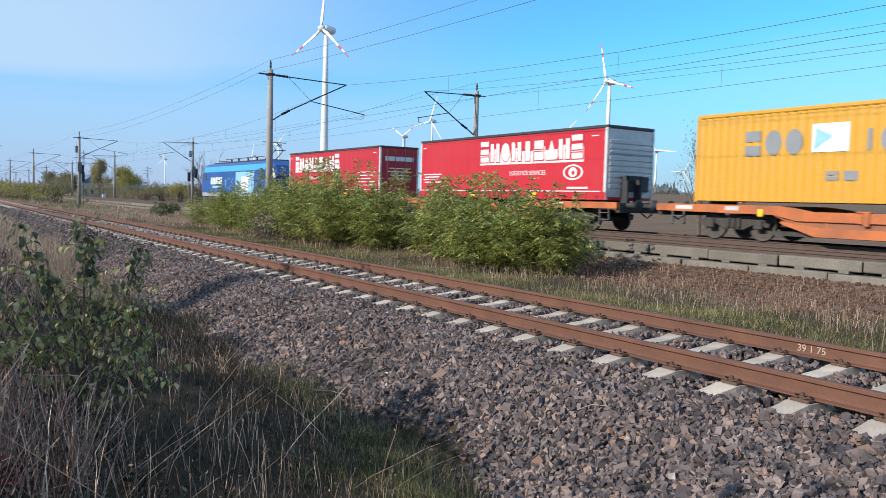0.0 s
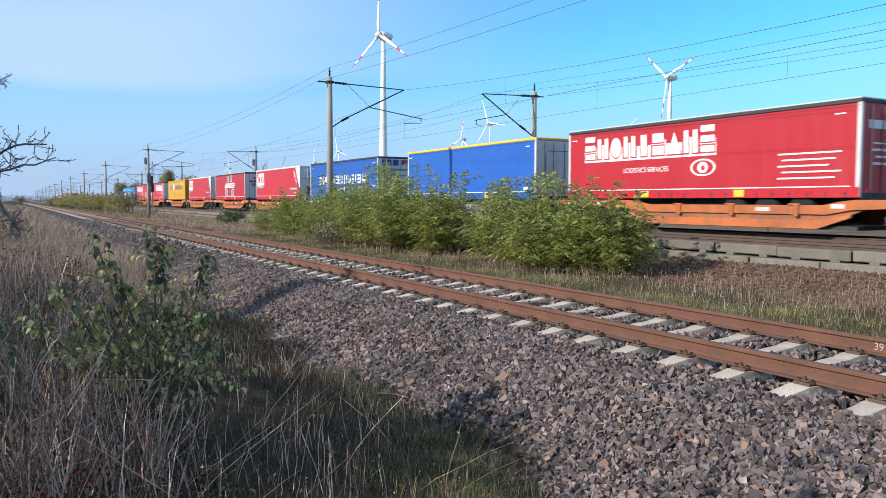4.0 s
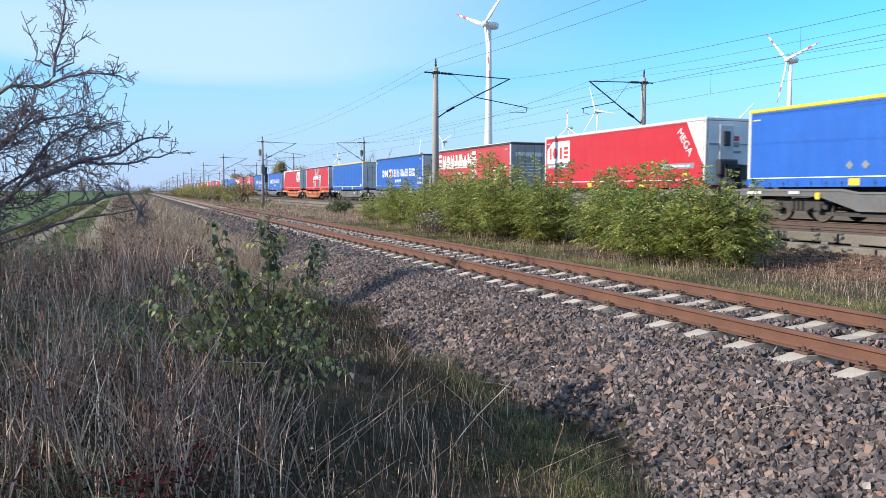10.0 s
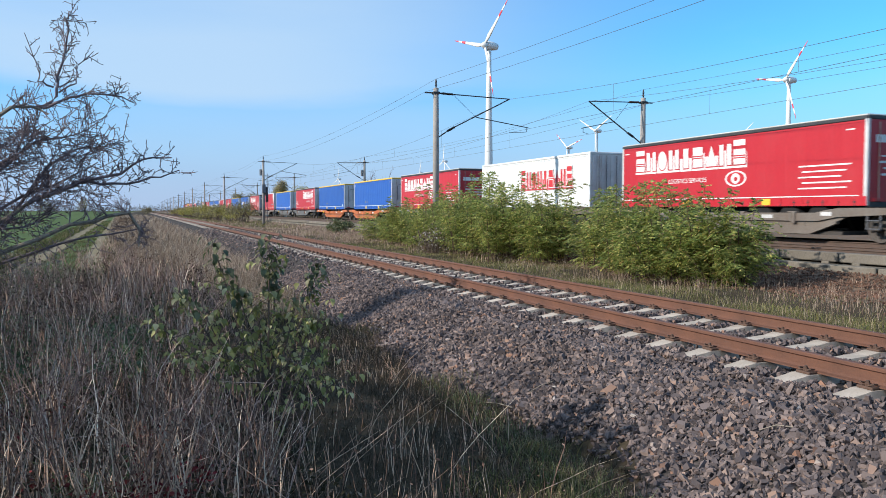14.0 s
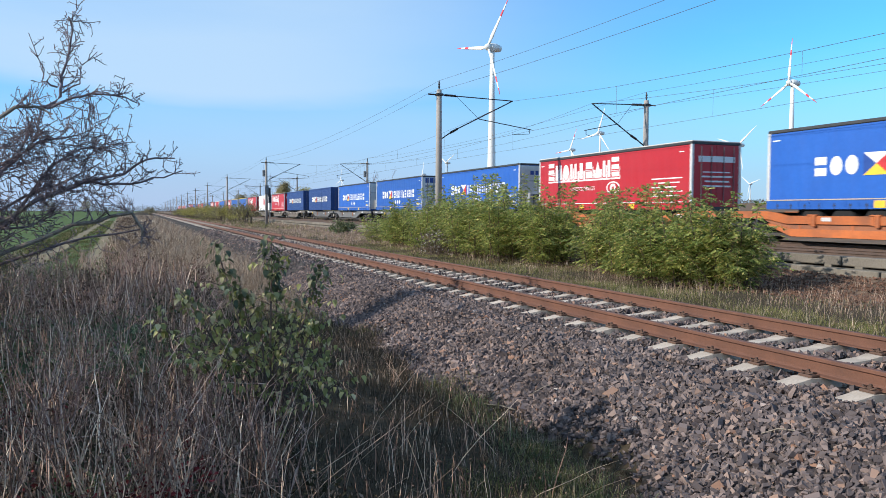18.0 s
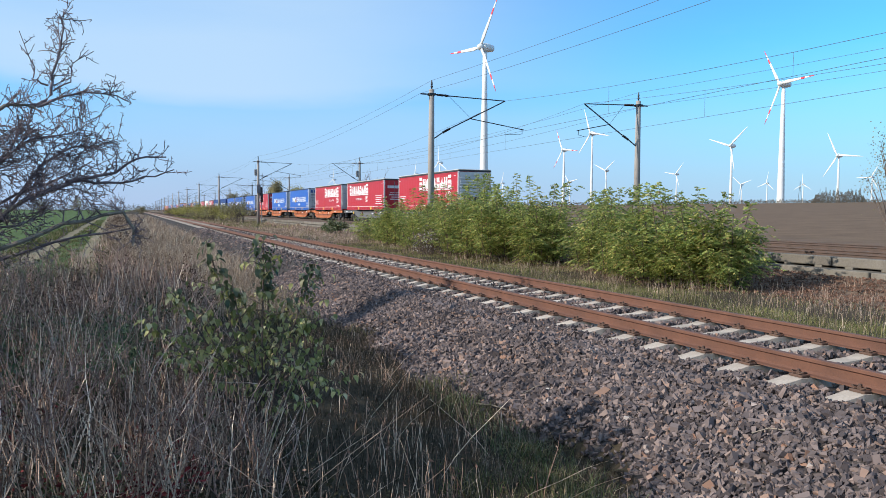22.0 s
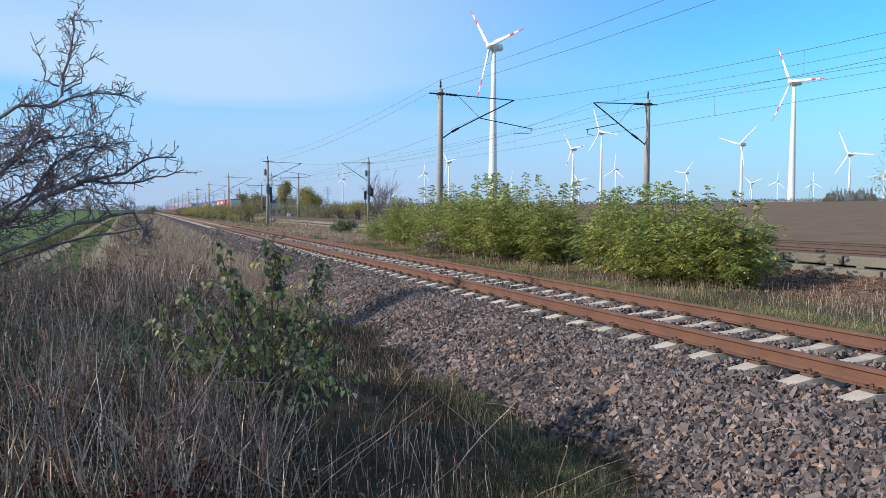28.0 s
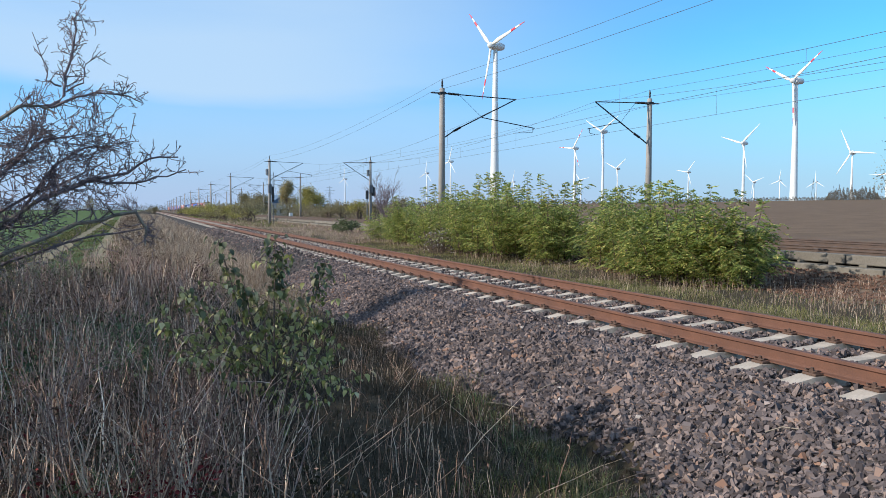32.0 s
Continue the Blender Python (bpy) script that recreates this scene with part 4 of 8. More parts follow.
LIVERY = {  # curtain, roof edge, rear doors, category words
    "er": ("red", "roofdark", "red", "red curtain-side semi-trailer with white block lettering, carried on a pocket wagon"),
    "er_dull": ("dullred", "roofdark", "greydoor", "faded red curtain-side semi-trailer with white block lettering on a wagon"),
    "er_rev": ("red", "roofdark", "silver", "red curtain-side semi-trailer with silver bulkhead trailing, on a wagon"),
    "er_white": ("white", "white", "silver", "white corrugated swap body with red block lettering on a wagon"),
    "ic": ("red", "white", "white", "red curtain-side semi-trailer with white square emblem and pale rear"),
    "ic_rev": ("red", "white", "white", "red curtain-side semi-trailer with white emblem near its trailing end"),
    "ag": ("red", "roofdark", "silver", "red curtain-side semi-trailer with a dark road emblem and pale rear doors"),
    "fm_rev": ("blue", "roofdark", "silver", "blue curtain-side semi-trailer with white lettering and a pale bulkhead trailing"),
    "fm": ("blue", "roofdark", "silver", "blue curtain-side semi-trailer with white lettering and a small pennant"),
    "fm_box": ("navy", "navy", "navy", "dark blue corrugated container with white lettering on a wagon"),
    "bl": ("blue", "print_yellow", "silver", "plain blue curtain-side semi-trailer with a yellow roof edge"),
    "ye": ("yellow", "yellow", "yellow", "yellow corrugated container with dark lettering on an orange wagon"),
}


def build_load(style):
    dark_rim = style.endswith("_plain")
    style = style.removesuffix("_plain")
    curtain, edge, rear, label = LIVERY[style]
    boxy = style in ("er_white", "fm_box", "ye")
    t = thing("container" if boxy else "semi_trailer", label, "container" if boxy else "semi-trailer", group="loads of the train")
    part("side_panel" if boxy else "curtain", shared(("skin", curtain, boxy), lambda: (ribbed_mesh if boxy else curtain_mesh)(M[curtain])), t)

    def roof():
        s = Shape()
        s.box(-1.29, 1.29, -6.8, 6.8, HIGH - 0.13, HIGH, 0.03)
        return s.mesh("roof", M[edge])
    part("roof", shared(("roof", edge), roof), t)
    if not boxy and not dark_rim and style not in ("fm", "fm_rev", "bl", "ic", "ic_rev"):
        part("roof_sheet", shared("sheet", lambda: Shape().box(-1.275, 1.275, -6.78, 6.78, HIGH - 0.02, HIGH + 0.05, 0.03).mesh("roof_sheet", M["roofsheet"])), t, "white roof sheet")
    for i, (xa, ya) in enumerate(((-1, -1), (-1, 1), (1, -1), (1, 1))):
        pm = M["silver"] if not boxy else M[curtain]
        part("corner_post", shared(("post", pm.name, i), lambda: Shape().box(*sorted((xa * 1.283, xa * 1.17)), *sorted((ya * 6.8, ya * 6.66)), LOW, HIGH - 0.1, 0.012).mesh("corner_post", pm)), t)

    def hem():
        s = Shape().box(-1.285, 1.285, -6.79, 6.79, LOW, LOW + 0.30)
        for k in range(26):
            y = 6.3 - k * 0.5
            s.box(-1.297, -1.283, y - 0.03, y + 0.03, LOW + 0.08, LOW + 0.26)
        return s.mesh("lower_hem", M[curtain])
    if not boxy:
        part("lower_hem", shared(("hem", curtain), hem), t)
        part("white_line", sticker(0.15, 13.3, 0.31, 0.345, M["chalk" if style.startswith("fm") else "print_white"], lift=0.012), t, "thin pale line above the hem")
        for u in (4.6, 9.1):
            part("reflector_plate", sticker(u, u + 0.42, 0.04, 0.27, M["print_yellow"], lift=0.028), t, "yellow plate")
        for k, (a, b) in enumerate(((0.25, 0.04), (12.9, 12.94))):
            part("corner_mark", sticker(0.25 if k == 0 else 12.75, 0.6 if k == 0 else 13.1, 2.45, 2.49, M["print_white"]), t)
    # rear or bulkhead end
    rev = style in ("er_rev", "fm_rev", "ic")

    def door(x0, x1):
        s = Shape().box(x0, x1, -6.805, -6.76, LOW + 0.12, HIGH - 0.15, 0.012)
        return s
    if rev:
        part("bulkhead", shared(("bulk", rear), lambda: Shape().box(-1.16, 1.16, -6.805, -6.7, LOW + 0.1, HIGH - 0.14, 0.03).mesh("bulkhead", M[rear])), t)
        for k in range(9 if style == "er_rev" else 0):
            part("bulkhead_slat", shared(("slat", rear), lambda: Shape().box(-1.15, 1.15, -6.835, -6.8, 0, 0.15, 0.014).mesh("bulkhead_slat", M[rear])), t, at=pose(0, 0, LOW + 0.45 + k * 0.215))
        if style == "ic":
            part("lift_panel", shared("lift_panel", lambda: Shape().box(-0.62, 0.1, -6.86, -6.8, LOW + 0.9, HIGH - 0.3, 0.02).mesh("lift_panel", M["silver"])), t)
            part("lift_motor", shared("lift_motor", lambda: Shape().box(-0.75, 0.2, -7.05, -6.8, LOW + 0.5, LOW + 1.15, 0.05).box(-0.45, -0.1, -6.92, -6.8, LOW + 1.7, LOW + 2.3, 0.03).mesh("lift_motor", M["roofdark"])), t, "dark lift motor")
        part("bulkhead_rail", shared("bulkrail", lambda: Shape().box(-1.17, 1.17, -6.84, -6.8, 2.95, 3.0).mesh("bulkhead_rail", M["greydoor"])), t)

        def hoses():
            s = Shape().box(-0.5, -0.42, -7.15, -6.8, LOW - 0.1, LOW + 0.95).box(0.22, 0.3, -7.15, -6.8, LOW - 0.1, LOW + 0.95).box(-0.5, 0.3, -7.15, -7.08, LOW + 0.8, LOW + 0.95)
            return s.mesh("coupling_frame", M["darksteel"])
        part("coupling_frame", shared("hoses", hoses), t, "dark steel frame at the bulkhead")
        part("coupling_panel", shared("hazard", lambda: Shape().box(-0.1, 0.95, -6.9, -6.8, LOW + 0.35, LOW + 0.95, 0.02).mesh("coupling_panel", M["roofdark"])), t)
    elif boxy:
        part("end_panel", shared(("ends", rear), lambda: Shape().box(-1.16, 1.16, -6.775, -6.72, LOW + 0.1, HIGH - 0.14).mesh("end_panel", M[rear])), t)
        for k in range(9):
            x = -1.12 + k * 0.27
            part("end_rib", shared(("rib", rear, k), lambda: Shape().box(x, x + 0.13, -6.81, -6.773, LOW + 0.15, HIGH - 0.2).mesh("end_rib", M[rear])), t)
        for x in (-0.75, -0.3, 0.3, 0.75):
            part("lock_bar", shared(("lock", x), lambda: Shape().tube([(x, -6.83, LOW + 0.15), (x, -6.83, HIGH - 0.2)], 0.02).mesh("lock_bar", M["steel"])), t)
    else:
        for x0, x1 in ((-1.16, -0.006), (0.006, 1.16)):
            d = part("rear_door", shared(("door", rear, x0), lambda: door(x0, x1).mesh("rear_door", M[rear])), t)
            for k in (0.3, 0.75):
                xx = x0 + (x1 - x0) * k
                part("lock_bar", shared(("lock", round(xx, 3)), lambda: Shape().tube([(xx, -6.83, LOW + 0.15), (xx, -6.83, HIGH - 0.2)], 0.018).mesh("lock_bar", M["steel"])), d)
        part("rear_bumper", shared("bumper", lambda: Shape().box(-1.2, 1.2, -6.82, -6.7, LOW - 0.06, LOW + 0.13, 0.02).mesh("rear_bumper", M["darksteel"])), t)
        for x in (-1.0, 0.62):
            part("tail_lamp", shared(("tail", x), lambda: Shape().box(x, x + 0.38, -6.835, -6.8, LOW + 0.14, LOW + 0.24).mesh("tail_lamp", M["print_red"])), t, "red tail lamp")
    if not boxy:
        def buckle():
            s = Shape().box(SIDE - 0.012, SIDE + 0.002, -0.02, 0.02, LOW + 0.0, LOW + 0.2)
            return s.box(SIDE - 0.02, SIDE, -0.045, 0.045, LOW + 0.1, LOW + 0.15).mesh("buckle", M["darksteel"])
        for k in range(21):
            part("buckle", shared("buckle", buckle), t, at=pose(0, -6.35 + k * 0.63, 0))
    # running gear seen below the body
    def gear():
        s = Shape()
        s.box(-0.55, -0.42, -6.3, 6.0, LOW - 0.35, LOW).box(0.42, 0.55, -6.3, 6.0, LOW - 0.35, LOW)
        for y in (-2.2, -3.5, -4.8) if not rev else (2.2, 3.5, 4.8):
            s.tube([(-0.9, y, LOW - 0.42), (0.9, y, LOW - 0.42)], 0.07)
        return s.mesh("chassis", M["darksteel"])
    if not boxy:
        part("chassis", shared(("gear", rev), gear), t)
        for y in (-2.2, -3.5, -4.8) if not rev else (2.2, 3.5, 4.8):
            for x in (-1.0, 1.0):
                part("trailer_wheel", shared(("twheel", x), lambda: Shape().lathe([(0.28, -0.17), (0.46, -0.17), (0.5, -0.1), (0.5, 0.1), (0.46, 0.17), (0.28, 0.17)], 20, "x").mesh("trailer_wheel", M["tyre"])),
                     t, at=pose(x, y, LOW - 0.42))
    # prints
    if style in ("er", "er_dull", "er_rev", "er_white"):
        a, b, low, high = {"er": (1.1, 8.3, 1.62, 2.44), "er_dull": (1.1, 8.3, 1.62, 2.44), "er_rev": (5.35, 12.35, 1.62, 2.44), "er_white": (5.8, 11.9, 1.15, 2.1)}[style]
        w, r = ("print_white", curtain) if style != "er_white" else ("print_red", "white")
        wd = (b - a) / 9
        for i, kind in enumerate((5, 0, 1, 0, 4, 3, 2, 0, 5)):
            u, top = a + i * wd, high + (0.12 if i in (0, 8) else 0.0)
            part("print", sticker(u + 0.02, u + 0.98 * wd, low - 0.13, low + (top - low) * (0.5 + 0.2 * (i % 2)), M[w], -0.02, 0.005), t)
            part("print", stroke_block(u + 0.08, u + 0.92 * wd, low, top, kind, M[r], -0.03, 0.008, 0.34, 0.05), t)
            part("print", stroke_block(u + 0.08, u + 0.92 * wd, low, top, kind, M[w], -0.03, 0.011, 0.34), t)
        if style != "er_white":
            part("small_print", shared(("logi", w), lambda: word_mesh("LOGISTICS SERVICES", 0.27, M[w])), t,
                 at=Matrix.Translation((SIDE - 0.006, 6.8 - (b - 4.75), LOW + 1.0)) @ Euler((radians(90), 0, radians(-90))).to_matrix().to_4x4())
            part("emblem", oval(b - 0.62, 1.08, 0.58, 0.31, M[w], 0.005), t)
            part("emblem", oval(b - 0.62, 1.08, 0.49, 0.25, M[r], 0.008), t)
            part("emblem", oval(b - 0.62, 1.08, 0.24, 0.2, M[w], 0.011), t)
            part("emblem", oval(b - 0.60, 1.06, 0.1, 0.09, M[r], 0.014), t)
        if style in ("er", "er_dull"):
            small_lines(t, 10.8, 1.34, 5, 2.2, M["print_white"], 0.19)
            rear_prints(t, M["print_white"], [(-0.95, 0.95, 3.2, 3.45), (-0.7, 0.7, 2.75, 2.8), (-0.8, 0.8, 2.55, 2.62), (-0.6, 0.65, 2.35, 2.42), (-0.7, 0.75, 2.15, 2.22)])
        if style == "er_rev":
            small_lines(t, 0.35, 1.1, 4, 1.7, M["print_white"])
            part("small_print", sticker(11.4, 12.6, 0.42, 0.5, M["print_white"]), t)
    elif style in ("ic", "ic_rev"):
        u = 0.3 if style == "ic" else 10.85
        part("emblem", shared(("chamfered", u), lambda: Shape().slab([(6.8 - u - a, LOW + b) for a, b in ((0, 1.36), (2.45, 1.36), (2.45, 2.54), (0.6, 2.54), (0, 2.12))], SIDE - 0.006, SIDE - 0.003).mesh("emblem", M["print_white"])), t, "white emblem with a cut corner")
        for i, k in enumerate((7, 1, 4, 5)):
            part("print", stroke_block(u + 0.3 + (0, 0.32, 0.95, 1.55)[i], u + 0.3 + (0.2, 0.84, 1.47, 2.02)[i], 1.6, 2.22, k, M["print_red"], 0.0, 0.010, 0.32), t)
        part("small_print", sticker(u, u + 2.3, 1.1, 1.33, M["print_grey"]), t)
        mark_row(t, u + 0.2, u + 2.0, 1.16, 1.27, (3, 0, 4, 1, 5, 0, 3, 2, 4, 0, 3), M["print_white"], 0.0, 0.008)
        if style == "ic_rev":
            part("front_slash", shared("front_slash", lambda: Shape().slab([(6.64, HIGH - 0.14), (5.6, HIGH - 0.14), (6.64, LOW + 1.3)][::-1], SIDE - 0.01, SIDE - 0.004).mesh("front_slash", M["print_white"])), t)
        if style == "ic":
            part("rear_slash", shared("slash", lambda: Shape().slab([(-5.6, HIGH - 0.14), (-6.64, HIGH - 0.14), (-6.64, LOW + 1.0)], SIDE - 0.01, SIDE - 0.004).mesh("rear_slash", M["print_white"])), t)
            part("print", shared("mega", lambda: word_mesh("MEGA", 0.5, M["print_white"])), t,
                 at=Matrix.Translation((SIDE - 0.008, 6.8 - 11.75, LOW + 2.35)) @ Euler((radians(90), 0, radians(-90))).to_matrix().to_4x4() @ pose(0, 0, 0, 0, 0, -52))
            part("small_print", sticker(10.7, 12.9, 0.8, 1.03, M["print_grey"]), t)
            mark_row(t, 10.9, 12.7, 0.88, 0.96, (3, 0, 4, 5, 2, 0, 1, 3, 0, 4), M["print_white"], 0.0, 0.008)
            part("reflector_plate", sticker(12.1, 12.6, 0.5, 0.62, M["print_yellow"]), t)
        rear_prints(t, M["print_red"], [(-0.4, 0.4, 3.1, 3.3)])
        rear_prints(t, M["print_grey"], [(-0.4, 0.4, 2.85, 3.05), (-0.5, 0.5, 2.6, 2.7)])
    elif style == "ag":
        for u0, u1, v0, v1, sl in ((5.05, 6.3, 0.42, 1.15, -0.42), (7.5, 8.75, 0.42, 1.15, 0.42), (5.95, 6.7, 1.95, 2.66, -0.32), (7.15, 7.9, 1.95, 2.66, 0.32)):
            part("road_emblem", sticker(u0, u1, v0, v1, M["print_white"], sl, 0.005), t)
            part("road_emblem", sticker(u0 + 0.09, u1 - 0.09, v0 + 0.03, v1 - 0.03, M["print_grey"], sl, 0.009), t)
        mark_row(t, 4.65, 9.35, 1.27, 1.84, (2, 1, 0, 1, 0, 5, 6), M["print_white"], -0.04, 0.012, 0.12, 0.34)
        rear_prints(t, M["print_red"], [(-0.8, 0.8, 3.0, 3.2)])
        rear_prints(t, M["print_grey"], [(-0.6, -0.1, 2.6, 2.9), (0.15, 0.65, 2.6, 2.9), (-0.4, 0.4, 3.4, 3.6)])
    elif style in ("fm", "fm_rev", "fm_box"):
        mark_row(t, 2.2, 4.05, 1.12, 1.76, (3, 1, 1), M["print_white"], 0.0, 0.004, 0.12, 0.32)
        flag(t, 4.15, 5.1, 1.08, 1.8)
        mark_row(t, 5.2, 11.65, 1.12, 1.76, (4, 5, 0, 0, 4, 0, 2, 5, 4, 5, 0, 3), M["print_white"], 0.0, 0.004, 0.2, 0.27)
        if style != "fm_box":
            part("small_print", sticker(11.7, 12.0, 0.8, 0.98, M["print_blue"]), t)
            mark_row(t, 12.1, 13.2, 0.85, 0.95, (4, 0, 5, 3, 1, 0, 3, 5), M["print_white"])
            part("small_print", sticker(12.15, 13.2, 0.46, 0.58, M["silver"]), t)
            part("reflector_plate", sticker(12.3, 12.7, 0.5, 0.64, M["print_yellow"], 0.0, 0.008), t)
            for u in (6.35, 6.95, 7.55):
                part("diamond_label", shared(("diamond", u), lambda: Shape().slab([(6.8 - u, LOW + 0.53), (6.8 - u - 0.2, LOW + 0.74), (6.8 - u, LOW + 0.95), (6.8 - u + 0.2, LOW + 0.74)], SIDE - 0.009, SIDE - 0.005).mesh("diamond_label", M["print_white"])), t, "white diamond label")
        if style == "fm_rev":
            rear_prints(t, M["print_blue"], [(-0.55, -0.3, 3.35, 3.6), (-0.2, 0.0, 3.35, 3.6), (0.1, 0.35, 3.35, 3.6)])
            rear_prints(t, M["print_red"], [(0.45, 0.75, 3.35, 3.6)])
            part("cooling_unit", shared("cooling", lambda: Shape().box(-0.75, 0.75, -7.12, -6.8, LOW + 0.15, LOW + 1.05, 0.05).box(-0.6, 0.6, -7.15, -7.11, LOW + 0.3, LOW + 0.55).mesh("cooling_unit", M["greydoor"])), t, "grey louvred unit on the bulkhead")
        if style == "fm":
            mark = [(-1.0, -0.7, 3.45, 3.85), (-0.6, -0.3, 3.45, 3.85), (-0.2, 0.25, 3.45, 3.85)]
            rear_prints(t, M["print_blue"], mark)
            flag_rear(t)
            rear_prints(t, M["print_grey"], [(-1.0, 1.0, 3.1, 3.25), (-0.95, 0.95, 2.75, 2.83), (-0.9, -0.3, 2.45, 2.5), (-0.5, 0.0, 1.95, 2.3), (0.15, 0.8, 1.9, 2.4), (-0.95, -0.3, 1.62, 1.72), (0.5, 0.9, 1.62, 1.72)])
    elif style == "ye":
        mark_row(t, 1.9, 3.95, 1.45, 2.22, (3, 1, 1), M["print_grey"], 0.0, 0.004, 0.12, 0.3)
        part("pennant", sticker(4.15, 5.25, 1.5, 2.32, M["print_white"], 0.0, 0.005), t)
        part("pennant", shared("yep", lambda: Shape().slab([(6.8 - 4.2, LOW + 1.55), (6.8 - 4.25, LOW + 2.2), (6.8 - 4.8, LOW + 1.95)], SIDE - 0.010, SIDE - 0.006).mesh("pennant", M["loco_light"])), t)
        mark_row(t, 5.65, 11.2, 1.5, 2.1, (4, 1, 0, 0, 4, 0, 2, 5, 4, 1, 0, 3), M["print_grey"], 0.0, 0.004, 0.25, 0.24)
        part("print", sticker(10.9, 11.4, 2.15, 2.45, M["print_white"]), t)
        mark_row(t, 4.6, 5.7, 0.68, 0.95, (3, 7), M["print_grey"])
        part("small_print", sticker(8.4, 12.2, 0.62, 0.72, M["print_red"]), t)
    elif style == "bl":
        for u in (4.6, 5.2):
            part("diamond_label", shared(("rdiamond", u), lambda: Shape().slab([(6.8 - u, LOW + 0.55), (6.8 - u - 0.15, LOW + 0.7), (6.8 - u, LOW + 0.85), (6.8 - u + 0.15, LOW + 0.7)], SIDE - 0.009, SIDE - 0.005).mesh("diamond_label", M["print_grey"])), t)
        part("print", sticker(12.6, 12.95, 0.38, 0.55, M["print_white"]), t)
        rear_prints(t, M["print_grey"], [(-0.6, 0.6, 3.4, 3.45), (-0.8, -0.7, 2.0, 3.3)])
    return t


LOADS = [  # style and the place of its leading end at the start
    ("er_plain", 49.86), ("er_rev_plain", 31.82), ("ye", 14.07), ("ic", -2.46), ("ag", -18.69), ("ic", -36.78), ("fm", -53.05), ("bl", -71.18),
    ("er", -87.23), ("ag", -105.33), ("fm", -121.49), ("fm_rev", -139.38), ("ic_rev", -155.51), ("ag", -173.66), ("bl", -189.49),
    ("fm_rev", -207.96), ("er_dull", -224.13), ("ic", -242.15), ("bl", -258.15), ("er_rev", -276.33), ("bl", -292.34), ("bl", -310.33),
    ("er", -326.6), ("er_white", -344.33), ("er", -360.82), ("fm_box", -377.17), ("fm_box", -394.9), ("fm_rev", -412.61), ("fm", -428.76),
    ("fm_rev", -446.75), ("er", -462.92), ("fm_rev", -480.79), ("fm", -496.97), ("er_rev", -514.71), ("er", -530.88), ("er_rev", -548.8)]
WAGON_COLOURS = "ooogogogbgobbggoog"


def bogie(parent, y):
    """Two-axle freight bogie with side frames, springs and wheelsets."""
    def side_frame():
        s = Shape()
        for x in (-1.0, 1.0):
            s.slab([(-1.25, 0.42), (-1.3, 0.62), (-0.7, 0.78), (0.7, 0.78), (1.3, 0.62), (1.25, 0.42), (0.7, 0.5), (0.35, 0.34), (-0.35, 0.34), (-0.7, 0.5)], x - 0.06, x + 0.06)
            for yy in (-0.9, 0.9):
                s.box(x - 0.14, x + 0.14, yy - 0.16, yy + 0.16, 0.36, 0.66, 0.03)
        s.box(-1.0, 1.0, -0.25, 0.25, 0.45, 0.82)
        for x in (-1.08, 1.08):
            for yy in (-0.2, 0.0, 0.2):
                s.lathe([(0.07, 0.4), (0.075, 0.55), (0.07, 0.7)], 8, at=(x, yy, 0))
        return s.mesh("bogie_frame", M["bogie"])
    b = part("bogie", shared("bogie", side_frame), parent, "grimy two-axle bogie", at=pose(0, y, 0))
    for yy in (-0.9, 0.9):
        def wheelset():
            s = Shape()
            for x in (-0.79, 0.79):
                s.lathe([(0.1, -0.07), (0.36, -0.05), (0.38, -0.07), (0.46, -0.07), (0.46, 0.06), (0.38, 0.07), (0.36, 0.03), (0.1, 0.05)], 28, "x", (x, 0, 0))
            s.tube([(-1.0, 0, 0), (1.0, 0, 0)], 0.08, 8)
            return s.mesh("wheelset", M["wheel"])
        part("wheelset", shared("wheelset", wheelset), b, at=pose(0, yy, 0.46))


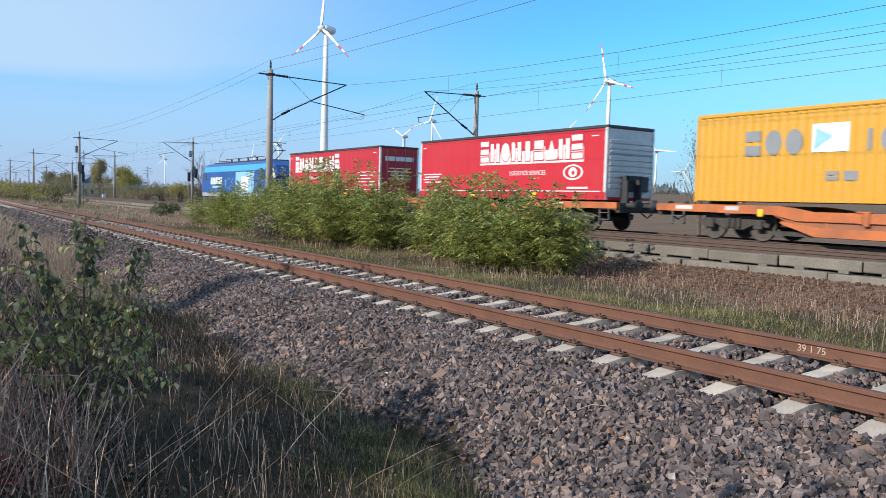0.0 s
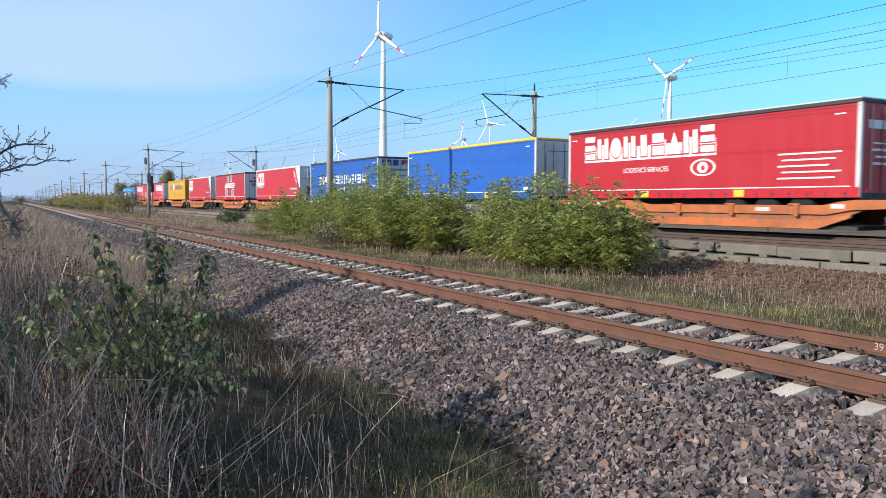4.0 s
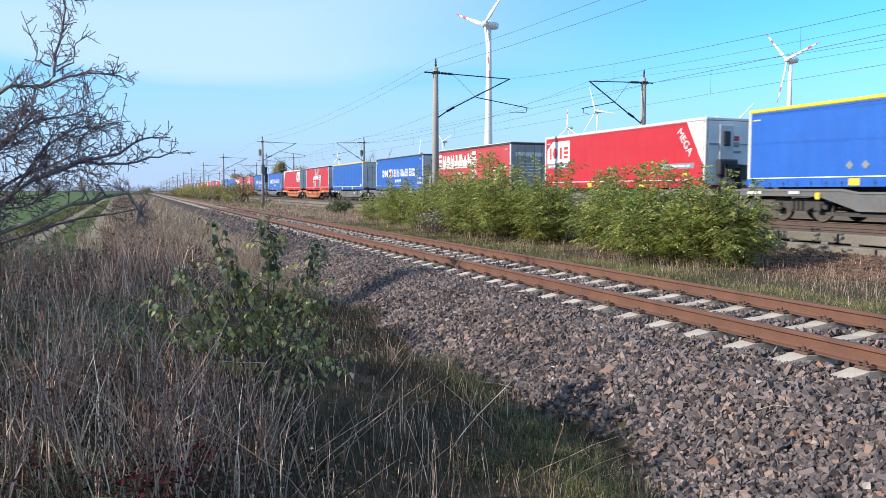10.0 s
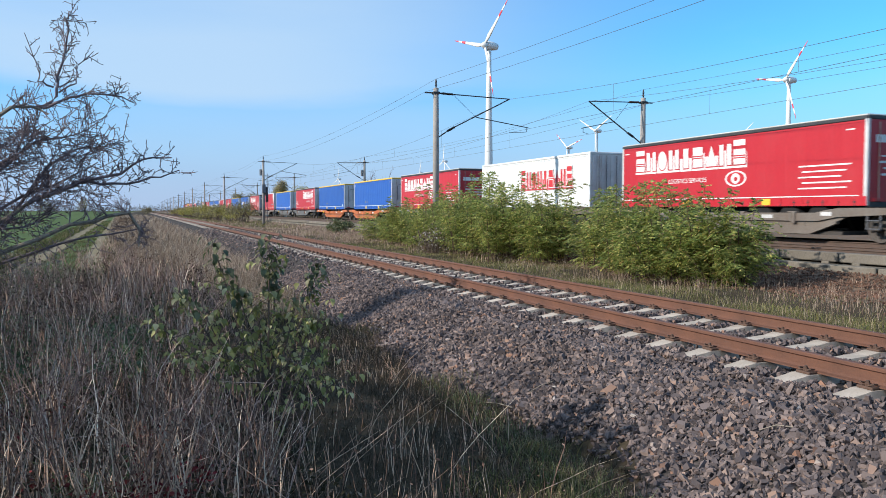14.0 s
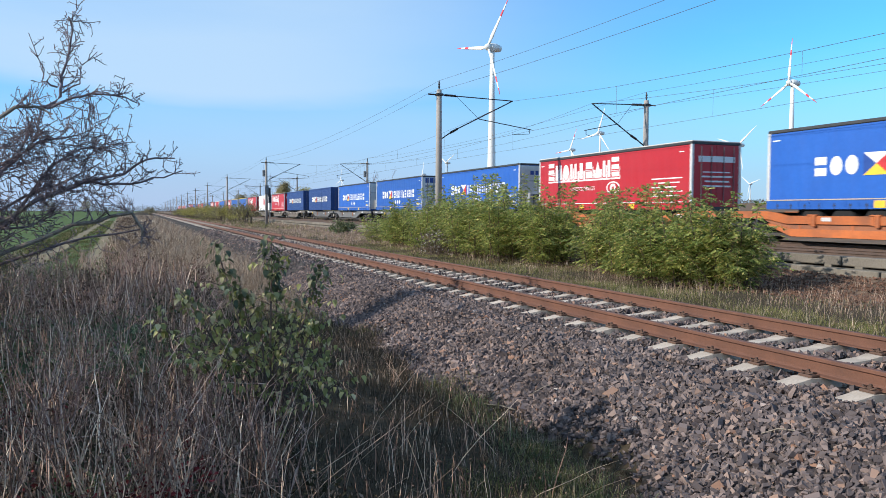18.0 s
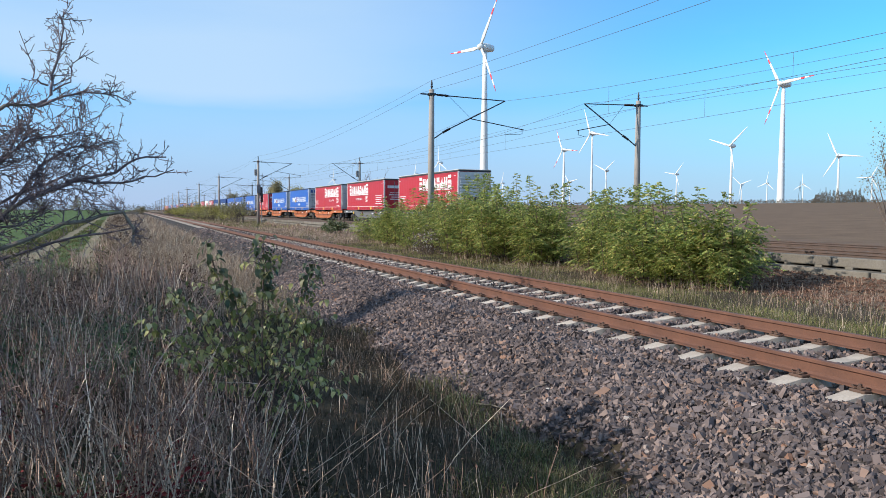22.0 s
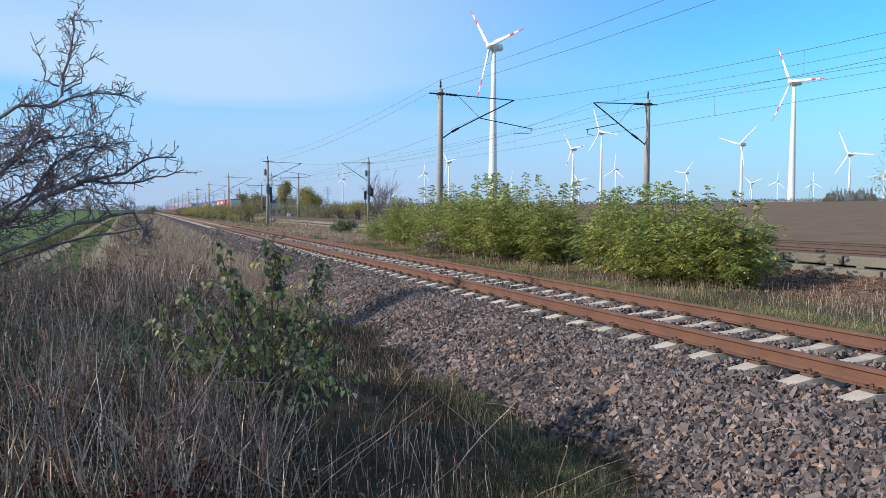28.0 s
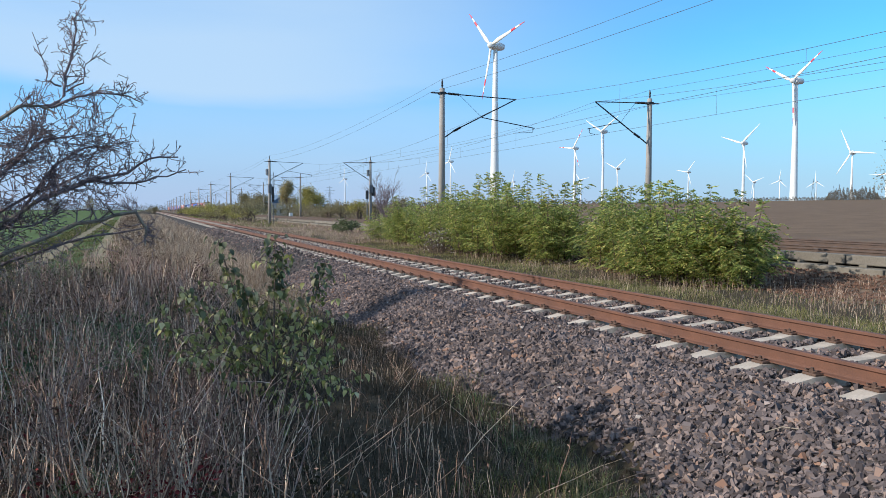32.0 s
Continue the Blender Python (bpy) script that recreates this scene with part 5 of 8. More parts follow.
def build_wagon(colour):
    """Articulated double pocket wagon on three bogies, its middle at the origin."""
    mm = M[{"o": "orange", "g": "greywagon", "b": "brownwagon"}[colour]]
    half = 16.55
    t = thing("pocket_wagon", {"o": "orange", "g": "grey", "b": "brown-grey"}[colour] + " articulated pocket wagon with three bogies", "freight wagon", group="wagons of the train")

    def beam(name, outline, x0, x1, material, label=""):
        """The two sides and the two halves, each a piece of its own."""
        for x in (x0, -x1):
            for sgn in (1, -1):
                def make():
                    o = [(a * sgn, b) for a, b in outline]
                    return Shape().slab(o if sgn < 0 else o[::-1], x, x + x1 - x0).mesh(name, material)
                part(name, shared((name, colour, x, sgn), make), t, label)
    top = [(0.42, 1.12), (2.3, 1.12), (2.8, 1.06), (3.3, 0.96), (10.7, 0.96), (11.3, 1.06), (11.9, 1.12), (half, 1.12), (half, 0.88), (12.0, 0.84), (11.2, 0.68), (3.2, 0.68), (2.4, 0.82), (0.42, 0.9)]
    low = [(3.5, 0.50), (10.4, 0.50), (11.7, 0.66), (11.7, 0.58), (10.6, 0.24), (3.5, 0.24), (2.4, 0.60), (2.4, 0.68)]
    web = [(2.0, 0.95), (12.1, 0.95), (12.1, 0.84), (10.7, 0.32), (3.4, 0.32), (2.0, 0.84)]
    if colour == "g":
        top = [(0.42, 1.1), (2.6, 1.1), (3.2, 1.0), (10.8, 1.0), (11.4, 1.1), (half, 1.1), (half, 0.88), (12.4, 0.86), (11.0, 0.46), (3.0, 0.46), (1.9, 0.86), (0.42, 0.9)]
        beam("side_sill", top, -1.39, -1.28, mm)
        beam("upper_beam", [(0.42, 1.12), (2.6, 1.12), (3.2, 1.02), (10.8, 1.02), (11.4, 1.12), (half, 1.12), (half, 1.05), (11.5, 1.05), (10.8, 0.95), (3.2, 0.95), (2.5, 1.05), (0.42, 1.05)], -1.42, -1.39, mm)
        beam("lower_beam", [(3.0, 0.47), (11.0, 0.47), (10.8, 0.40), (3.2, 0.40)], -1.42, -1.28, mm)
    else:
        beam("side_web", web, -1.33, -1.27, M["oldorange"] if colour == "o" else mm, "grimy recessed web")
        beam("upper_beam", top, -1.41, -1.28, mm)
        beam("lower_beam", low, -1.43, -1.28, mm)

    def rib():
        return Shape().box(-1.345, -1.33, -0.03, 0.03, 0.5, 0.7).mesh("rib", mm)
    for y in (3.8, 6.0, 8.2, 10.3) if colour != "g" else ():
        for sgn in (-1, 1):
            part("rib", shared(("rib", colour), rib), t, at=pose(0, y * sgn, 0))

    def step():
        s = Shape()
        for y in (-0.24, 0.24):
            s.box(-1.40, -1.34, y - 0.025, y + 0.025, 0.42, 0.9)
        for z in (0.44, 0.7):
            s.box(-1.46, -1.3, -0.26, 0.26, z, z + 0.03)
        return s.mesh("step", M["steel"])
    for y in (-1.55, 1.0, 15.6, -15.9):
        part("step", shared("step", step), t, "shunter's step", at=pose(0, y, 0))

    def hand_wheel():
        s = Shape()
        ring = [(-1.46, 0.17 * math.cos(k * math.pi / 8), 0.62 + 0.17 * math.sin(k * math.pi / 8)) for k in range(17)]
        s.tube(ring, 0.022, 5)
        for k in range(3):
            c, z = 0.17 * math.cos(k * math.pi / 3), 0.17 * math.sin(k * math.pi / 3)
            s.tube([(-1.46, -c, 0.62 - z), (-1.46, c, 0.62 + z)], 0.012, 4)
        s.tube([(-1.46, 0, 0.62), (-1.2, 0, 0.62)], 0.03, 6)
        return s.mesh("hand_wheel", M["house"])
    part("hand_wheel", shared("hand_wheel", hand_wheel), t, "pale brake hand wheel", at=pose(0, -0.3, 0))

    def deck():
        s = Shape()
        for y0, y1, z in ((-half, -12.2, 1.08), (-2.3, 2.3, 1.08), (12.2, half, 1.08), (-12.2, -2.3, 0.34), (2.3, 12.2, 0.34)):
            s.box(-1.24, 1.24, y0, y1, z - 0.12, z)
        return s.mesh("pocket_floor", M["bogie"])
    part("pocket_floor", shared("deck", deck), t)
    for y in (-13.8, 0.3, 13.6):
        bogie(t, y)
    for sgn in (-1, 1):
        def stanchion():
            s = Shape().box(-0.5, 0.5, -0.25, 0.25, 1.0, 1.28, 0.03)
            return s.mesh("kingpin_stand", M["darksteel"])
        part("kingpin_stand", shared("stanchion", stanchion), t, at=pose(0, sgn * 14.9, 0))
        for x in (-0.87, 0.87):
            def buffer():
                return Shape().lathe([(0.10, 0), (0.10, 0.42), (0.08, 0.43), (0.22, 0.56), (0.23, 0.60), (0.12, 0.62)], 14, "y").mesh("buffer", M["darksteel"])
            part("buffer", shared("buffer", buffer), t, at=pose(x, sgn * half, 1.0, 0, 0, 0 if sgn > 0 else 180))
        part("brake_hose", shared("brake_hose", lambda: Shape().tube([(0.28, 0, 0.95), (0.3, 0.25, 0.7), (0.25, 0.45, 0.55), (0.1, 0.55, 0.7)], 0.035, 6).mesh("brake_hose", M["tyre"])), t, "black brake hose", at=pose(0, sgn * half, 0, 0, 0, 0 if sgn > 0 else 180))
        part("headstock", shared("headstock", lambda: Shape().box(-1.3, 1.3, -0.14, 0.03, 0.72, 1.1, 0.02).mesh("headstock", M["bogie"])), t, "grimy end beam", at=pose(0, sgn * half, 0, 0, 0, 0 if sgn > 0 else 180))
        part("hook", shared("hook", lambda: Shape().box(-0.08, 0.08, 0, 0.42, 0.93, 1.07, 0.02).mesh("hook", M["darksteel"])), t, at=pose(0, sgn * half, 0, 0, 0, 0 if sgn > 0 else 180))
    for y, w, z in ((-10.2, 0.55, 0.76), (-5.2, 0.4, 0.78), (2.6, 0.45, 0.86), (5.2, 0.55, 0.76), (13.2, 0.5, 0.94), (15.0, 0.7, 0.94), (-13.6, 0.6, 0.94)):
        part("marking_panel", shared(("marking", y), lambda: Shape().box(-1.418, -1.408, y, y + w, z, z + 0.13).mesh("marking_panel", M["silver"])), t, "pale marking panel")

    def support():
        return Shape().box(-1.46, -1.40, -0.17, 0.0, 0.6, 0.99, 0.012).box(-1.45, -1.30, -0.2, 0.2, 0.955, 1.01, 0.015).box(-1.44, -1.41, 0.02, 0.14, 0.66, 0.94, 0.008).mesh("folding_support", M["oldorange"] if colour == "g" else mm)
    for y in (-9.3, -6.9, -4.4, 4.3, 6.8, 9.2) if colour != "g" else (-9.3, -4.4, 4.3, 9.2):
        part("folding_support", shared(("support", colour), support), t, at=pose(0, y, 0))
    part("brake_handle", shared("brake", lambda: Shape().box(-1.47, -1.40, 12.3, 12.5, 0.76, 1.0, 0.03).mesh("brake_handle", M["print_yellow"])), t, "yellow brake handle")
    part("brake_rigging", shared("rigging", lambda: Shape().tube([(-0.9, -12, 0.5), (-0.9, -2.4, 0.42)], 0.03).tube([(-0.9, 2.4, 0.42), (-0.9, 12, 0.5)], 0.03).box(-1.1, -0.6, -1.9, -1.3, 0.4, 0.8, 0.04).mesh("brake_rigging", M["bogie"])), t)
    return t


def build_loco():
    """Four-axle electric locomotive, its middle at the origin."""
    t = thing("electric_locomotive", "blue four-axle electric locomotive with pale film graphics and raised pantograph", "locomotive")
    prof = [(-1.48, 0.95), (-1.5, 1.2), (-1.5, 2.95), (-1.35, 3.45), (-1.1, 3.72), (1.1, 3.72), (1.35, 3.45), (1.5, 2.95), (1.5, 1.2), (1.48, 0.95)][::-1]

    def ring(y, k, low):
        return [(x * k, y, 0.95 + (z - 0.95) * low) for x, z in prof]
    s = Shape().loft([ring(-9.4, 0.86, 0.62), ring(-9.0, 0.93, 0.86), ring(-8.2, 1, 1.0), ring(8.2, 1, 1.0), ring(9.0, 0.93, 0.86), ring(9.4, 0.86, 0.62)])
    part("body", s.mesh("body", M["loco"]), t)
    for x in (-1, 1):
        # strip over the slope whose brighter blue stands for light falling on it
        part("roof_slope", Shape().slab([(-7.9, 2.98), (7.9, 2.98), (7.9, 3.02), (-7.9, 3.02)], *sorted((x * 1.503, x * 1.49))).loft(
            [[(x * 1.502, y, 2.98), (x * 1.36, y, 3.46), (x * 1.34, y, 3.45), (x * 1.49, y, 2.97)] for y in (-8.0, 8.0)]).mesh("roof_slope", M["loco_highlight"]), t, "roof slope with the light on it painted as brighter blue")
        part("skirt", Shape().box(*sorted((x * 1.51, x * 1.44)), -8.4, 8.4, 0.80, 1.16, 0.02).mesh("skirt", M["greydoor"]), t, "blue-grey skirt")
    rnd = random.Random(8)
    fleck = Shape()
    for i in range(46):
        y, z, ln = rnd.uniform(-0.8, 6.6), rnd.uniform(1.2, 2.3), rnd.uniform(0.08, 0.5)
        d = rnd.choice((-1, 1)) * rnd.uniform(0.1, 0.5)
        fleck.slab([(y, z), (y + 0.05, z), (y + 0.05 + d, z + ln), (y + d, z + ln)], -1.507, -1.501)
    part("flecks", fleck.mesh("flecks", M["loco_light"]), t, "pale flecks of the film", kind="stuff")
    part("underframe", Shape().box(-1.42, 1.42, -8.8, 8.8, 0.62, 0.98, 0.04).box(-1.2, 1.2, -2.6, 2.6, 0.35, 0.65, 0.04).mesh("underframe", M["bogie"]), t)
    for y in (-5.0, 5.0):
        bogie(t, y)
    for sgn in (-1, 1):
        part("windscreen", Shape().slab([(9.08 * sgn, 2.45), (8.62 * sgn, 3.28), (8.66 * sgn, 3.3), (9.14 * sgn, 2.47)], -1.1, 1.1).mesh("windscreen", M["glass"]), t)
        for x in (-1, 1):
            part("side_window", Shape().box(*sorted((x * 1.49, x * 1.512)), *sorted((7.2 * sgn, 8.0 * sgn)), 2.3, 2.95, 0.01).mesh("side_window", M["glass"]), t)
            part("cab_door", Shape().box(*sorted((x * 1.49, x * 1.508)), *sorted((6.2 * sgn, 6.85 * sgn)), 1.1, 2.95, 0.01).mesh("cab_door", M["loco"]), t)
            part("head_lamp", Shape().lathe([(0.16, 0), (0.16, 0.06), (0.1, 0.08)], 12, "y", (x * 0.95, 9.34 * sgn - (0.04 if sgn < 0 else 0), 1.5)).mesh("head_lamp", M["white"]), t)
            part("buffer", Shape().lathe([(0.1, 0), (0.1, 0.4), (0.24, 0.5), (0.24, 0.56)], 14, "y").mesh("buffer", M["darksteel"]), t, at=pose(x * 0.87, 9.3 * sgn, 1.03, 0, 0, 0 if sgn > 0 else 180))
    for k, (y0, y1, z0, z1, mm) in enumerate(((5.9, 2.6, 1.9, 2.5, "print_white"), (5.4, 3.0, 1.55, 1.75, "loco_light"), (-1.0, -5.5, 1.15, 2.9, "loco_light"), (-2.4, -4.2, 1.4, 2.5, "print_white"))):
        n = 7 if k == 0 else 1
        for i in range(n):
            a, b = y0 + (y1 - y0) * i / n, y0 + (y1 - y0) * (i + (0.8 if n > 1 else 1)) / n
            part("film_graphic", Shape().slab([(a, z0), (a - 0.15, z1), (b - 0.15, z1), (b, z0)][::-1], -1.506 - 0.004 * (k % 2), -1.502).mesh("film_graphic", M[mm]), t)
    s = Shape().box(-0.9, 0.9, -6.8, 6.8, 3.72, 3.86, 0.03)
    for y in (-3.2, -1, 1.4, 3.3):
        s.lathe([(0.06, 3.86), (0.1, 3.95), (0.06, 4.0), (0.1, 4.08), (0.05, 4.15)], 8, at=(-0.4, y, 0))
    s.tube([(-0.4, -5, 4.15), (-0.4, 5, 4.15)], 0.03)
    part("roof_gear", s.mesh("roof_gear", M["darksteel"]), t)
    s = Shape()
    for x in (-0.45, 0.45):
        s.tube([(x, -5.2, 3.95), (x * 0.7, -7.1, 4.55), (x * 0.6, -5.9, 5.15)], 0.035)
    for x0, x1, y, z in ((-0.9, 0.9, -5.75, 5.22), (-0.9, 0.9, -6.1, 5.2), (-0.5, 0.5, -7.1, 4.55)):
        s.tube([(x0, y, z), (x1, y, z)], 0.03)
    part("pantograph", s.mesh("pantograph", M["darksteel"]), t, "raised pantograph")
    part("lowered_pantograph", Shape().tube([(-0.45, 5.2, 3.98), (-0.4, 7.0, 4.06), (0.4, 7.0, 4.06), (0.45, 5.2, 3.98)], 0.035).mesh("lowered_pantograph", M["darksteel"]), t)
    return t


TRAIN = []          # (thing, place of its middle at the start)
LOAD_KIND = {}
for style, lead in LOADS:
    if style not in LOAD_KIND:
        LOAD_KIND[style] = build_load(style)
        ob = LOAD_KIND[style]
    else:
        ob = copy_thing(LOAD_KIND[style], Matrix.Identity(4))
    TRAIN.append((ob, lead - 6.8))
WAGON_KIND = {}
for i, c in enumerate(WAGON_COLOURS):
    if c not in WAGON_KIND:
        WAGON_KIND[c] = build_wagon(c)
        ob = WAGON_KIND[c]
    else:
        ob = copy_thing(WAGON_KIND[c], Matrix.Identity(4))
    mid = (LOADS[2 * i][1] + LOADS[2 * i + 1][1] - 13.6) / 2
    TRAIN.append((ob, mid))
TRAIN.append((build_loco(), 62.2))


def train_rows(start):
    return [(t, pose(TRACK2, start + 27.749 * t - 0.00607 * (t - 12) ** 2 + 0.0, RAIL_Z)) for t in range(0, 33, 4)]


# ---------------------------------------------------------------- wind turbines
def blade_mesh(length, banded):
    """Tapered, twisted blade along +z; red bands near the tip."""
    prof = [(0.03, 0.034, 0.034, 0), (0.10, 0.034, 0.03, 15), (0.2, 0.055, 0.018, 12), (0.45, 0.04, 0.012, 7), (0.62, 0.032, 0.01, 5), (0.74, 0.027, 0.009, 4), (0.86, 0.02, 0.007, 3), (1.0, 0.006, 0.004, 2)]
    s = Shape()
    rings = []
    for h, c, th, tw in prof:
        ring = []
        for j in range(8):
            a = 2 * math.pi * j / 8
            x, y = c * length * (math.cos(a) + 0.35) * 0.75, th * length * math.sin(a) * 0.75
            r = radians(tw)
            ring.append((x * math.cos(r) - y * math.sin(r), x * math.sin(r) + y * math.cos(r), h * length))
        rings.append(ring)
    me = s.loft(rings).mesh("blade", M["tower"], True)
    me.materials.append(M["tipred"])
    if banded:
        for p in me.polygons:
            if 0.62 * length < p.center.z < 0.74 * length or p.center.z > 0.86 * length:
                p.material_index = 1
    return me


TURNING = []


def build_turbine(az, el, distance, hub, radius, banded, phase, speed, stripes=True, face=103):
    """Wind turbine standing at a bearing from the camera, its hub at an elevation."""
    az += 0.28
    x, y = EYE[0] + distance * math.sin(radians(az)), EYE[1] + distance * math.cos(radians(az))
    hub_z = EYE[2] + distance * math.tan(radians(el))
    foot = hub_z - hub
    t = thing("wind_turbine", "white three-bladed wind turbine" + (" with red-banded blade tips and greenish tower foot" if banded else " far off on the plain"), "wind turbine",
              pose(x, y, foot, 0, 0, face), "wind turbines")
    r0 = radius * (0.105 if banded else 0.075)
    me = Shape().lathe([(r0, 0), (r0 * 0.86, hub * 0.08), (r0 * 0.8, hub * 0.16), (r0 * 0.5, hub * 0.72), (r0 * 0.38, hub * 0.985)], 24).mesh("tower", M["tower"], True)
    if banded:
        me.materials.append(M["towergreen"])
        for p in me.polygons:
            if p.center.z < hub * 0.1:
                p.material_index = 1
    part("tower", me, t)
    k = radius / 33
    nac = Shape().lathe([(0.4 * k, -7 * k), (2.0 * k, -5.8 * k), (2.7 * k, -2 * k), (2.7 * k, 1.2 * k), (2.3 * k, 2.2 * k)], 16, "y", (0, 0, hub + 1.2 * k))
    part("nacelle", nac.mesh("nacelle", M["tower"], True), t)
    rotor = part("rotor", Shape().lathe([(2.2 * k, -1.0 * k), (2.1 * k, 0.6 * k), (1.2 * k, 2.0 * k), (0.2 * k, 2.5 * k)], 16, "y").mesh("hub", M["tower"], True), t, "turning hub with three blades",
                 at=pose(0, 3.4 * k, hub + 1.2 * k, 0, -phase, 0))
    bm_ = shared(("blade", radius, banded), lambda: blade_mesh(radius, banded))
    for a in (0, 120, 240):
        part("blade", bm_, rotor, at=pose(0, 0, 0, 0, a, 0))
    if speed:
        TURNING.append((rotor, [(t_, pose(0, 3.4 * k, hub + 1.2 * k, 0, -(phase + speed * t_), 0)) for t_ in range(0, 33, 2)]))


build_turbine(24.02, 11.55, 475, 98, 32.0, True, 7.0, 28.4)
build_turbine(44.25, 8.5, 650, 98, 32.5, True, -14.0, 21.0, True, 89)
build_turbine(31.73, 5.6, 980, 98, 32, False, 20, 20.0)
build_turbine(29.76, 4.46, 1180, 95, 32, True, 60, 18.0)
build_turbine(41.11, 4.6, 1150, 90, 36, False, 48, 0)
build_turbine(47.66, 3.8, 1300, 90, 38, False, -25, 0)
build_turbine(32.75, 3.01, 1750, 92, 36, False, 30, 12.0)
build_turbine(37.55, 2.73, 1900, 92, 34, False, 40, 0)
build_turbine(20.84, 3.54, 1500, 95, 32, False, 50, 14.0)
build_turbine(19.12, 2.71, 2000, 95, 34, False, 10, 0)
build_turbine(13.22, 2.25, 2300, 95, 34, False, 10, 0)
build_turbine(30.2, 2.2, 2400, 90, 40, False, 80, 0)
build_turbine(25.4, 2.1, 2500, 90, 38, False, 15, 0)
build_turbine(41.8, 2.0, 2600, 90, 40, False, 70, 0)
build_turbine(43.4, 2.1, 2500, 90, 34, False, 10, 0)
build_turbine(45.6, 2.0, 2600, 90, 34, False, 0, 0)
build_turbine(49.6, 2.4, 2000, 90, 36, False, 30, 0)

# ---------------------------------------------------------------- gravel
CUBE_V = np.array([(x, y, z) for z in (-0.72, 0.72) for y in (-0.72, 0.72) for x in (-0.72, 0.72)])
CUBE_F = np.array([(0, 2, 3), (0, 3, 1), (4, 5, 7), (4, 7, 6), (0, 1, 5), (0, 5, 4), (2, 6, 7), (2, 7, 3), (0, 4, 6), (0, 6, 2), (1, 3, 7), (1, 7, 5)])
WEDGE_V = np.array([(-0.95, -0.6, -0.6), (0.9, -0.75, -0.5), (0.8, 0.8, -0.6), (-0.7, 0.75, -0.5), (-0.6, -0.3, 0.6), (0.5, -0.5, 0.75), (0.35, 0.55, 0.5), (-0.9, 0.2, 0.35)])
WEDGE_F = np.array([(0, 2, 1), (0, 3, 2), (4, 5, 6), (4, 6, 7), (0, 1, 5), (0, 5, 4), (1, 2, 6), (1, 6, 5), (2, 3, 7), (2, 7, 6), (3, 0, 4), (3, 4, 7)])
OCT_V = np.array([(1, 0, 0), (-1, 0, 0), (0, 1, 0), (0, -1, 0), (0, 0, 1), (0, 0, -1.0)])
OCT_F = np.array([(0, 2, 4), (2, 1, 4), (1, 3, 4), (3, 0, 4), (2, 0, 5), (1, 2, 5), (3, 1, 5), (0, 3, 5)])


def stones(centres, radius, bv, bf):
    """Angular stones: jittered, stretched and turned copies of a small solid."""
    n = len(centres)
    v = (bv[None] + rng.uniform(-0.3, 0.3, (n, len(bv), 3))) * rng.uniform(0.72, 1.3, (n, 1, 3)) * np.array([1.2, 0.92, 0.62])
    q = rng.normal(size=(n, 4))
    q /= np.linalg.norm(q, axis=1)[:, None]
    w, x, y, z = q.T
    R = np.stack([1 - 2 * (y * y + z * z), 2 * (x * y - z * w), 2 * (x * z + y * w), 2 * (x * y + z * w), 1 - 2 * (x * x + z * z), 2 * (y * z - x * w),
                  2 * (x * z - y * w), 2 * (y * z + x * w), 1 - 2 * (x * x + y * y)], 1).reshape(n, 3, 3)
    v = np.einsum("nij,nkj->nki", R, v) * radius[:, None, None] + centres[:, None]
    f = bf[None] + (np.arange(n) * len(bv))[:, None, None]
    return v.reshape(-1, 3), f.reshape(-1, 3)


def on_sleeper(x, y):
    return (np.abs(((y + 0.3) % 0.6) - 0.3) < 0.15) & (np.abs(x) < 1.24)


def scatter(n, x0, x1, y0, y1):
    return rng.uniform(x0, x1, n), rng.uniform(y0, y1, n)


def toe(y):
    return -2.85 + 0.18 * np.sin(y * 1.1) + 0.12 * np.sin(y * 2.7)


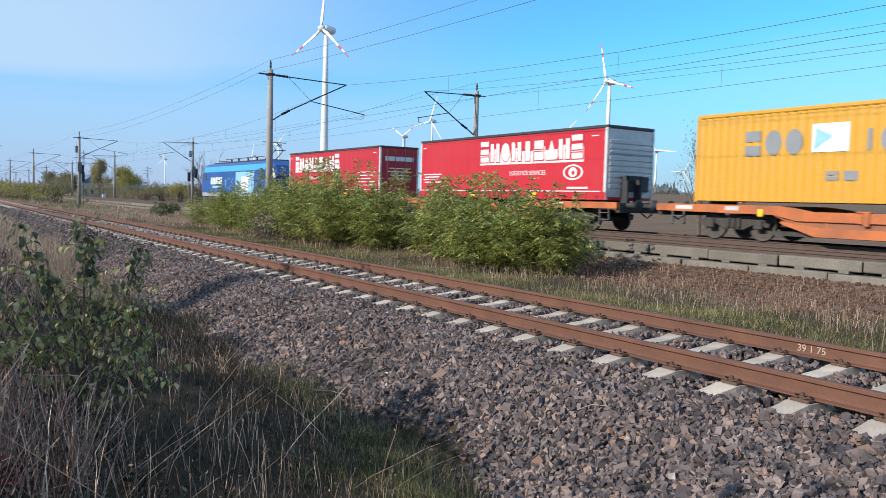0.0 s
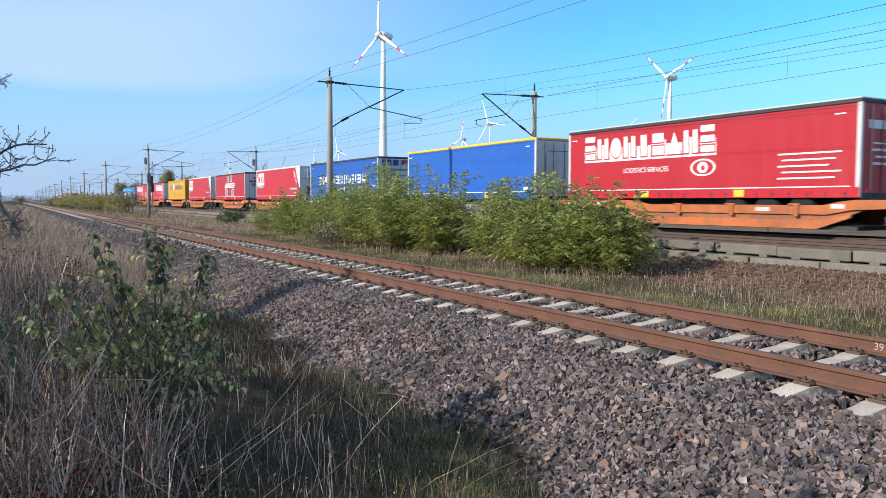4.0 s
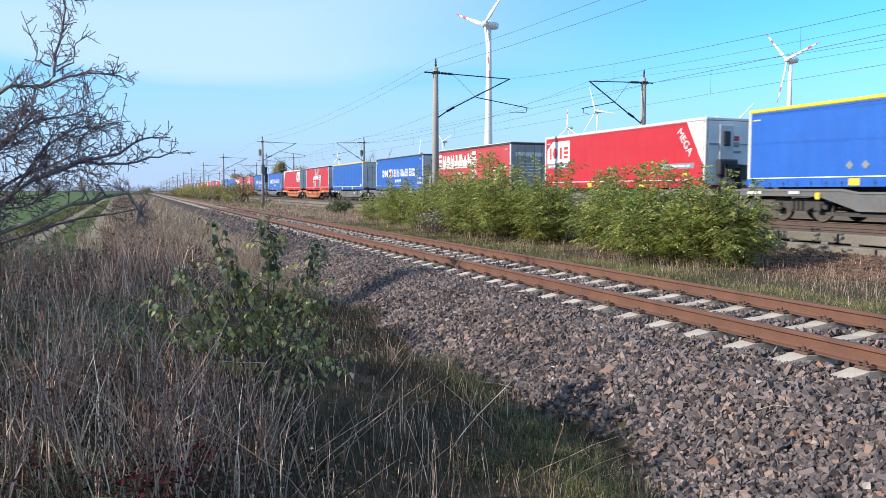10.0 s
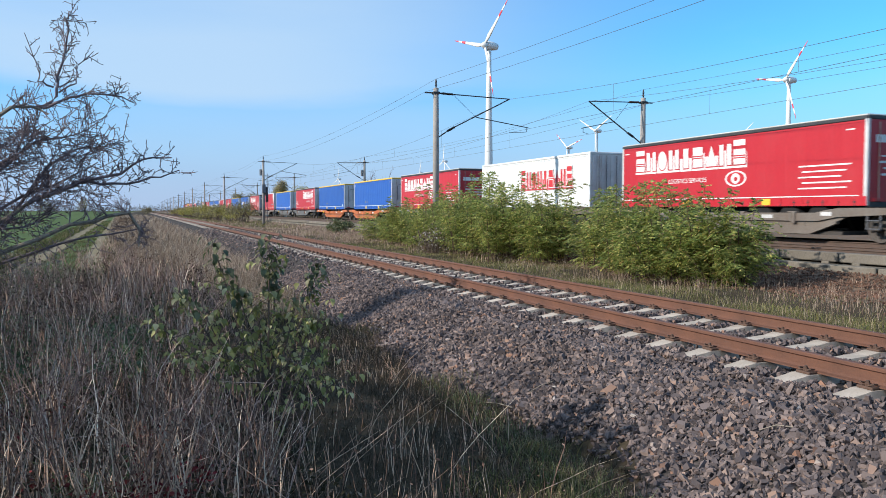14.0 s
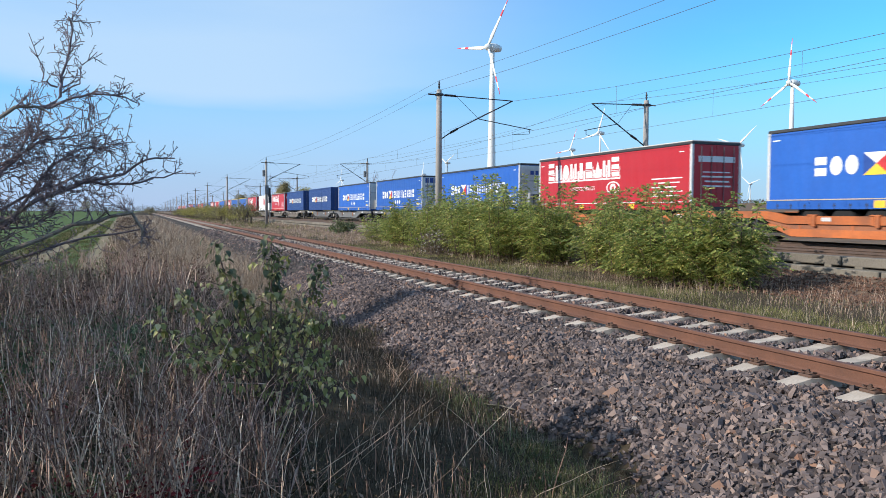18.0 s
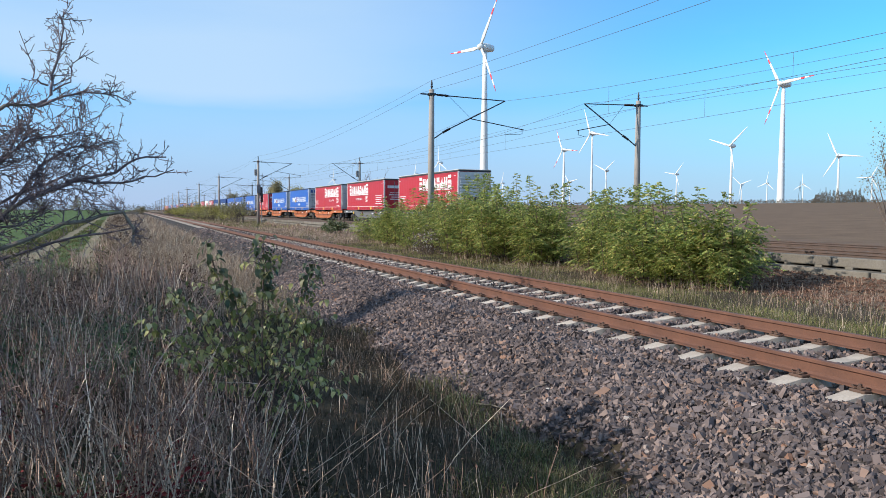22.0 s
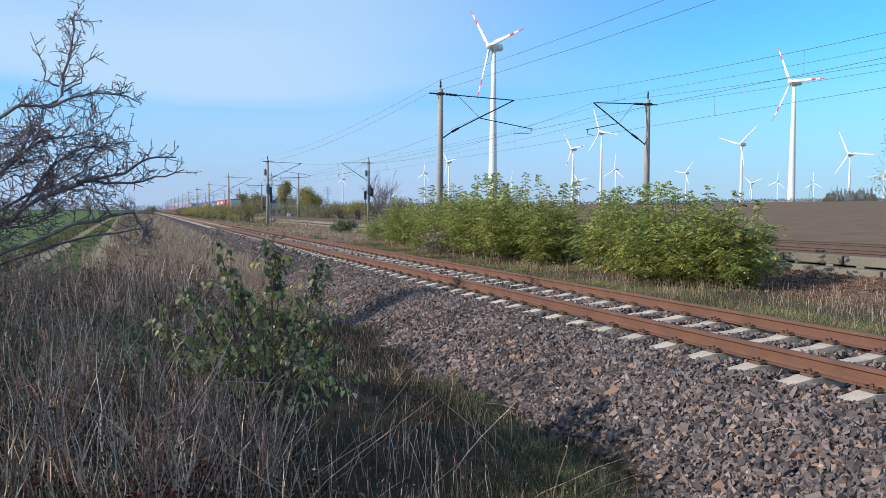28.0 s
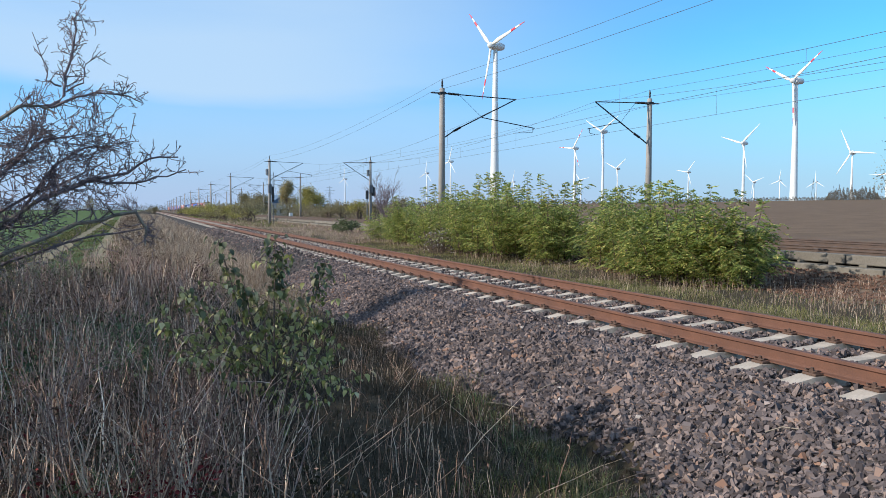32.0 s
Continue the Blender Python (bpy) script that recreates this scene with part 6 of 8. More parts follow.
def build_gravel():
    sets = []
    for n, x0, x1, y0, y1, r0, r1, solid in ((30000, -3.05, -1.2, -2.6, 7, 0.012, 0.030, 0), (20000, -3.05, -1.2, -2.6, 7, 0.018, 0.036, 2), (1500, -3.0, -1.3, -2.6, 7, 0.034, 0.05, 0), (30000, -3.1, -1.2, 7, 17, 0.017, 0.034, 0), (26000, -1.3, 2.4, -2.6, 9, 0.014, 0.032, 0),
                                             (14000, -3.05, -1.2, -9, -2.6, 0.018, 0.036, 2), (9000, -1.3, 2.4, -9, -2.6, 0.018, 0.034, 0), (9000, -3.0, 2.4, 9, 24, 0.03, 0.05, 1), (9000, -3.0, 2.4, 24, 60, 0.04, 0.075, 1)):
        x, y = scatter(n, x0, x1, y0, y1)
        keep = ~on_sleeper(x, y) & (x > toe(y) + rng.normal(0, 0.12, n)) & ~((np.abs(np.abs(x) - 0.7535) < 0.09) & (rng.random(n) < 0.8))
        x, y = x[keep], y[keep]
        r = rng.uniform(r0, r1, len(x))
        c = np.c_[x, y, gz(x, y) + rng.uniform(-0.034, 0.028, len(x)) - 0.01 + 0.044 * (np.abs(x) < 1.36)]
        sets.append(stones(c, r, (CUBE_V, OCT_V, WEDGE_V)[solid], (CUBE_F, OCT_F, WEDGE_F)[solid]))
    k, vs, fs = 0, [], []
    for v, f in sets:
        vs.append(v)
        fs.append(f + k)
        k += len(v)
    tagged(new("gravel", fast_mesh("gravel", np.concatenate(vs), np.concatenate(fs), M["stone"])), "grey-brown angular railway ballast stones", "gravel", kind="stuff")
    x, y = scatter(30000, 6.2, 10.6, 1, 42)
    keep = rng.random(len(x)) < np.clip((x - 6.2) / 2.2, 0, 1)
    x, y = x[keep], y[keep]
    v, f = stones(np.c_[x, y, gz(x, y) + 0.01], rng.uniform(0.018, 0.042, len(x)), OCT_V, OCT_F)
    tagged(new("brown_gravel", fast_mesh("brown_gravel", v, f, M["brownstone"])), "reddish-brown old ballast on the bank of the main line", "gravel", kind="stuff")
    x, y = scatter(9000, 11.0, 19.0, -2, 60)
    v, f = stones(np.c_[x, y, gz(x, y) + 0.0], rng.uniform(0.04, 0.07, len(x)), OCT_V, OCT_F)
    tagged(new("main_line_gravel", fast_mesh("main_line_gravel", v, f, M["brownstone"])), "brown dusty ballast between the main line rails", "gravel", kind="stuff")


build_gravel()

# ---------------------------------------------------------------- grass and weeds
def blades(x, y, height, width, lean, curl=0.3, droop=0.0):
    """Thin bent blades, three triangles each."""
    n = len(x)
    z = gz(x, y) - 0.02
    a = rng.uniform(0, 2 * math.pi, n)
    side = np.c_[np.cos(a), np.sin(a), np.zeros(n)] * (width / 2)[:, None]
    b = rng.uniform(0, 2 * math.pi, n)
    dirn = np.c_[np.cos(b), np.sin(b), np.zeros(n)] * (lean * height)[:, None]
    base = np.c_[x, y, z]
    mid = base + dirn * 0.4 + np.c_[np.zeros(n), np.zeros(n), height * 0.6]
    tip = base + dirn * (1.0 + curl) + np.c_[np.zeros(n), np.zeros(n), height * (1 - droop)]
    v = np.stack([base - side, base + side, mid - side * 0.8, mid + side * 0.8, tip], 1).reshape(-1, 3)
    f = np.array([(0, 1, 3), (0, 3, 2), (2, 3, 4)])[None] + (np.arange(n) * 5)[:, None, None]
    return v, f.reshape(-1, 3)


def clumped(n, x0, x1, y0, y1, clumps, spread):
    cx, cy = scatter(clumps, x0, x1, y0, y1)
    i = rng.integers(0, clumps, n)
    return np.clip(cx[i] + rng.normal(0, spread, n), x0, x1), np.clip(cy[i] + rng.normal(0, spread, n), y0, y1)


def merged(sets):
    k, vs, fs = 0, [], []
    for v, f in sets:
        vs.append(v)
        fs.append(f + k)
        k += len(v)
    return np.concatenate(vs), np.concatenate(fs)


def uni(a, b, n):
    return rng.uniform(a, b, n)


def leaf_quads(centres, size, up=0.3, long=1.6):
    """Pointed folded leaves: four triangles round a midrib."""
    n = len(centres)
    d = rng.normal(size=(n, 3))
    d[:, 2] = d[:, 2] * 0.6 - up
    d /= np.linalg.norm(d, axis=1)[:, None]
    s = np.cross(d, rng.normal(size=(n, 3)))
    s /= np.linalg.norm(s, axis=1)[:, None]
    nn = np.cross(d, s)
    L = size[:, None]
    p0 = centres
    p1 = centres + d * L * 0.45 * long / 1.6 + s * L * 0.36 + nn * L * 0.10
    p2 = centres + d * L * 0.45 * long / 1.6 - s * L * 0.36 + nn * L * 0.10
    p3 = centres + d * L * long / 1.6
    pm = centres + d * L * 0.5 * long / 1.6
    v = np.stack([p0, p1, p2, p3, pm], 1).reshape(-1, 3)
    f = np.array([(0, 4, 1), (1, 4, 3), (0, 2, 4), (2, 3, 4)])[None] + (np.arange(n) * 5)[:, None, None]
    return v, f.reshape(-1, 3)


def hanging_leaves(centres, size, droop=1.4):
    """Broad pointed leaves that hang from short stalks: two halves folded along a curved midrib."""
    n = len(centres)
    a = rng.uniform(0, 2 * math.pi, n)
    out = np.c_[np.cos(a), np.sin(a), np.zeros(n)]
    fall = rng.uniform(0.3, 1.0, n) * droop
    side = np.cross(out, (0, 0, 1.0)) + rng.normal(0, 0.35, (n, 3))
    side /= np.linalg.norm(side, axis=1)[:, None]
    L, fold = size[:, None], rng.uniform(0.1, 0.5, (n, 1))
    rows = []
    for u, w in ((0.0, 0.0), (0.22, 0.26), (0.5, 0.31), (0.78, 0.17), (1.0, 0.0)):
        ang = (fall * (0.35 + 0.75 * u))[:, None]
        mid = centres + L * 0.25 * out + L * u * (out * np.cos(ang) - np.array([0, 0, 1.0]) * np.sin(ang))
        if w:
            lift = np.array([0, 0, 1.0]) * np.cos(ang) + out * np.sin(ang)
            rows += [mid, mid + L * w * (side + lift * fold), mid + L * w * (-side + lift * fold)]
        else:
            rows.append(mid)
    v = np.stack(rows, 1).reshape(-1, 3)
    f = [(0, 2, 1), (0, 1, 3), (10, 7, 8), (10, 9, 7)]
    for k in (1, 4):
        f += [(k, k + 1, k + 4), (k, k + 4, k + 3), (k, k + 3, k + 5), (k, k + 5, k + 2)]
    f = np.array(f)[None] + (np.arange(n) * 11)[:, None, None]
    return v, f.reshape(-1, 3)


def keep_verge(x, y, margin=0.05):
    """Leaves the gravel and the farm lane free."""
    k = (x < toe(y) - margin) & ((y < 17) | (x > lane_x(y) + 1.25 + 0.2 * np.sin(y * 0.8)))
    return x[k], y[k]


def stalks(x, y, height, radius, lean, crook=0.05):
    """Thin dry stems: crooked three-sided tubes that taper to the tip. Also gives points along their upper half."""
    n = len(x)
    b = rng.uniform(0, 2 * math.pi, n)
    way = np.c_[np.cos(b), np.sin(b), np.zeros(n)] * (lean * height)[:, None]
    up = np.sqrt(np.clip(1 - 0.45 * lean ** 2, 0.15, 1)) * height
    base = np.c_[x, y, gz(x, y) - 0.03]
    rings, mids = [], []
    for u, k in ((0.0, 1.0), (0.3, 0.95), (0.55, 0.85), (0.8, 0.65), (1.0, 0.3)):
        c = base + way * u ** 1.25 + np.c_[np.zeros(n), np.zeros(n), up * u]
        if u:
            c = c + rng.normal(0, 1, (n, 3)) * (height * crook)[:, None] * (0.3, 0.3, 0.08)
        if u > 0.5:
            mids.append(c)
        for j in range(3):
            a = b + 2.0944 * j
            rings.append(c + np.c_[np.cos(a), np.sin(a), np.zeros(n)] * (radius * k)[:, None])
    v = np.stack(rings, 1).reshape(-1, 3)
    f = []
    for i in range(4):
        for j in range(3):
            p, q = i * 3 + j, i * 3 + (j + 1) % 3
            f += [(p, q, q + 3), (p, q + 3, p + 3)]
    f = np.array(f)[None] + (np.arange(n) * 15)[:, None, None]
    return (v, f.reshape(-1, 3)), mids


def build_verge_plants():
    dry, brown, low, green, stems, litter = [], [], [], [], [], []
    # dry blades: numbers, stretch of the verge, clumps, height, width
    for n, x0, x1, y0, y1, cl, sp, h0, h1, w0, w1, to in (
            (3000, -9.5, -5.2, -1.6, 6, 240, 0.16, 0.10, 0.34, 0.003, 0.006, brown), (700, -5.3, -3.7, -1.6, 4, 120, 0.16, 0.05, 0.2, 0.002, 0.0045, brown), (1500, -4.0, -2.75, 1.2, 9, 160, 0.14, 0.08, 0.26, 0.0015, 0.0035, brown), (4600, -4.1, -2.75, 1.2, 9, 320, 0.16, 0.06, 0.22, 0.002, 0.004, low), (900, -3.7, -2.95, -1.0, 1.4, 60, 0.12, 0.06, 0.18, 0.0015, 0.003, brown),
            (6000, -10, -5.4, 6, 15, 200, 0.22, 0.18, 0.5, 0.004, 0.009, brown), (6000, -5.6, -3.2, 9, 15, 320, 0.25, 0.16, 0.45, 0.003, 0.008, dry),
            (15000, -6.6, -2.7, 15, 32, 1100, 0.4, 0.3, 0.66, 0.006, 0.013, dry), (4600, -13, -6.2, 15, 32, 400, 0.4, 0.2, 0.55, 0.008, 0.017, brown),
            (10000, -7.5, -2.7, 32, 75, 900, 0.6, 0.4, 0.85, 0.016, 0.035, dry), (3600, -14, -7.2, 32, 75, 350, 0.6, 0.25, 0.65, 0.016, 0.035, brown),
            (8000, -14, -2.9, 75, 220, 900, 1.2, 0.4, 0.9, 0.05, 0.1, dry)):
        x, y = clumped(n, x0, x1, y0, y1, cl, sp)
        x, y = keep_verge(x, y)
        to.append(blades(x, y, uni(h0, h1, len(x)), uni(w0, w1, len(x)), uni(0.05, 0.6, len(x)), 0.3, 0.08))
    # upright dead stems in tufts, a few long ones fallen aslant
    for n, x0, x1, y0, y1, cl, sp, h0, h1, l0, l1, r0, r1, leafage in (
            (2000, -8.6, -5.3, -0.5, 2.6, 150, 0.09, 0.26, 0.72, 0.02, 0.5, 0.0026, 0.0056, 4), (600, -8.6, -5.5, 2.4, 5.0, 60, 0.10, 0.35, 0.8, 0.02, 0.4, 0.0036, 0.007, 7),
            (1000, -9.2, -5.3, 5.0, 12.0, 110, 0.16, 0.4, 0.9, 0.02, 0.4, 0.004, 0.008, 6), (130, -5.4, -4.1, -0.9, 1.3, 60, 0.08, 0.2, 0.5, 0.02, 0.4, 0.002, 0.0034, 1),
            (150, -5.0, -3.2, 0.5, 7, 90, 0.1, 0.18, 0.42, 0.05, 0.5, 0.0016, 0.003, 2), (120, -8.0, -4.8, -0.3, 5, 120, 0.1, 0.45, 1.0, 0.7, 1.2, 0.003, 0.005, 0),
            (26, -5.2, -3.5, -0.2, 4, 26, 0.1, 0.4, 0.75, 0.5, 1.2, 0.0025, 0.004, 2)):
        x, y = keep_verge(*clumped(n, x0, x1, y0, y1, cl, sp))
        free = ((x + 5.25) / 0.35) ** 2 + ((y - 1.45) / 0.4) ** 2 > rng.uniform(0.3, 1.1, len(x))
        x, y = x[free], y[free]
        m = len(x)
        mesh, mids = stalks(x, y, uni(h0, h1, m), uni(r0, r1, m), uni(l0, l1, m), 0.05)
        stems.append(mesh)
        if leafage:
            c = np.concatenate([mids[rng.integers(0, len(mids))] for _ in range(leafage)])
            c = c + rng.normal(0, 0.022, c.shape)
            litter.append(leaf_quads(c, uni(0.008, 0.024, len(c)), 0.5, 2.6))
    for nm, sets, mt, label, cat in (("dry_grass", dry, "straw", "tall dry tan grass in the sun beside the gravel", "grass"), ("withered_grass", brown, "deadstalk", "pinkish-brown withered grass on the verge", "grass"),
                                     ("dead_stalks", stems, "stem", "upright grey-brown dead stems, some fallen aslant", "weeds"), ("dry_leaves", litter, "dryleaf", "shrivelled brown leaves on the dead stems", "leaves")):
        v, f = merged(sets)
        tagged(new(nm, fast_mesh(nm, v, f, M[mt])), label, cat, kind="stuff")
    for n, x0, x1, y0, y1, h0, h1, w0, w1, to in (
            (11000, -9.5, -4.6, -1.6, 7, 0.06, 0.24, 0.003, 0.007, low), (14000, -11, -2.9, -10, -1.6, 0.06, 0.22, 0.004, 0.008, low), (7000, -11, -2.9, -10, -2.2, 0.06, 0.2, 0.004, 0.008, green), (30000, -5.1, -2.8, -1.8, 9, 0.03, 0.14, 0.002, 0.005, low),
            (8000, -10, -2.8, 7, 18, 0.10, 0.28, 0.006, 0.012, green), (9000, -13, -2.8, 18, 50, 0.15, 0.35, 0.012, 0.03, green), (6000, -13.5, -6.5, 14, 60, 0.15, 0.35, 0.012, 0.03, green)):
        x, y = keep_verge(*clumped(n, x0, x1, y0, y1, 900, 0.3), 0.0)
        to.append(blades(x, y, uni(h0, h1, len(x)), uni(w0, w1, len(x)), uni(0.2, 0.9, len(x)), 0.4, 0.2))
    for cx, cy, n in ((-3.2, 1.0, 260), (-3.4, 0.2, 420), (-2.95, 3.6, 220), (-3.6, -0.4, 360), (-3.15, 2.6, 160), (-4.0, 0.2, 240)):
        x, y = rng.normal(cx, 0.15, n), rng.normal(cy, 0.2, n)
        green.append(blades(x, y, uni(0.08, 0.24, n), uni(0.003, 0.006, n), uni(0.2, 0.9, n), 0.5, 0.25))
    # the short grass carries the verge's shade in its near-black colour
    for nm, sets, mt, label in (("green_grass", green, "grass", "low green and olive grass between the dry stalks"), ("short_grass", low, "shadegrass", "short grass under the dead stalks, the shade there put into its dark colour")):
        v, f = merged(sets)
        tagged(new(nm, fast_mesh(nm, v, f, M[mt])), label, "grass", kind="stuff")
    # leafy undergrowth close to the ground, its dark colour painting the shaded gaps
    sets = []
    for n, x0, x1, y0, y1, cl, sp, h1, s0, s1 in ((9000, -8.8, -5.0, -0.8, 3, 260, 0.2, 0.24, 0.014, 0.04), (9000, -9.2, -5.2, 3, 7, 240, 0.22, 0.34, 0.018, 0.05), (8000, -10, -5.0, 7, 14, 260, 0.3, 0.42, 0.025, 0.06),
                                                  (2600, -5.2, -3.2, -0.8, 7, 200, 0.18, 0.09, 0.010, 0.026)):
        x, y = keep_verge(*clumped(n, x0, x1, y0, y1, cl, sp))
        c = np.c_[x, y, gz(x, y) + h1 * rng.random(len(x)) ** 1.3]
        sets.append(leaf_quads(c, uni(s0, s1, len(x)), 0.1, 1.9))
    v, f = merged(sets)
    tagged(new("undergrowth", fast_mesh("undergrowth", v, f, M["undergrowth"])), "tangled undergrowth of small leaves and litter, darkened as the shaded gaps between stems", "weeds", kind="stuff")
    # short grass on the hump of the lane and along its far side
    sets = []
    for n, o0, o1, y0, y1, h0, h1, w0, w1 in ((5000, -0.6, 0.6, 18, 45, 0.05, 0.16, 0.006, 0.014), (4000, -0.6, 0.6, 45, 140, 0.06, 0.18, 0.02, 0.05), (4000, -2.3, -1.3, 18, 60, 0.12, 0.35, 0.01, 0.03), (3000, -2.6, -1.3, 60, 180, 0.15, 0.4, 0.03, 0.06)):
        y = uni(y0, y1, n)
        x = lane_x(y) + uni(o0, o1, n)
        sets.append(blades(x, y, uni(h0, h1, n), uni(w0, w1, n), uni(0.2, 0.9, n), 0.4, 0.2))
    v, f = merged(sets)
    tagged(new("lane_grass", fast_mesh("lane_grass", v, f, M["grass"])), "short green grass on the hump of the farm lane", "grass", kind="stuff")
    # rusty brown dead weeds on the bank beside the lane
    sets = []
    for n, y0, y1, h1, s0, s1 in ((7000, 12, 28, 0.6, 0.02, 0.05), (9000, 28, 60, 0.75, 0.035, 0.08), (6000, 60, 130, 0.9, 0.07, 0.15)):
        c0, i = uni(y0, y1, 60), rng.integers(0, 60, n)
        y = c0[i] + rng.normal(0, 0.6, n)
        x = lane_x(y) + 1.7 + rng.uniform(0, 1.3, 60)[i] + rng.normal(0, 0.3, n)
        sets.append(leaf_quads(np.c_[x, y, gz(x, y) + h1 * rng.random(n) ** 1.2 * rng.uniform(0.5, 1.0, 60)[i]], uni(s0, s1, n), 0.1, 1.8))
    v, f = merged(sets)
    tagged(new("brown_weeds", fast_mesh("brown_weeds", v, f, M["brownweed"])), "rusty brown dead weeds on the bank beside the lane", "weeds", kind="stuff")
    # broad fresh blades among the weeds
    sets = []
    for n, x0, x1, y0, y1 in ((1500, -7.2, -5.7, 2.6, 6.2), (260, -8.2, -6.9, 4.5, 8.0), (160, -6.6, -6.2, -0.6, 0.4), (300, -3.4, -2.95, 1.2, 3.4), (260, -3.6, -3.0, -0.6, 1.4)):
        x, y = keep_verge(*clumped(n, x0, x1, y0, y1, 34, 0.12))
        k = 0.5 if x0 > -4 else 1.0
        sets.append(blades(x, y, uni(0.2, 0.5, len(x)) * k, uni(0.007, 0.014, len(x)) * k, uni(0.25, 0.9, len(x)), 0.5, 0.3))
    v, f = merged(sets)
    tagged(new("fresh_grass", fast_mesh("fresh_grass", v, f, M["weed"])), "tufts of fresh green broad-bladed grass among dead stems", "grass", kind="stuff")
    # withered dock with dark seed heads
    sets, seeds = [], []
    for n, x0, x1, y0, y1, h0, h1 in ((70, -7.0, -5.0, 8.0, 12.5, 0.5, 0.95), (30, -7.9, -6.7, 5.4, 8.0, 0.45, 0.8)):
        x, y = keep_verge(*clumped(n, x0, x1, y0, y1, n // 5, 0.2))
        mesh, mids = stalks(x, y, uni(h0, h1, len(x)), uni(0.003, 0.0055, len(x)), uni(0.05, 0.4, len(x)), 0.06)
        sets.append(mesh)
        for m in mids:
            c = np.repeat(m, 8, 0)
            seeds.append(leaf_quads(c + rng.normal(0, 0.035, c.shape) * (1, 1, 1.5), uni(0.018, 0.045, len(c)), 0.5, 1.7))
    dock = thing("withered_dock", "withered dock with dark brown seed heads in the verge", "weeds", kind="stuff")
    for nm, q, mt in (("dock_stems", sets, "stem"), ("seed_heads", seeds, "dock")):
        v, f = merged(q)
        part(nm, fast_mesh(nm, v, f, M[mt]), dock, kind="stuff")
    # strip between the tracks
    sets = []
    for n, x0, x1, y0, y1, h0, h1, w0, w1 in ((22000, 2.5, 5.2, 1, 16, 0.05, 0.18, 0.003, 0.007), (6000, 4.6, 7.2, 1, 16, 0.04, 0.15, 0.003, 0.007), (16000, 2.5, 7.6, 16, 38, 0.07, 0.2, 0.006, 0.014), (2500, 2.5, 9.2, 38, 160, 0.12, 0.3, 0.02, 0.05), (2500, 2.8, 10, 75, 220, 0.25, 0.6, 0.03, 0.06)):
        x, y = clumped(n, x0, x1, y0, y1, 520, 0.35)
        sets.append(blades(x, y, uni(h0, h1, len(x)), uni(w0, w1, len(x)), uni(0.1, 0.8, len(x)), 0.3, 0.15))
    v, f = merged(sets)
    tagged(new("strip_grass", fast_mesh("strip_grass", v, f, M["stripgrass"])), "yellow-green grass strip between the branch line and the main line", "grass", kind="stuff")
    sets = []
    for n, x0, x1, y0, y1, h0, h1, w0, w1, cl in ((3400, 4.6, 8.4, 1, 20, 0.15, 0.42, 0.003, 0.006, 200), (900, 7.6, 9.8, 1, 22, 0.12, 0.34, 0.003, 0.006, 120), (700, 3.0, 5.0, 1, 22, 0.12, 0.34, 0.003, 0.006, 120), (3400, 4.8, 9.4, 20, 60, 0.2, 0.45, 0.005, 0.011, 200), (8000, 2.6, 9.6, 36, 75, 0.12, 0.34, 0.008, 0.018, 260), (5000, 2.6, 10, 75, 160, 0.15, 0.4, 0.02, 0.045, 200)):
        x, y = clumped(n, x0, x1, y0, y1, cl, 0.3)
        sets.append(blades(x, y, uni(h0, h1, len(x)), uni(w0, w1, len(x)), uni(0.05, 0.45, len(x)), 0.2, 0.05))
    v, f = merged(sets)
    tagged(new("strip_dry_grass", fast_mesh("strip_dry_grass", v, f, M["deadstalk"])), "dry standing grass stems along the bank of the main line", "grass", kind="stuff")
    # low broad-leaved weeds
    def weeds(n, boxes, h0, h1, size, material, name, label):
        sets = []
        for x0, x1, y0, y1, share in boxes:
            x, y = keep_verge(*clumped(int(n * share), x0, x1, y0, y1, 60 if x1 - x0 > 0.6 else 9, min(0.22, (x1 - x0) * 0.2)))
            c = np.c_[x, y, gz(x, y) + uni(h0, h1, len(x))]
            sets.append(leaf_quads(c, uni(*size, len(x)), 0.1, 1.9))
        v, f = merged(sets)
        tagged(new(name, fast_mesh(name, v, f, material)), label, "weeds", kind="stuff")
    weeds(13000, ((-8.3, -5.9, 2.4, 6.5, 0.45), (-7.9, -7.0, 2.2, 4.2, 0.2), (-7.0, -6.2, 3.4, 5.6, 0.25), (-6.3, -5.3, 2.6, 4.4, 0.2), (-8.3, -7.4, 1.0, 2.0, 0.1), (-9, -5.6, 1.5, 9, 0.2), (-9, -5, 8, 16, 0.25), (-12, -7, 14, 30, 0.25)), 0.02, 0.4, (0.02, 0.06), M["weed"], "green_weeds", "dark green nettles and low weeds in the verge")
    weeds(950, ((-6.36, -5.9, -0.55, -0.1, 0.3), (-6.15, -5.75, -0.3, 0.2, 0.22), (-6.75, -6.3, -0.4, 0.1, 0.12), (-6.2, -5.85, 0.5, 1.1, 0.14), (-7.0, -6.6, 0.8, 1.5, 0.12), (-7.5, -6.9, 5.0, 6.5, 0.2)), 0.04, 0.3, (0.02, 0.04), M["redweed"], "red_weeds", "dark red autumn weeds low in the grass")


build_verge_plants()

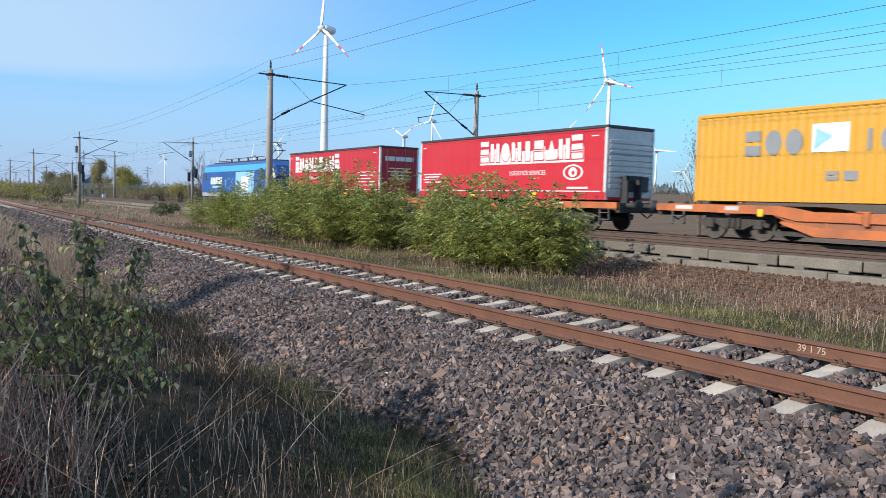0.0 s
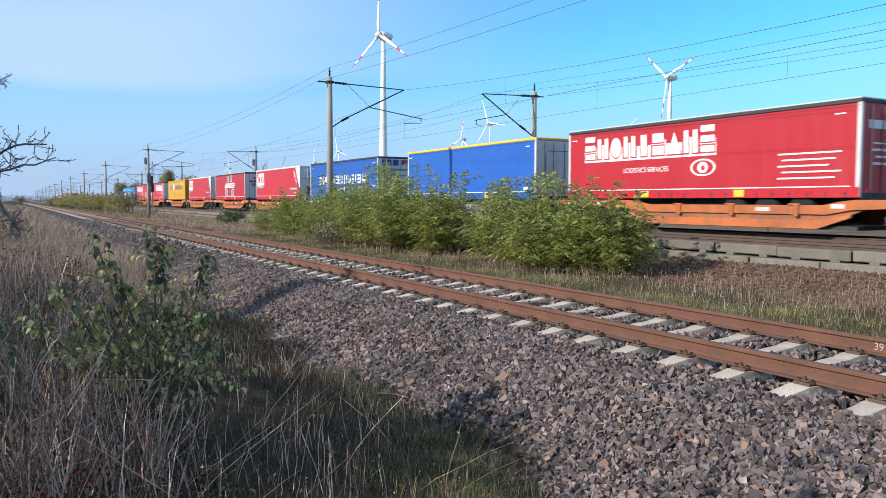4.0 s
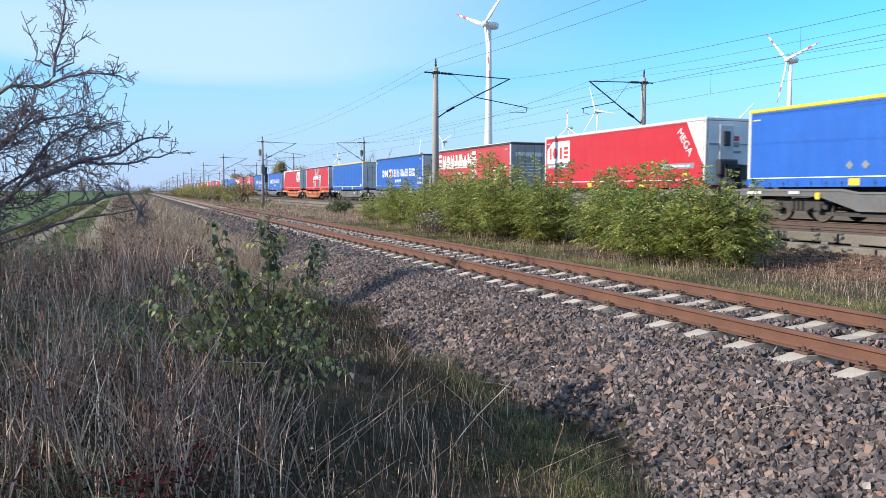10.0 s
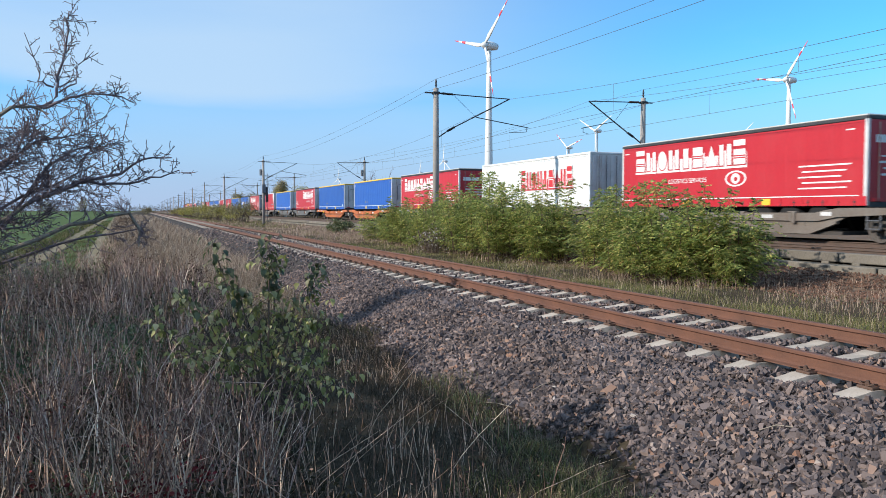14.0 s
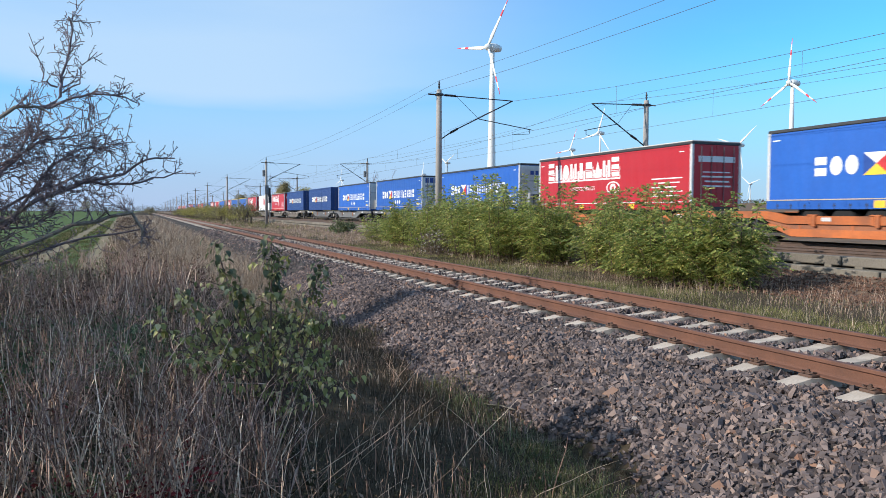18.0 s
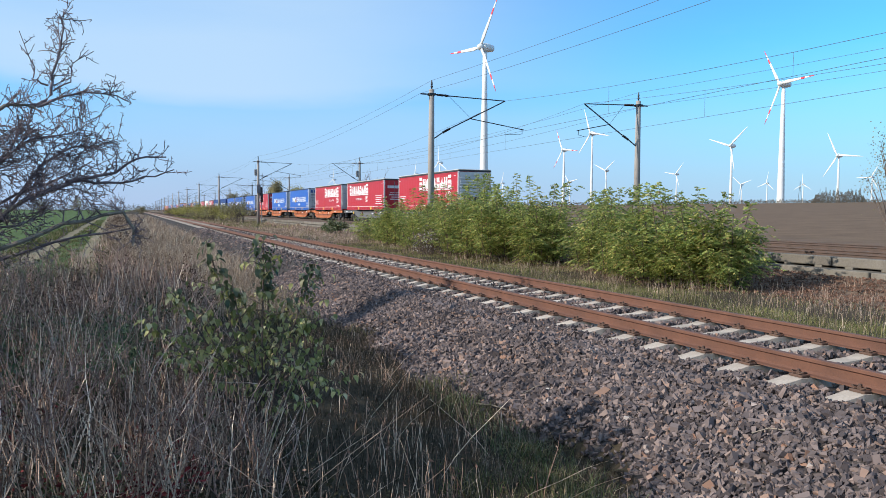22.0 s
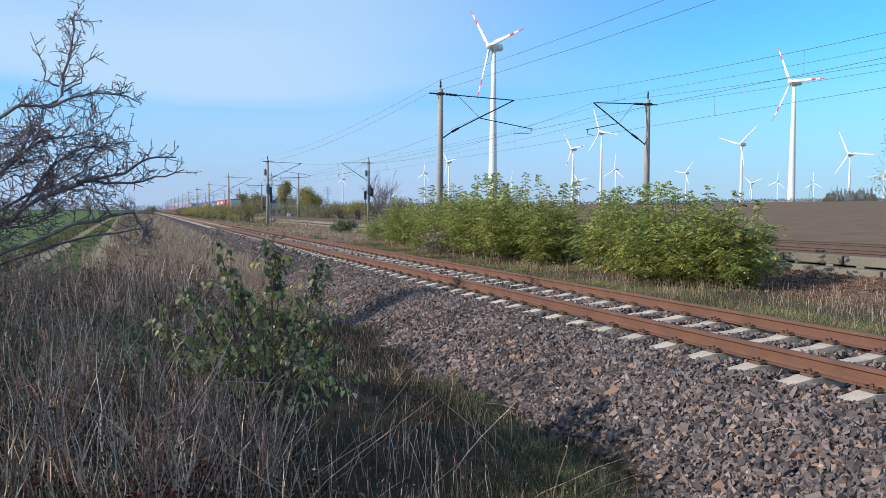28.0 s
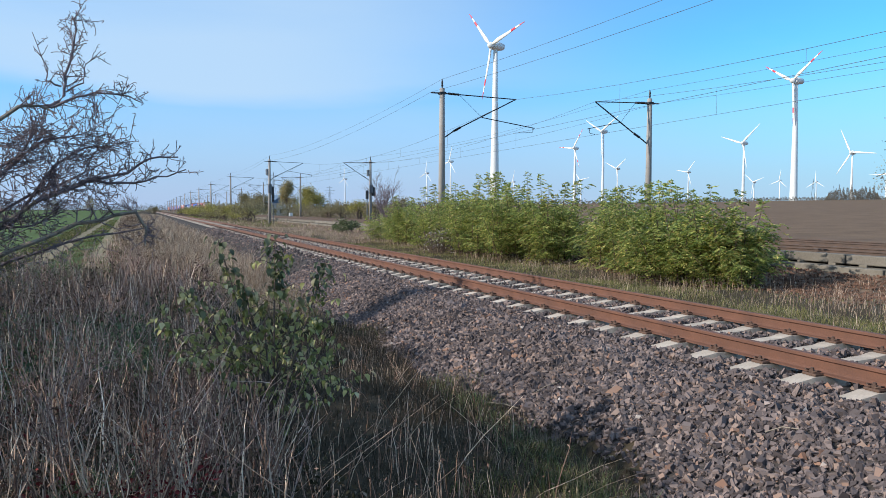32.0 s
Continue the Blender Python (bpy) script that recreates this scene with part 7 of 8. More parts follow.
def build_dead_weeds():
    """Tangled dead weeds: thin branching stems."""
    rnd = random.Random(23)
    s = Shape()
    for i in range(560):
        if i < 150:
            x, y = rnd.uniform(-8.4, -5.3), rnd.uniform(-0.2, 3.5)
        elif i < 420:
            y = rnd.uniform(4.5, 13)
            x = rnd.uniform(-7.4 - y * 0.12, -4.8 - y * 0.03)
        else:
            y = rnd.uniform(10, 24)
            x = rnd.uniform(-7.0 - y * 0.15, -5.3 - y * 0.05)
        p = Vector((x, y, float(gz(x, y)) - 0.02))
        grow(s, p, Vector((rnd.gauss(0, 0.2), rnd.gauss(0, 0.2), 1)).normalized(), rnd.uniform(0.35, 0.75), 0.0052 + 0.0003 * y, 1, rnd, 0.16, 8, 0.003, 0.8)
    me = s.mesh("dead_weeds", M["deadweed"])
    tagged(new("dead_weeds", me), "tangled brown dead weeds in the verge", "weeds", kind="stuff")


# loose pale sticks on the gravel
for nm, pts, r in (("fallen_stalk", [(-2.93, 2.68, -0.70), (-2.83, 2.5, -0.685), (-2.80, 2.26, -0.67)], 0.007), ("fallen_stalk", [(-2.03, -0.12, -0.34), (-1.95, -0.2, -0.29), (-1.91, -0.31, -0.28)], 0.005),
                   ("fallen_stalk", [(-2.57, 2.38, -0.57), (-2.45, 2.35, -0.5), (-2.33, 2.31, -0.46)], 0.004)):
    tagged(new(nm, Shape().tube(pts, r, 5).mesh(nm, M["bark"])), "thin pale dry stalk lying on the gravel", "stick")

# ---------------------------------------------------------------- shrubs and trees
def sprays(centres, dirs, length, leaflet, pairs=4):
    """Feathered leaves: pairs of leaflets along a drooping stalk and one at its end."""
    n = len(centres)
    d = dirs / np.linalg.norm(dirs, axis=1)[:, None]
    s = np.cross(d, np.array([0, 0, 1.0])) + rng.normal(0, 0.15, (n, 3))
    s /= np.linalg.norm(s, axis=1)[:, None]
    nn = np.cross(s, d)
    V, F = [], []
    k = 0
    quad = np.array([(0, 1, 2), (0, 2, 3)])
    for i in range(pairs):
        u = (i + 0.8) / (pairs + 0.4)
        c = centres + d * (length * u)[:, None] - np.c_[np.zeros(n), np.zeros(n), length * 0.6 * u * u]
        for sg in (-1, 1):
            out = s * sg * 0.8 + d * 0.45 + nn * rng.uniform(-0.4, 0.2, (n, 1)) - np.array([0, 0, 0.35])
            L = leaflet[:, None]
            wv = d * L * 0.26
            V.append(np.stack([c, c + out * L * 0.5 + wv, c + out * L, c + out * L * 0.5 - wv], 1))
    u = 1.0
    c = centres + d * (length * u)[:, None] - np.c_[np.zeros(n), np.zeros(n), length * 0.6]
    V.append(np.stack([c, c + d * leaflet[:, None] * 0.5 + s * leaflet[:, None] * 0.26, c + d * leaflet[:, None], c + d * leaflet[:, None] * 0.5 - s * leaflet[:, None] * 0.26], 1))
    m = len(V)
    v = np.stack(V, 1).reshape(-1, 3)
    f = quad[None] + (np.arange(n * m) * 4)[:, None, None]
    return v, f.reshape(-1, 3)


def build_robinia(cx, cy, w, h, seed, shoots=3):
    """Many-stemmed robinia scrub: upright stems with side branches, feathered leaves all along them, a few shoots above the rest."""
    r = random.Random(seed)
    z0 = float(gz(cx, cy))
    t = thing("robinia_bush", "leafy green robinia scrub with yellowing leaves growing between the tracks", "bush", pose(cx, cy, z0), "robinia scrub")
    cs, ds, ls = [], [], []
    stems = int(10 + 8 * w)

    def leaf(p, a, rise, length):
        cs.append(p)
        ds.append((math.cos(a), math.sin(a), rise))
        ls.append(length)

    for i in range(stems + shoots):
        a, rad = r.uniform(0, 6.283), math.sqrt(r.random()) * w
        bx, by = math.cos(a) * rad * 0.85, math.sin(a) * rad * 0.85
        shoot = i >= stems
        hh = h * (r.uniform(0.98, 1.16) if shoot else r.uniform(0.5, 1.0) * (1 - 0.2 * (rad / w) ** 3))
        tx, ty = math.cos(a) * rad * 1.25 + r.gauss(0, 0.22), math.sin(a) * rad * 1.25 + r.gauss(0, 0.22)
        pts = [Vector(p) for p in ((bx, by, -0.1), (bx + (tx - bx) * 0.3, by + (ty - by) * 0.3, hh * 0.4), (bx + (tx - bx) * 0.7, by + (ty - by) * 0.7, hh * 0.75), (tx, ty, hh))]
        part("stem", Shape().tube(pts, [0.016, 0.012, 0.008, 0.003], 5).mesh("stem", M["robstem"]), t)

        def on(u):
            j = min(int(u * 3), 2)
            return pts[j].lerp(pts[j + 1], u * 3 - j)
        turn = r.uniform(0, 6.283)
        u = 0.14
        while u < 1.0:
            turn += 2.4 + r.gauss(0, 0.3)
            leaf(on(u), turn, r.uniform(0.0, 0.7) if u < 0.93 else r.uniform(0.5, 1.3), r.uniform(0.17, 0.30) * (1.1 - 0.45 * u))
            u += (0.08 if u < 0.8 else 0.05) / hh
        for k in range(r.randint(6, 8) if not shoot else 1):
            u = r.uniform(0.10, 0.86)
            p, a2, ln = on(u), r.uniform(0, 6.283), r.uniform(0.35, 0.78) * (1.15 - 0.5 * u)
            q = p + Vector((math.cos(a2) * ln, math.sin(a2) * ln, ln * r.uniform(0.2, 0.75)))
            for m in range(int(ln / 0.08)):
                v = (m + 0.8) / (ln / 0.08)
                leaf(p.lerp(q, v), a2 + (1.1 if m % 2 else -1.1) + r.gauss(0, 0.3), r.uniform(-0.1, 0.6), r.uniform(0.16, 0.28))
            leaf(q, a2, 0.2, 0.26)
    n = len(cs)
    c = np.array([tuple(p) for p in cs])
    v, f = sprays(c, np.array(ds), np.array(ls), uni(0.075, 0.115, n), 4)
    part("foliage", fast_mesh("foliage", v, f, M["robinia"]), t, "feathered green leaves", kind="stuff")
    return t


rb = random.Random(5)
# two thickets with a gap between them
for i, (cx, cy, w, h) in enumerate(((6.85, 10.5, 0.5, 2.0), (7.1, 11.2, 0.7, 2.1), (6.6, 12.2, 0.9, 2.2), (7.5, 13.0, 0.9, 2.35), (6.7, 14.1, 0.95, 2.35), (7.5, 15.2, 0.95, 2.4), (7.4, 16.5, 0.8, 2.3),
                                    (8.2, 17.8, 0.75, 2.25), (6.85, 19.6, 0.85, 2.51), (7.35, 20.6, 1, 2.78), (6.35, 21.4, 1.05, 2.78), (7.15, 22.9, 1.1, 2.94), (6.15, 24, 1.1, 2.84), (7.25, 25.4, 1.1, 2.89), (6.35, 26.8, 1.1, 2.73),
                                    (7.35, 28.2, 1.1, 2.68), (6.45, 29.9, 1.1, 2.57), (7.35, 31.8, 1.15, 2.51), (6.65, 34, 1.2, 2.35), (7.35, 36.4, 1.25, 2.14), (7.05, 39.4, 1.2, 1.82))):
    build_robinia(cx, cy, w, h, 40 + i, 3 if h > 2.0 else 1)


def build_seed_weed():
    """Dead dark weed with white seed heads among the scrub."""
    t = thing("seeding_weed", "dark withered weed with white fluffy seed heads", "weed", pose(5.5, 26.5, float(gz(5.5, 26.5))))
    s, pts = Shape(), []
    for i in range(46):
        a, rad, hh = random.uniform(0, 6.283), random.uniform(0, 0.9), random.uniform(0.6, 1.35)
        x, y = math.cos(a) * rad, math.sin(a) * rad
        s.tube([(x * 0.6, y * 0.6, 0), (x, y, hh)], [0.008, 0.004], 4)
        pts += [(x + random.gauss(0, 0.12), y + random.gauss(0, 0.12), hh - random.random() * 0.5) for _ in range(4)]
    part("stalk_tangle", s.mesh("stalk_tangle", M["twig"]), t, kind="stuff")
    c = np.array(pts)
    v, f = stones(c, uni(0.02, 0.035, len(c)), OCT_V, OCT_F)
    part("seed_fluff", fast_mesh("seed_heads", v, f, M["fluff"]), t, "white seed heads", kind="stuff")
    c = np.array([(random.gauss(0, 0.5), random.gauss(0, 0.5), random.uniform(0.1, 1.0)) for _ in range(900)])
    v, f = leaf_quads(c, uni(0.05, 0.1, len(c)), 0.6)
    part("withered_leaves", fast_mesh("withered_leaves", v, f, M["twig"]), t, kind="stuff")


build_seed_weed()


def build_sapling():
    """Young broad-leaved tree: two tall shoots over a dense leafy lower part, large leaves hanging from short stalks."""
    x0, y0 = -5.22, 1.55
    z0 = float(gz(x0, y0))
    t = thing("sapling", "young broad-leaved sapling with drooping dark green leaves in tall grass", "sapling", pose(x0, y0, z0))
    rnd = random.Random(77)
    big, small = [], []
    # tips of the shoots: place, height, bare share at the foot
    for x, y, z, bare in ((0.04, 0.1, 1.60, 0.3), (-0.38, 0.2, 1.57, 0.4), (0.42, 0.0, 1.40, 0.45), (-0.22, -0.1, 1.25, 0.25), (-0.5, 0.0, 1.1, 0.3), (0.2, -0.2, 1.15, 0.25), (-0.1, -0.3, 1.0, 0.25),
                          (0.42, 0.15, 1.0, 0.35), (-0.82, 0.1, 1.0, 0.6), (0.58, -0.25, 0.56, 0.4), (0.12, 0.25, 1.42, 0.3), (0.3, -0.3, 0.7, 0.25), (-0.62, 0.25, 1.18, 0.45), (0.52, 0.05, 0.78, 0.4), (-0.6, -0.2, 0.8, 0.5)):
        pts = [Vector((x * 0.06, 0, 0)), Vector((x * 0.35, y * 0.3, z * 0.42)), Vector((x * 0.75, y * 0.7, z * 0.78)), Vector((x, y, z))]
        part("shoot", Shape().tube(pts, [0.013, 0.010, 0.006, 0.003], 6).mesh("shoot", M["twig"]), t, "brown woody shoot")

        def on(u):
            j = min(int(u * 3), 2)
            return pts[j].lerp(pts[j + 1], u * 3 - j)
        u = bare
        while u < 1:
            p = on(u) + Vector((rnd.gauss(0, 0.035), rnd.gauss(0, 0.035), rnd.gauss(0, 0.01)))
            (big if z * u > 1.0 else small).append(p)
            u += (0.011 if z * u > 1.0 else 0.022) / z
        s = Shape()
        for k in range(8):
            u = rnd.uniform(bare * 0.9, 0.8 if z > 1.3 else 0.95)
            p = on(u)
            ln = rnd.uniform(0.12, 0.36) * (1.2 - 0.5 * u)
            a = rnd.uniform(0, 6.283)
            q = p + Vector((math.cos(a) * ln, math.sin(a) * ln, rnd.uniform(-0.02, 0.14)))
            s.tube([p, p.lerp(q, 0.6) + Vector((0, 0, 0.02)), q], [0.0035, 0.0026, 0.0012], 4)
            small += [p.lerp(q, (m + 1) / 6) + Vector((rnd.gauss(0, 0.012), rnd.gauss(0, 0.012), 0)) for m in range(6)]
        part("twig_tangle", s.mesh("twig_tangle", M["twig"]), t, kind="stuff")
    # the large upper leaves take the darker colour that imitates backlit shade
    for nm, c, size, mt, label in (("large_leaves", big, (0.05, 0.08), "saplingshade", "large hanging leaves, darkened as if seen against the light"), ("leaves", small, (0.04, 0.07), "sapling", "drooping pointed leaves")):
        c = np.array([tuple(p) for p in c])
        v, f = hanging_leaves(c, uni(*size, len(c)))
        part(nm, fast_mesh(nm, v, f, M[mt], smooth=True), t, label, kind="stuff")


build_sapling()


def grow(s, p, d, length, radius, depth, rnd, wander=0.3, children=5, low=0.004, spread=0.9):
    """A crooked branch with side twigs."""
    n = 5
    pts, rad = [p], [radius]
    for i in range(n):
        d = (d + Vector((rnd.gauss(0, wander), rnd.gauss(0, wander), rnd.gauss(0, wander) + 0.03))).normalized()
        pts.append(pts[-1] + d * length / n)
        rad.append(max(low * 0.5, radius * (1 - 0.75 * (i + 1) / n)))
    s.tube(pts, rad, 5 if radius > 0.012 else 4 if radius > 0.006 else 3)
    if depth:
        for i in range(children):
            u = rnd.uniform(0.2, 1.0)
            j = min(int(u * n), n - 1)
            q = pts[j].lerp(pts[j + 1], u * n - j)
            dd = (pts[j + 1] - pts[j]).normalized()
            side = Vector((rnd.gauss(0, 1), rnd.gauss(0, 1), rnd.gauss(0, 0.8)))
            grow(s, q, (dd + side * spread * 0.6).normalized(), length * rnd.uniform(0.35, 0.6), max(low, radius * rnd.uniform(0.35, 0.5)), depth - 1, rnd, wander, children, low, spread)


def thorny(s, p, d, length, radius, depth, rnd):
    """A zigzag twig with knobby spurs; side twigs leave at wide angles."""
    n = 3 + (length > 0.12) + (length > 0.25)
    pts, rad = [p], [radius]
    side = d.cross(Vector((rnd.gauss(0, 1), rnd.gauss(0, 1), rnd.gauss(0, 1)))).normalized()
    for i in range(n):
        d = (d + side * (0.22 if i % 2 else -0.22) + Vector((rnd.gauss(0, 0.12), rnd.gauss(0, 0.12), rnd.gauss(0, 0.12)))).normalized()
        pts.append(pts[-1] + d * length / n)
        rad.append(max(0.0052, radius * (1 - 0.6 * (i + 1) / n)))
    s.tube(pts, rad, 5 if radius > 0.008 else 4)
    for i in range(1, n + 1):
        if rnd.random() < 0.7:
            e = pts[i] + (d * 0.3 + Vector((rnd.gauss(0, 1), rnd.gauss(0, 1), rnd.gauss(0, 1)))).normalized() * rnd.uniform(0.02, 0.06)
            s.tube([pts[i], e], [rad[i] * 0.95, 0.0035], 4)
        if depth and rnd.random() < 0.62:
            dd = (pts[i] - pts[i - 1]).normalized()
            w = Vector((rnd.gauss(0, 1), rnd.gauss(0, 1), rnd.gauss(0.15, 0.9)))
            thorny(s, pts[i], (dd * 0.7 + w.normalized()).normalized(), length * rnd.uniform(0.45, 0.8), max(0.006, rad[i] * 0.8), depth - 1, rnd)


def build_bare_shrub():
    """Limbs as seen along the lane: place across, height; the shrub leans out over the verge."""
    K, EYE_Z = 1.42, 1.211      # size of the whole shrub; the height that keeps its place
    limbs = {  # thickness, twigs, their length, their depth, way
        "hook": (0.026, 7, 0.22, 1, [(-1.7, 1.0), (-0.9, 2.0), (-0.53, 2.29), (-0.34, 2.32), (-0.18, 2.24)]),
        "crown": (0.017, 19, 0.17, 1, [(-0.3, 2.28), (-0.09, 2.47), (-0.1, 2.66), (-0.01, 2.91), (0.03, 3.2), (-0.01, 3.33)]),
        "left_twig": (0.010, 7, 0.12, 0, [(-0.13, 2.56), (-0.27, 2.6), (-0.26, 2.73), (-0.4, 3.13)]),
        "right_twig": (0.015, 16, 0.16, 1, [(-0.22, 2.31), (-0.05, 2.41), (0.21, 2.49), (0.49, 2.5), (0.68, 2.42)]),
        "spread": (0.009, 7, 0.14, 0, [(-0.08, 2.5), (0.09, 2.61), (0.13, 2.82), (0.28, 2.98)]),
        "reach": (0.020, 12, 0.16, 1, [(-0.4, 1.3), (0.15, 1.53), (0.52, 1.62), (0.76, 1.8), (1.06, 1.81)]),
        "reach_two": (0.016, 12, 0.15, 1, [(0.1, 1.52), (0.44, 1.49), (0.83, 1.57), (1.14, 1.67)]),
        "stub": (0.009, 3, 0.06, 0, [(0.54, 1.63), (0.55, 1.81), (0.52, 1.96)]),
        "pale": (0.030, 12, 0.24, 2, [(-1.6, 0.4), (-0.86, 0.96), (-0.35, 1.31), (0.05, 1.47)]),
        "low": (0.027, 14, 0.2, 1, [(-1.7, 0.2), (-0.87, 0.67), (0.0, 1.05), (0.59, 1.19), (0.7, 1.0), (0.69, 0.81)]),
        "dark": (0.022, 10, 0.16, 1, [(-1.6, 0.2), (-0.87, 0.56), (-0.08, 0.87), (0.69, 1.0)]),
        "fan": (0.020, 19, 0.32, 2, [(-1.5, 0.5), (-0.6, 1.09), (-0.2, 1.68), (0.1, 1.9), (0.41, 1.93)]),
        "fan_up": (0.022, 19, 0.34, 2, [(-1.6, 0.6), (-0.85, 1.45), (-0.5, 1.79), (-0.37, 2.2)]),
        "fan_out": (0.017, 15, 0.3, 2, [(-1.4, 0.8), (-0.45, 1.35), (0.0, 1.56), (0.3, 1.75)]),
        "fan_back": (0.018, 16, 0.32, 2, [(-1.6, 0.9), (-0.8, 1.6), (-0.3, 1.95), (0.1, 2.05)]),
        "fan_low": (0.016, 12, 0.3, 2, [(-1.5, 0.3), (-0.8, 1.0), (-0.4, 1.05), (-0.1, 1.2)]),
    }
    x0, y0 = -7.13, 9.0
    t = thing("bare_shrub", "leafless grey-brown thorny shrub with crooked branches beside the verge", "shrub", pose(x0, y0, 0, 0, 0, 4.4))
    rnd = random.Random(11)
    foot = float(gz(x0 - 2.4, y0)) - 0.1
    trunk = Shape()
    for i in range(4):
        trunk.tube([(-2.5 + 0.1 * i, -0.1 + 0.12 * i, foot), (-2.55 + 0.06 * i, 0.1 * i, -0.2), (-2.3, 0.04 * i, 0.4)], [0.08, 0.065, 0.048], 7)
    part("trunk", trunk.mesh("trunk", M["bark"]), t, "crooked grey stems")
    for nm, (thick, count, length, depth, pts) in limbs.items():
        away = rnd.uniform(-0.25, 0.25)
        way = [Vector((x * K, away * (0.4 + 0.6 * j / len(pts)) + rnd.gauss(0, 0.05), EYE_Z + (z - EYE_Z) * K)) for j, (x, z) in enumerate(pts)]
        thick, length = thick * K, length * K
        fine = []
        for j in range(len(way) - 1):
            for u in (0, 0.33, 0.66):
                fine.append(way[j].lerp(way[j + 1], u) + Vector((rnd.gauss(0, 0.011), rnd.gauss(0, 0.02), rnd.gauss(0, 0.011))))
        fine.append(way[-1])
        m = len(fine)
        part("limb", Shape().tube(fine, [thick * 1.15 * (1 - 0.68 * j / (m - 1)) for j in range(m)], 7).mesh("limb", M["bark" if nm in ("hook", "pale", "low") else "shrubtwig"]), t,
             "crooked pale grey limb" if nm in ("hook", "pale", "low") else "crooked limb")
        tw = Shape()
        for k in range(int(count * 1.3)):
            u = rnd.uniform(0.28, 1.0)
            j = min(int(u * (m - 1)), m - 2)
            d = (fine[j + 1] - fine[j]).normalized() * 0.5 + Vector((rnd.gauss(0.12, 0.55), rnd.gauss(0, 0.5), rnd.gauss(0.2, 0.6)))
            thorny(tw, fine[j], d.normalized(), length * rnd.uniform(0.8, 1.45), max(0.0075, thick * 0.4 * (1 - 0.4 * u)), depth, rnd)
        part("twig_tangle", tw.mesh("twig_tangle", M["shrubtwig"]), t, "crooked dark twigs with short spurs", kind="stuff")
    c = np.concatenate([np.c_[rng.normal(-1.1, 0.45, 500), rng.normal(0, 0.35, 500), rng.uniform(-0.1, 1.1, 500)],
                        np.c_[rng.normal(-1.7, 0.5, 2600), rng.normal(0.1, 0.45, 2600), -0.5 + 1.1 * rng.random(2600) ** 1.3]])
    v, f = leaf_quads(c, uni(0.025, 0.055, len(c)), 0.5)
    part("withered_leaves", fast_mesh("withered_leaves", v, f, M["olive"]), t, "few olive-brown leaves left low down", kind="stuff")


build_bare_shrub()
build_dead_weeds()


def build_tree(name, label, x, y, height, width, n, material, seed, leaf=(0.25, 0.5), bare=0.0, low=0.12):
    """Tapered trunk with limbs and a crown of many small leaf clumps."""
    rnd = random.Random(seed)
    z0 = float(gz(x, y)) - 0.1
    t = thing(name, label, "tree" if height > 3.5 else "bush", pose(x, y, z0), "distant trees" if height > 3.5 else "distant bushes")
    s, ends = Shape(), []
    if bare:
        for k in range(9):
            a = rnd.uniform(0, 6.283)
            tilt = rnd.uniform(0.1, 0.6) * width / height * 2
            grow(s, Vector((0.12 * math.cos(a), 0.12 * math.sin(a), 0)), Vector((math.cos(a) * tilt, math.sin(a) * tilt, 1)).normalized(), height * rnd.uniform(0.62, 0.85), height * 0.011, 2, rnd, 0.10, 8, height * 0.0022, 0.75)
    for k in range(0 if bare else 1 if height > 5 else 5):
        s.tube([(0.2 * k, 0, 0), (0.2 * k + rnd.gauss(0, 0.1), rnd.gauss(0, 0.1), height * 0.35), (rnd.gauss(0, width * 0.2), rnd.gauss(0, width * 0.2), height * 0.85)], [height * 0.022, height * 0.016, height * 0.003], 6)
    for k in range(0 if bare else 16):
        a, h0 = rnd.uniform(0, 6.283), rnd.uniform(low, 0.6) * height
        h1 = min(height * 0.98, h0 + rnd.uniform(0.2, 0.5) * height)
        rad = width * rnd.uniform(0.4, 0.95) * math.sin(math.pi * min(0.95, max(0.25, h1 / height))) ** 0.5
        e = (math.cos(a) * rad, math.sin(a) * rad, h1)
        s.tube([(0, 0, h0 * 0.7), (e[0] * 0.55, e[1] * 0.55, (h0 + h1) / 2), e], [height * 0.008, height * 0.005, height * 0.0015], 4)
        ends.append(e)
    part("trunk", s.mesh("trunk", M["shrubtwig" if bare else "twig"]), t, "trunk and limbs")
    if n:
        c = []
        for i in range(n):
            e = ends[rnd.randrange(len(ends))]
            k = rnd.uniform(0.55, 1.1)
            c.append((e[0] * k + rnd.gauss(0, width * 0.17), e[1] * k + rnd.gauss(0, width * 0.17), max(0.15, e[2] * rnd.uniform(0.8, 1.05) + rnd.gauss(0, height * 0.07))))
        c = np.array(c)
        v, f = leaf_quads(c, uni(*leaf, n), 0.2, 1.3)
        part("crown", fast_mesh("crown", v, f, material), t, "clumped leaves", kind="stuff")
    return t


def bearing(az, dist):
    return EYE[0] + dist * math.sin(radians(az)), EYE[1] + dist * math.cos(radians(az))


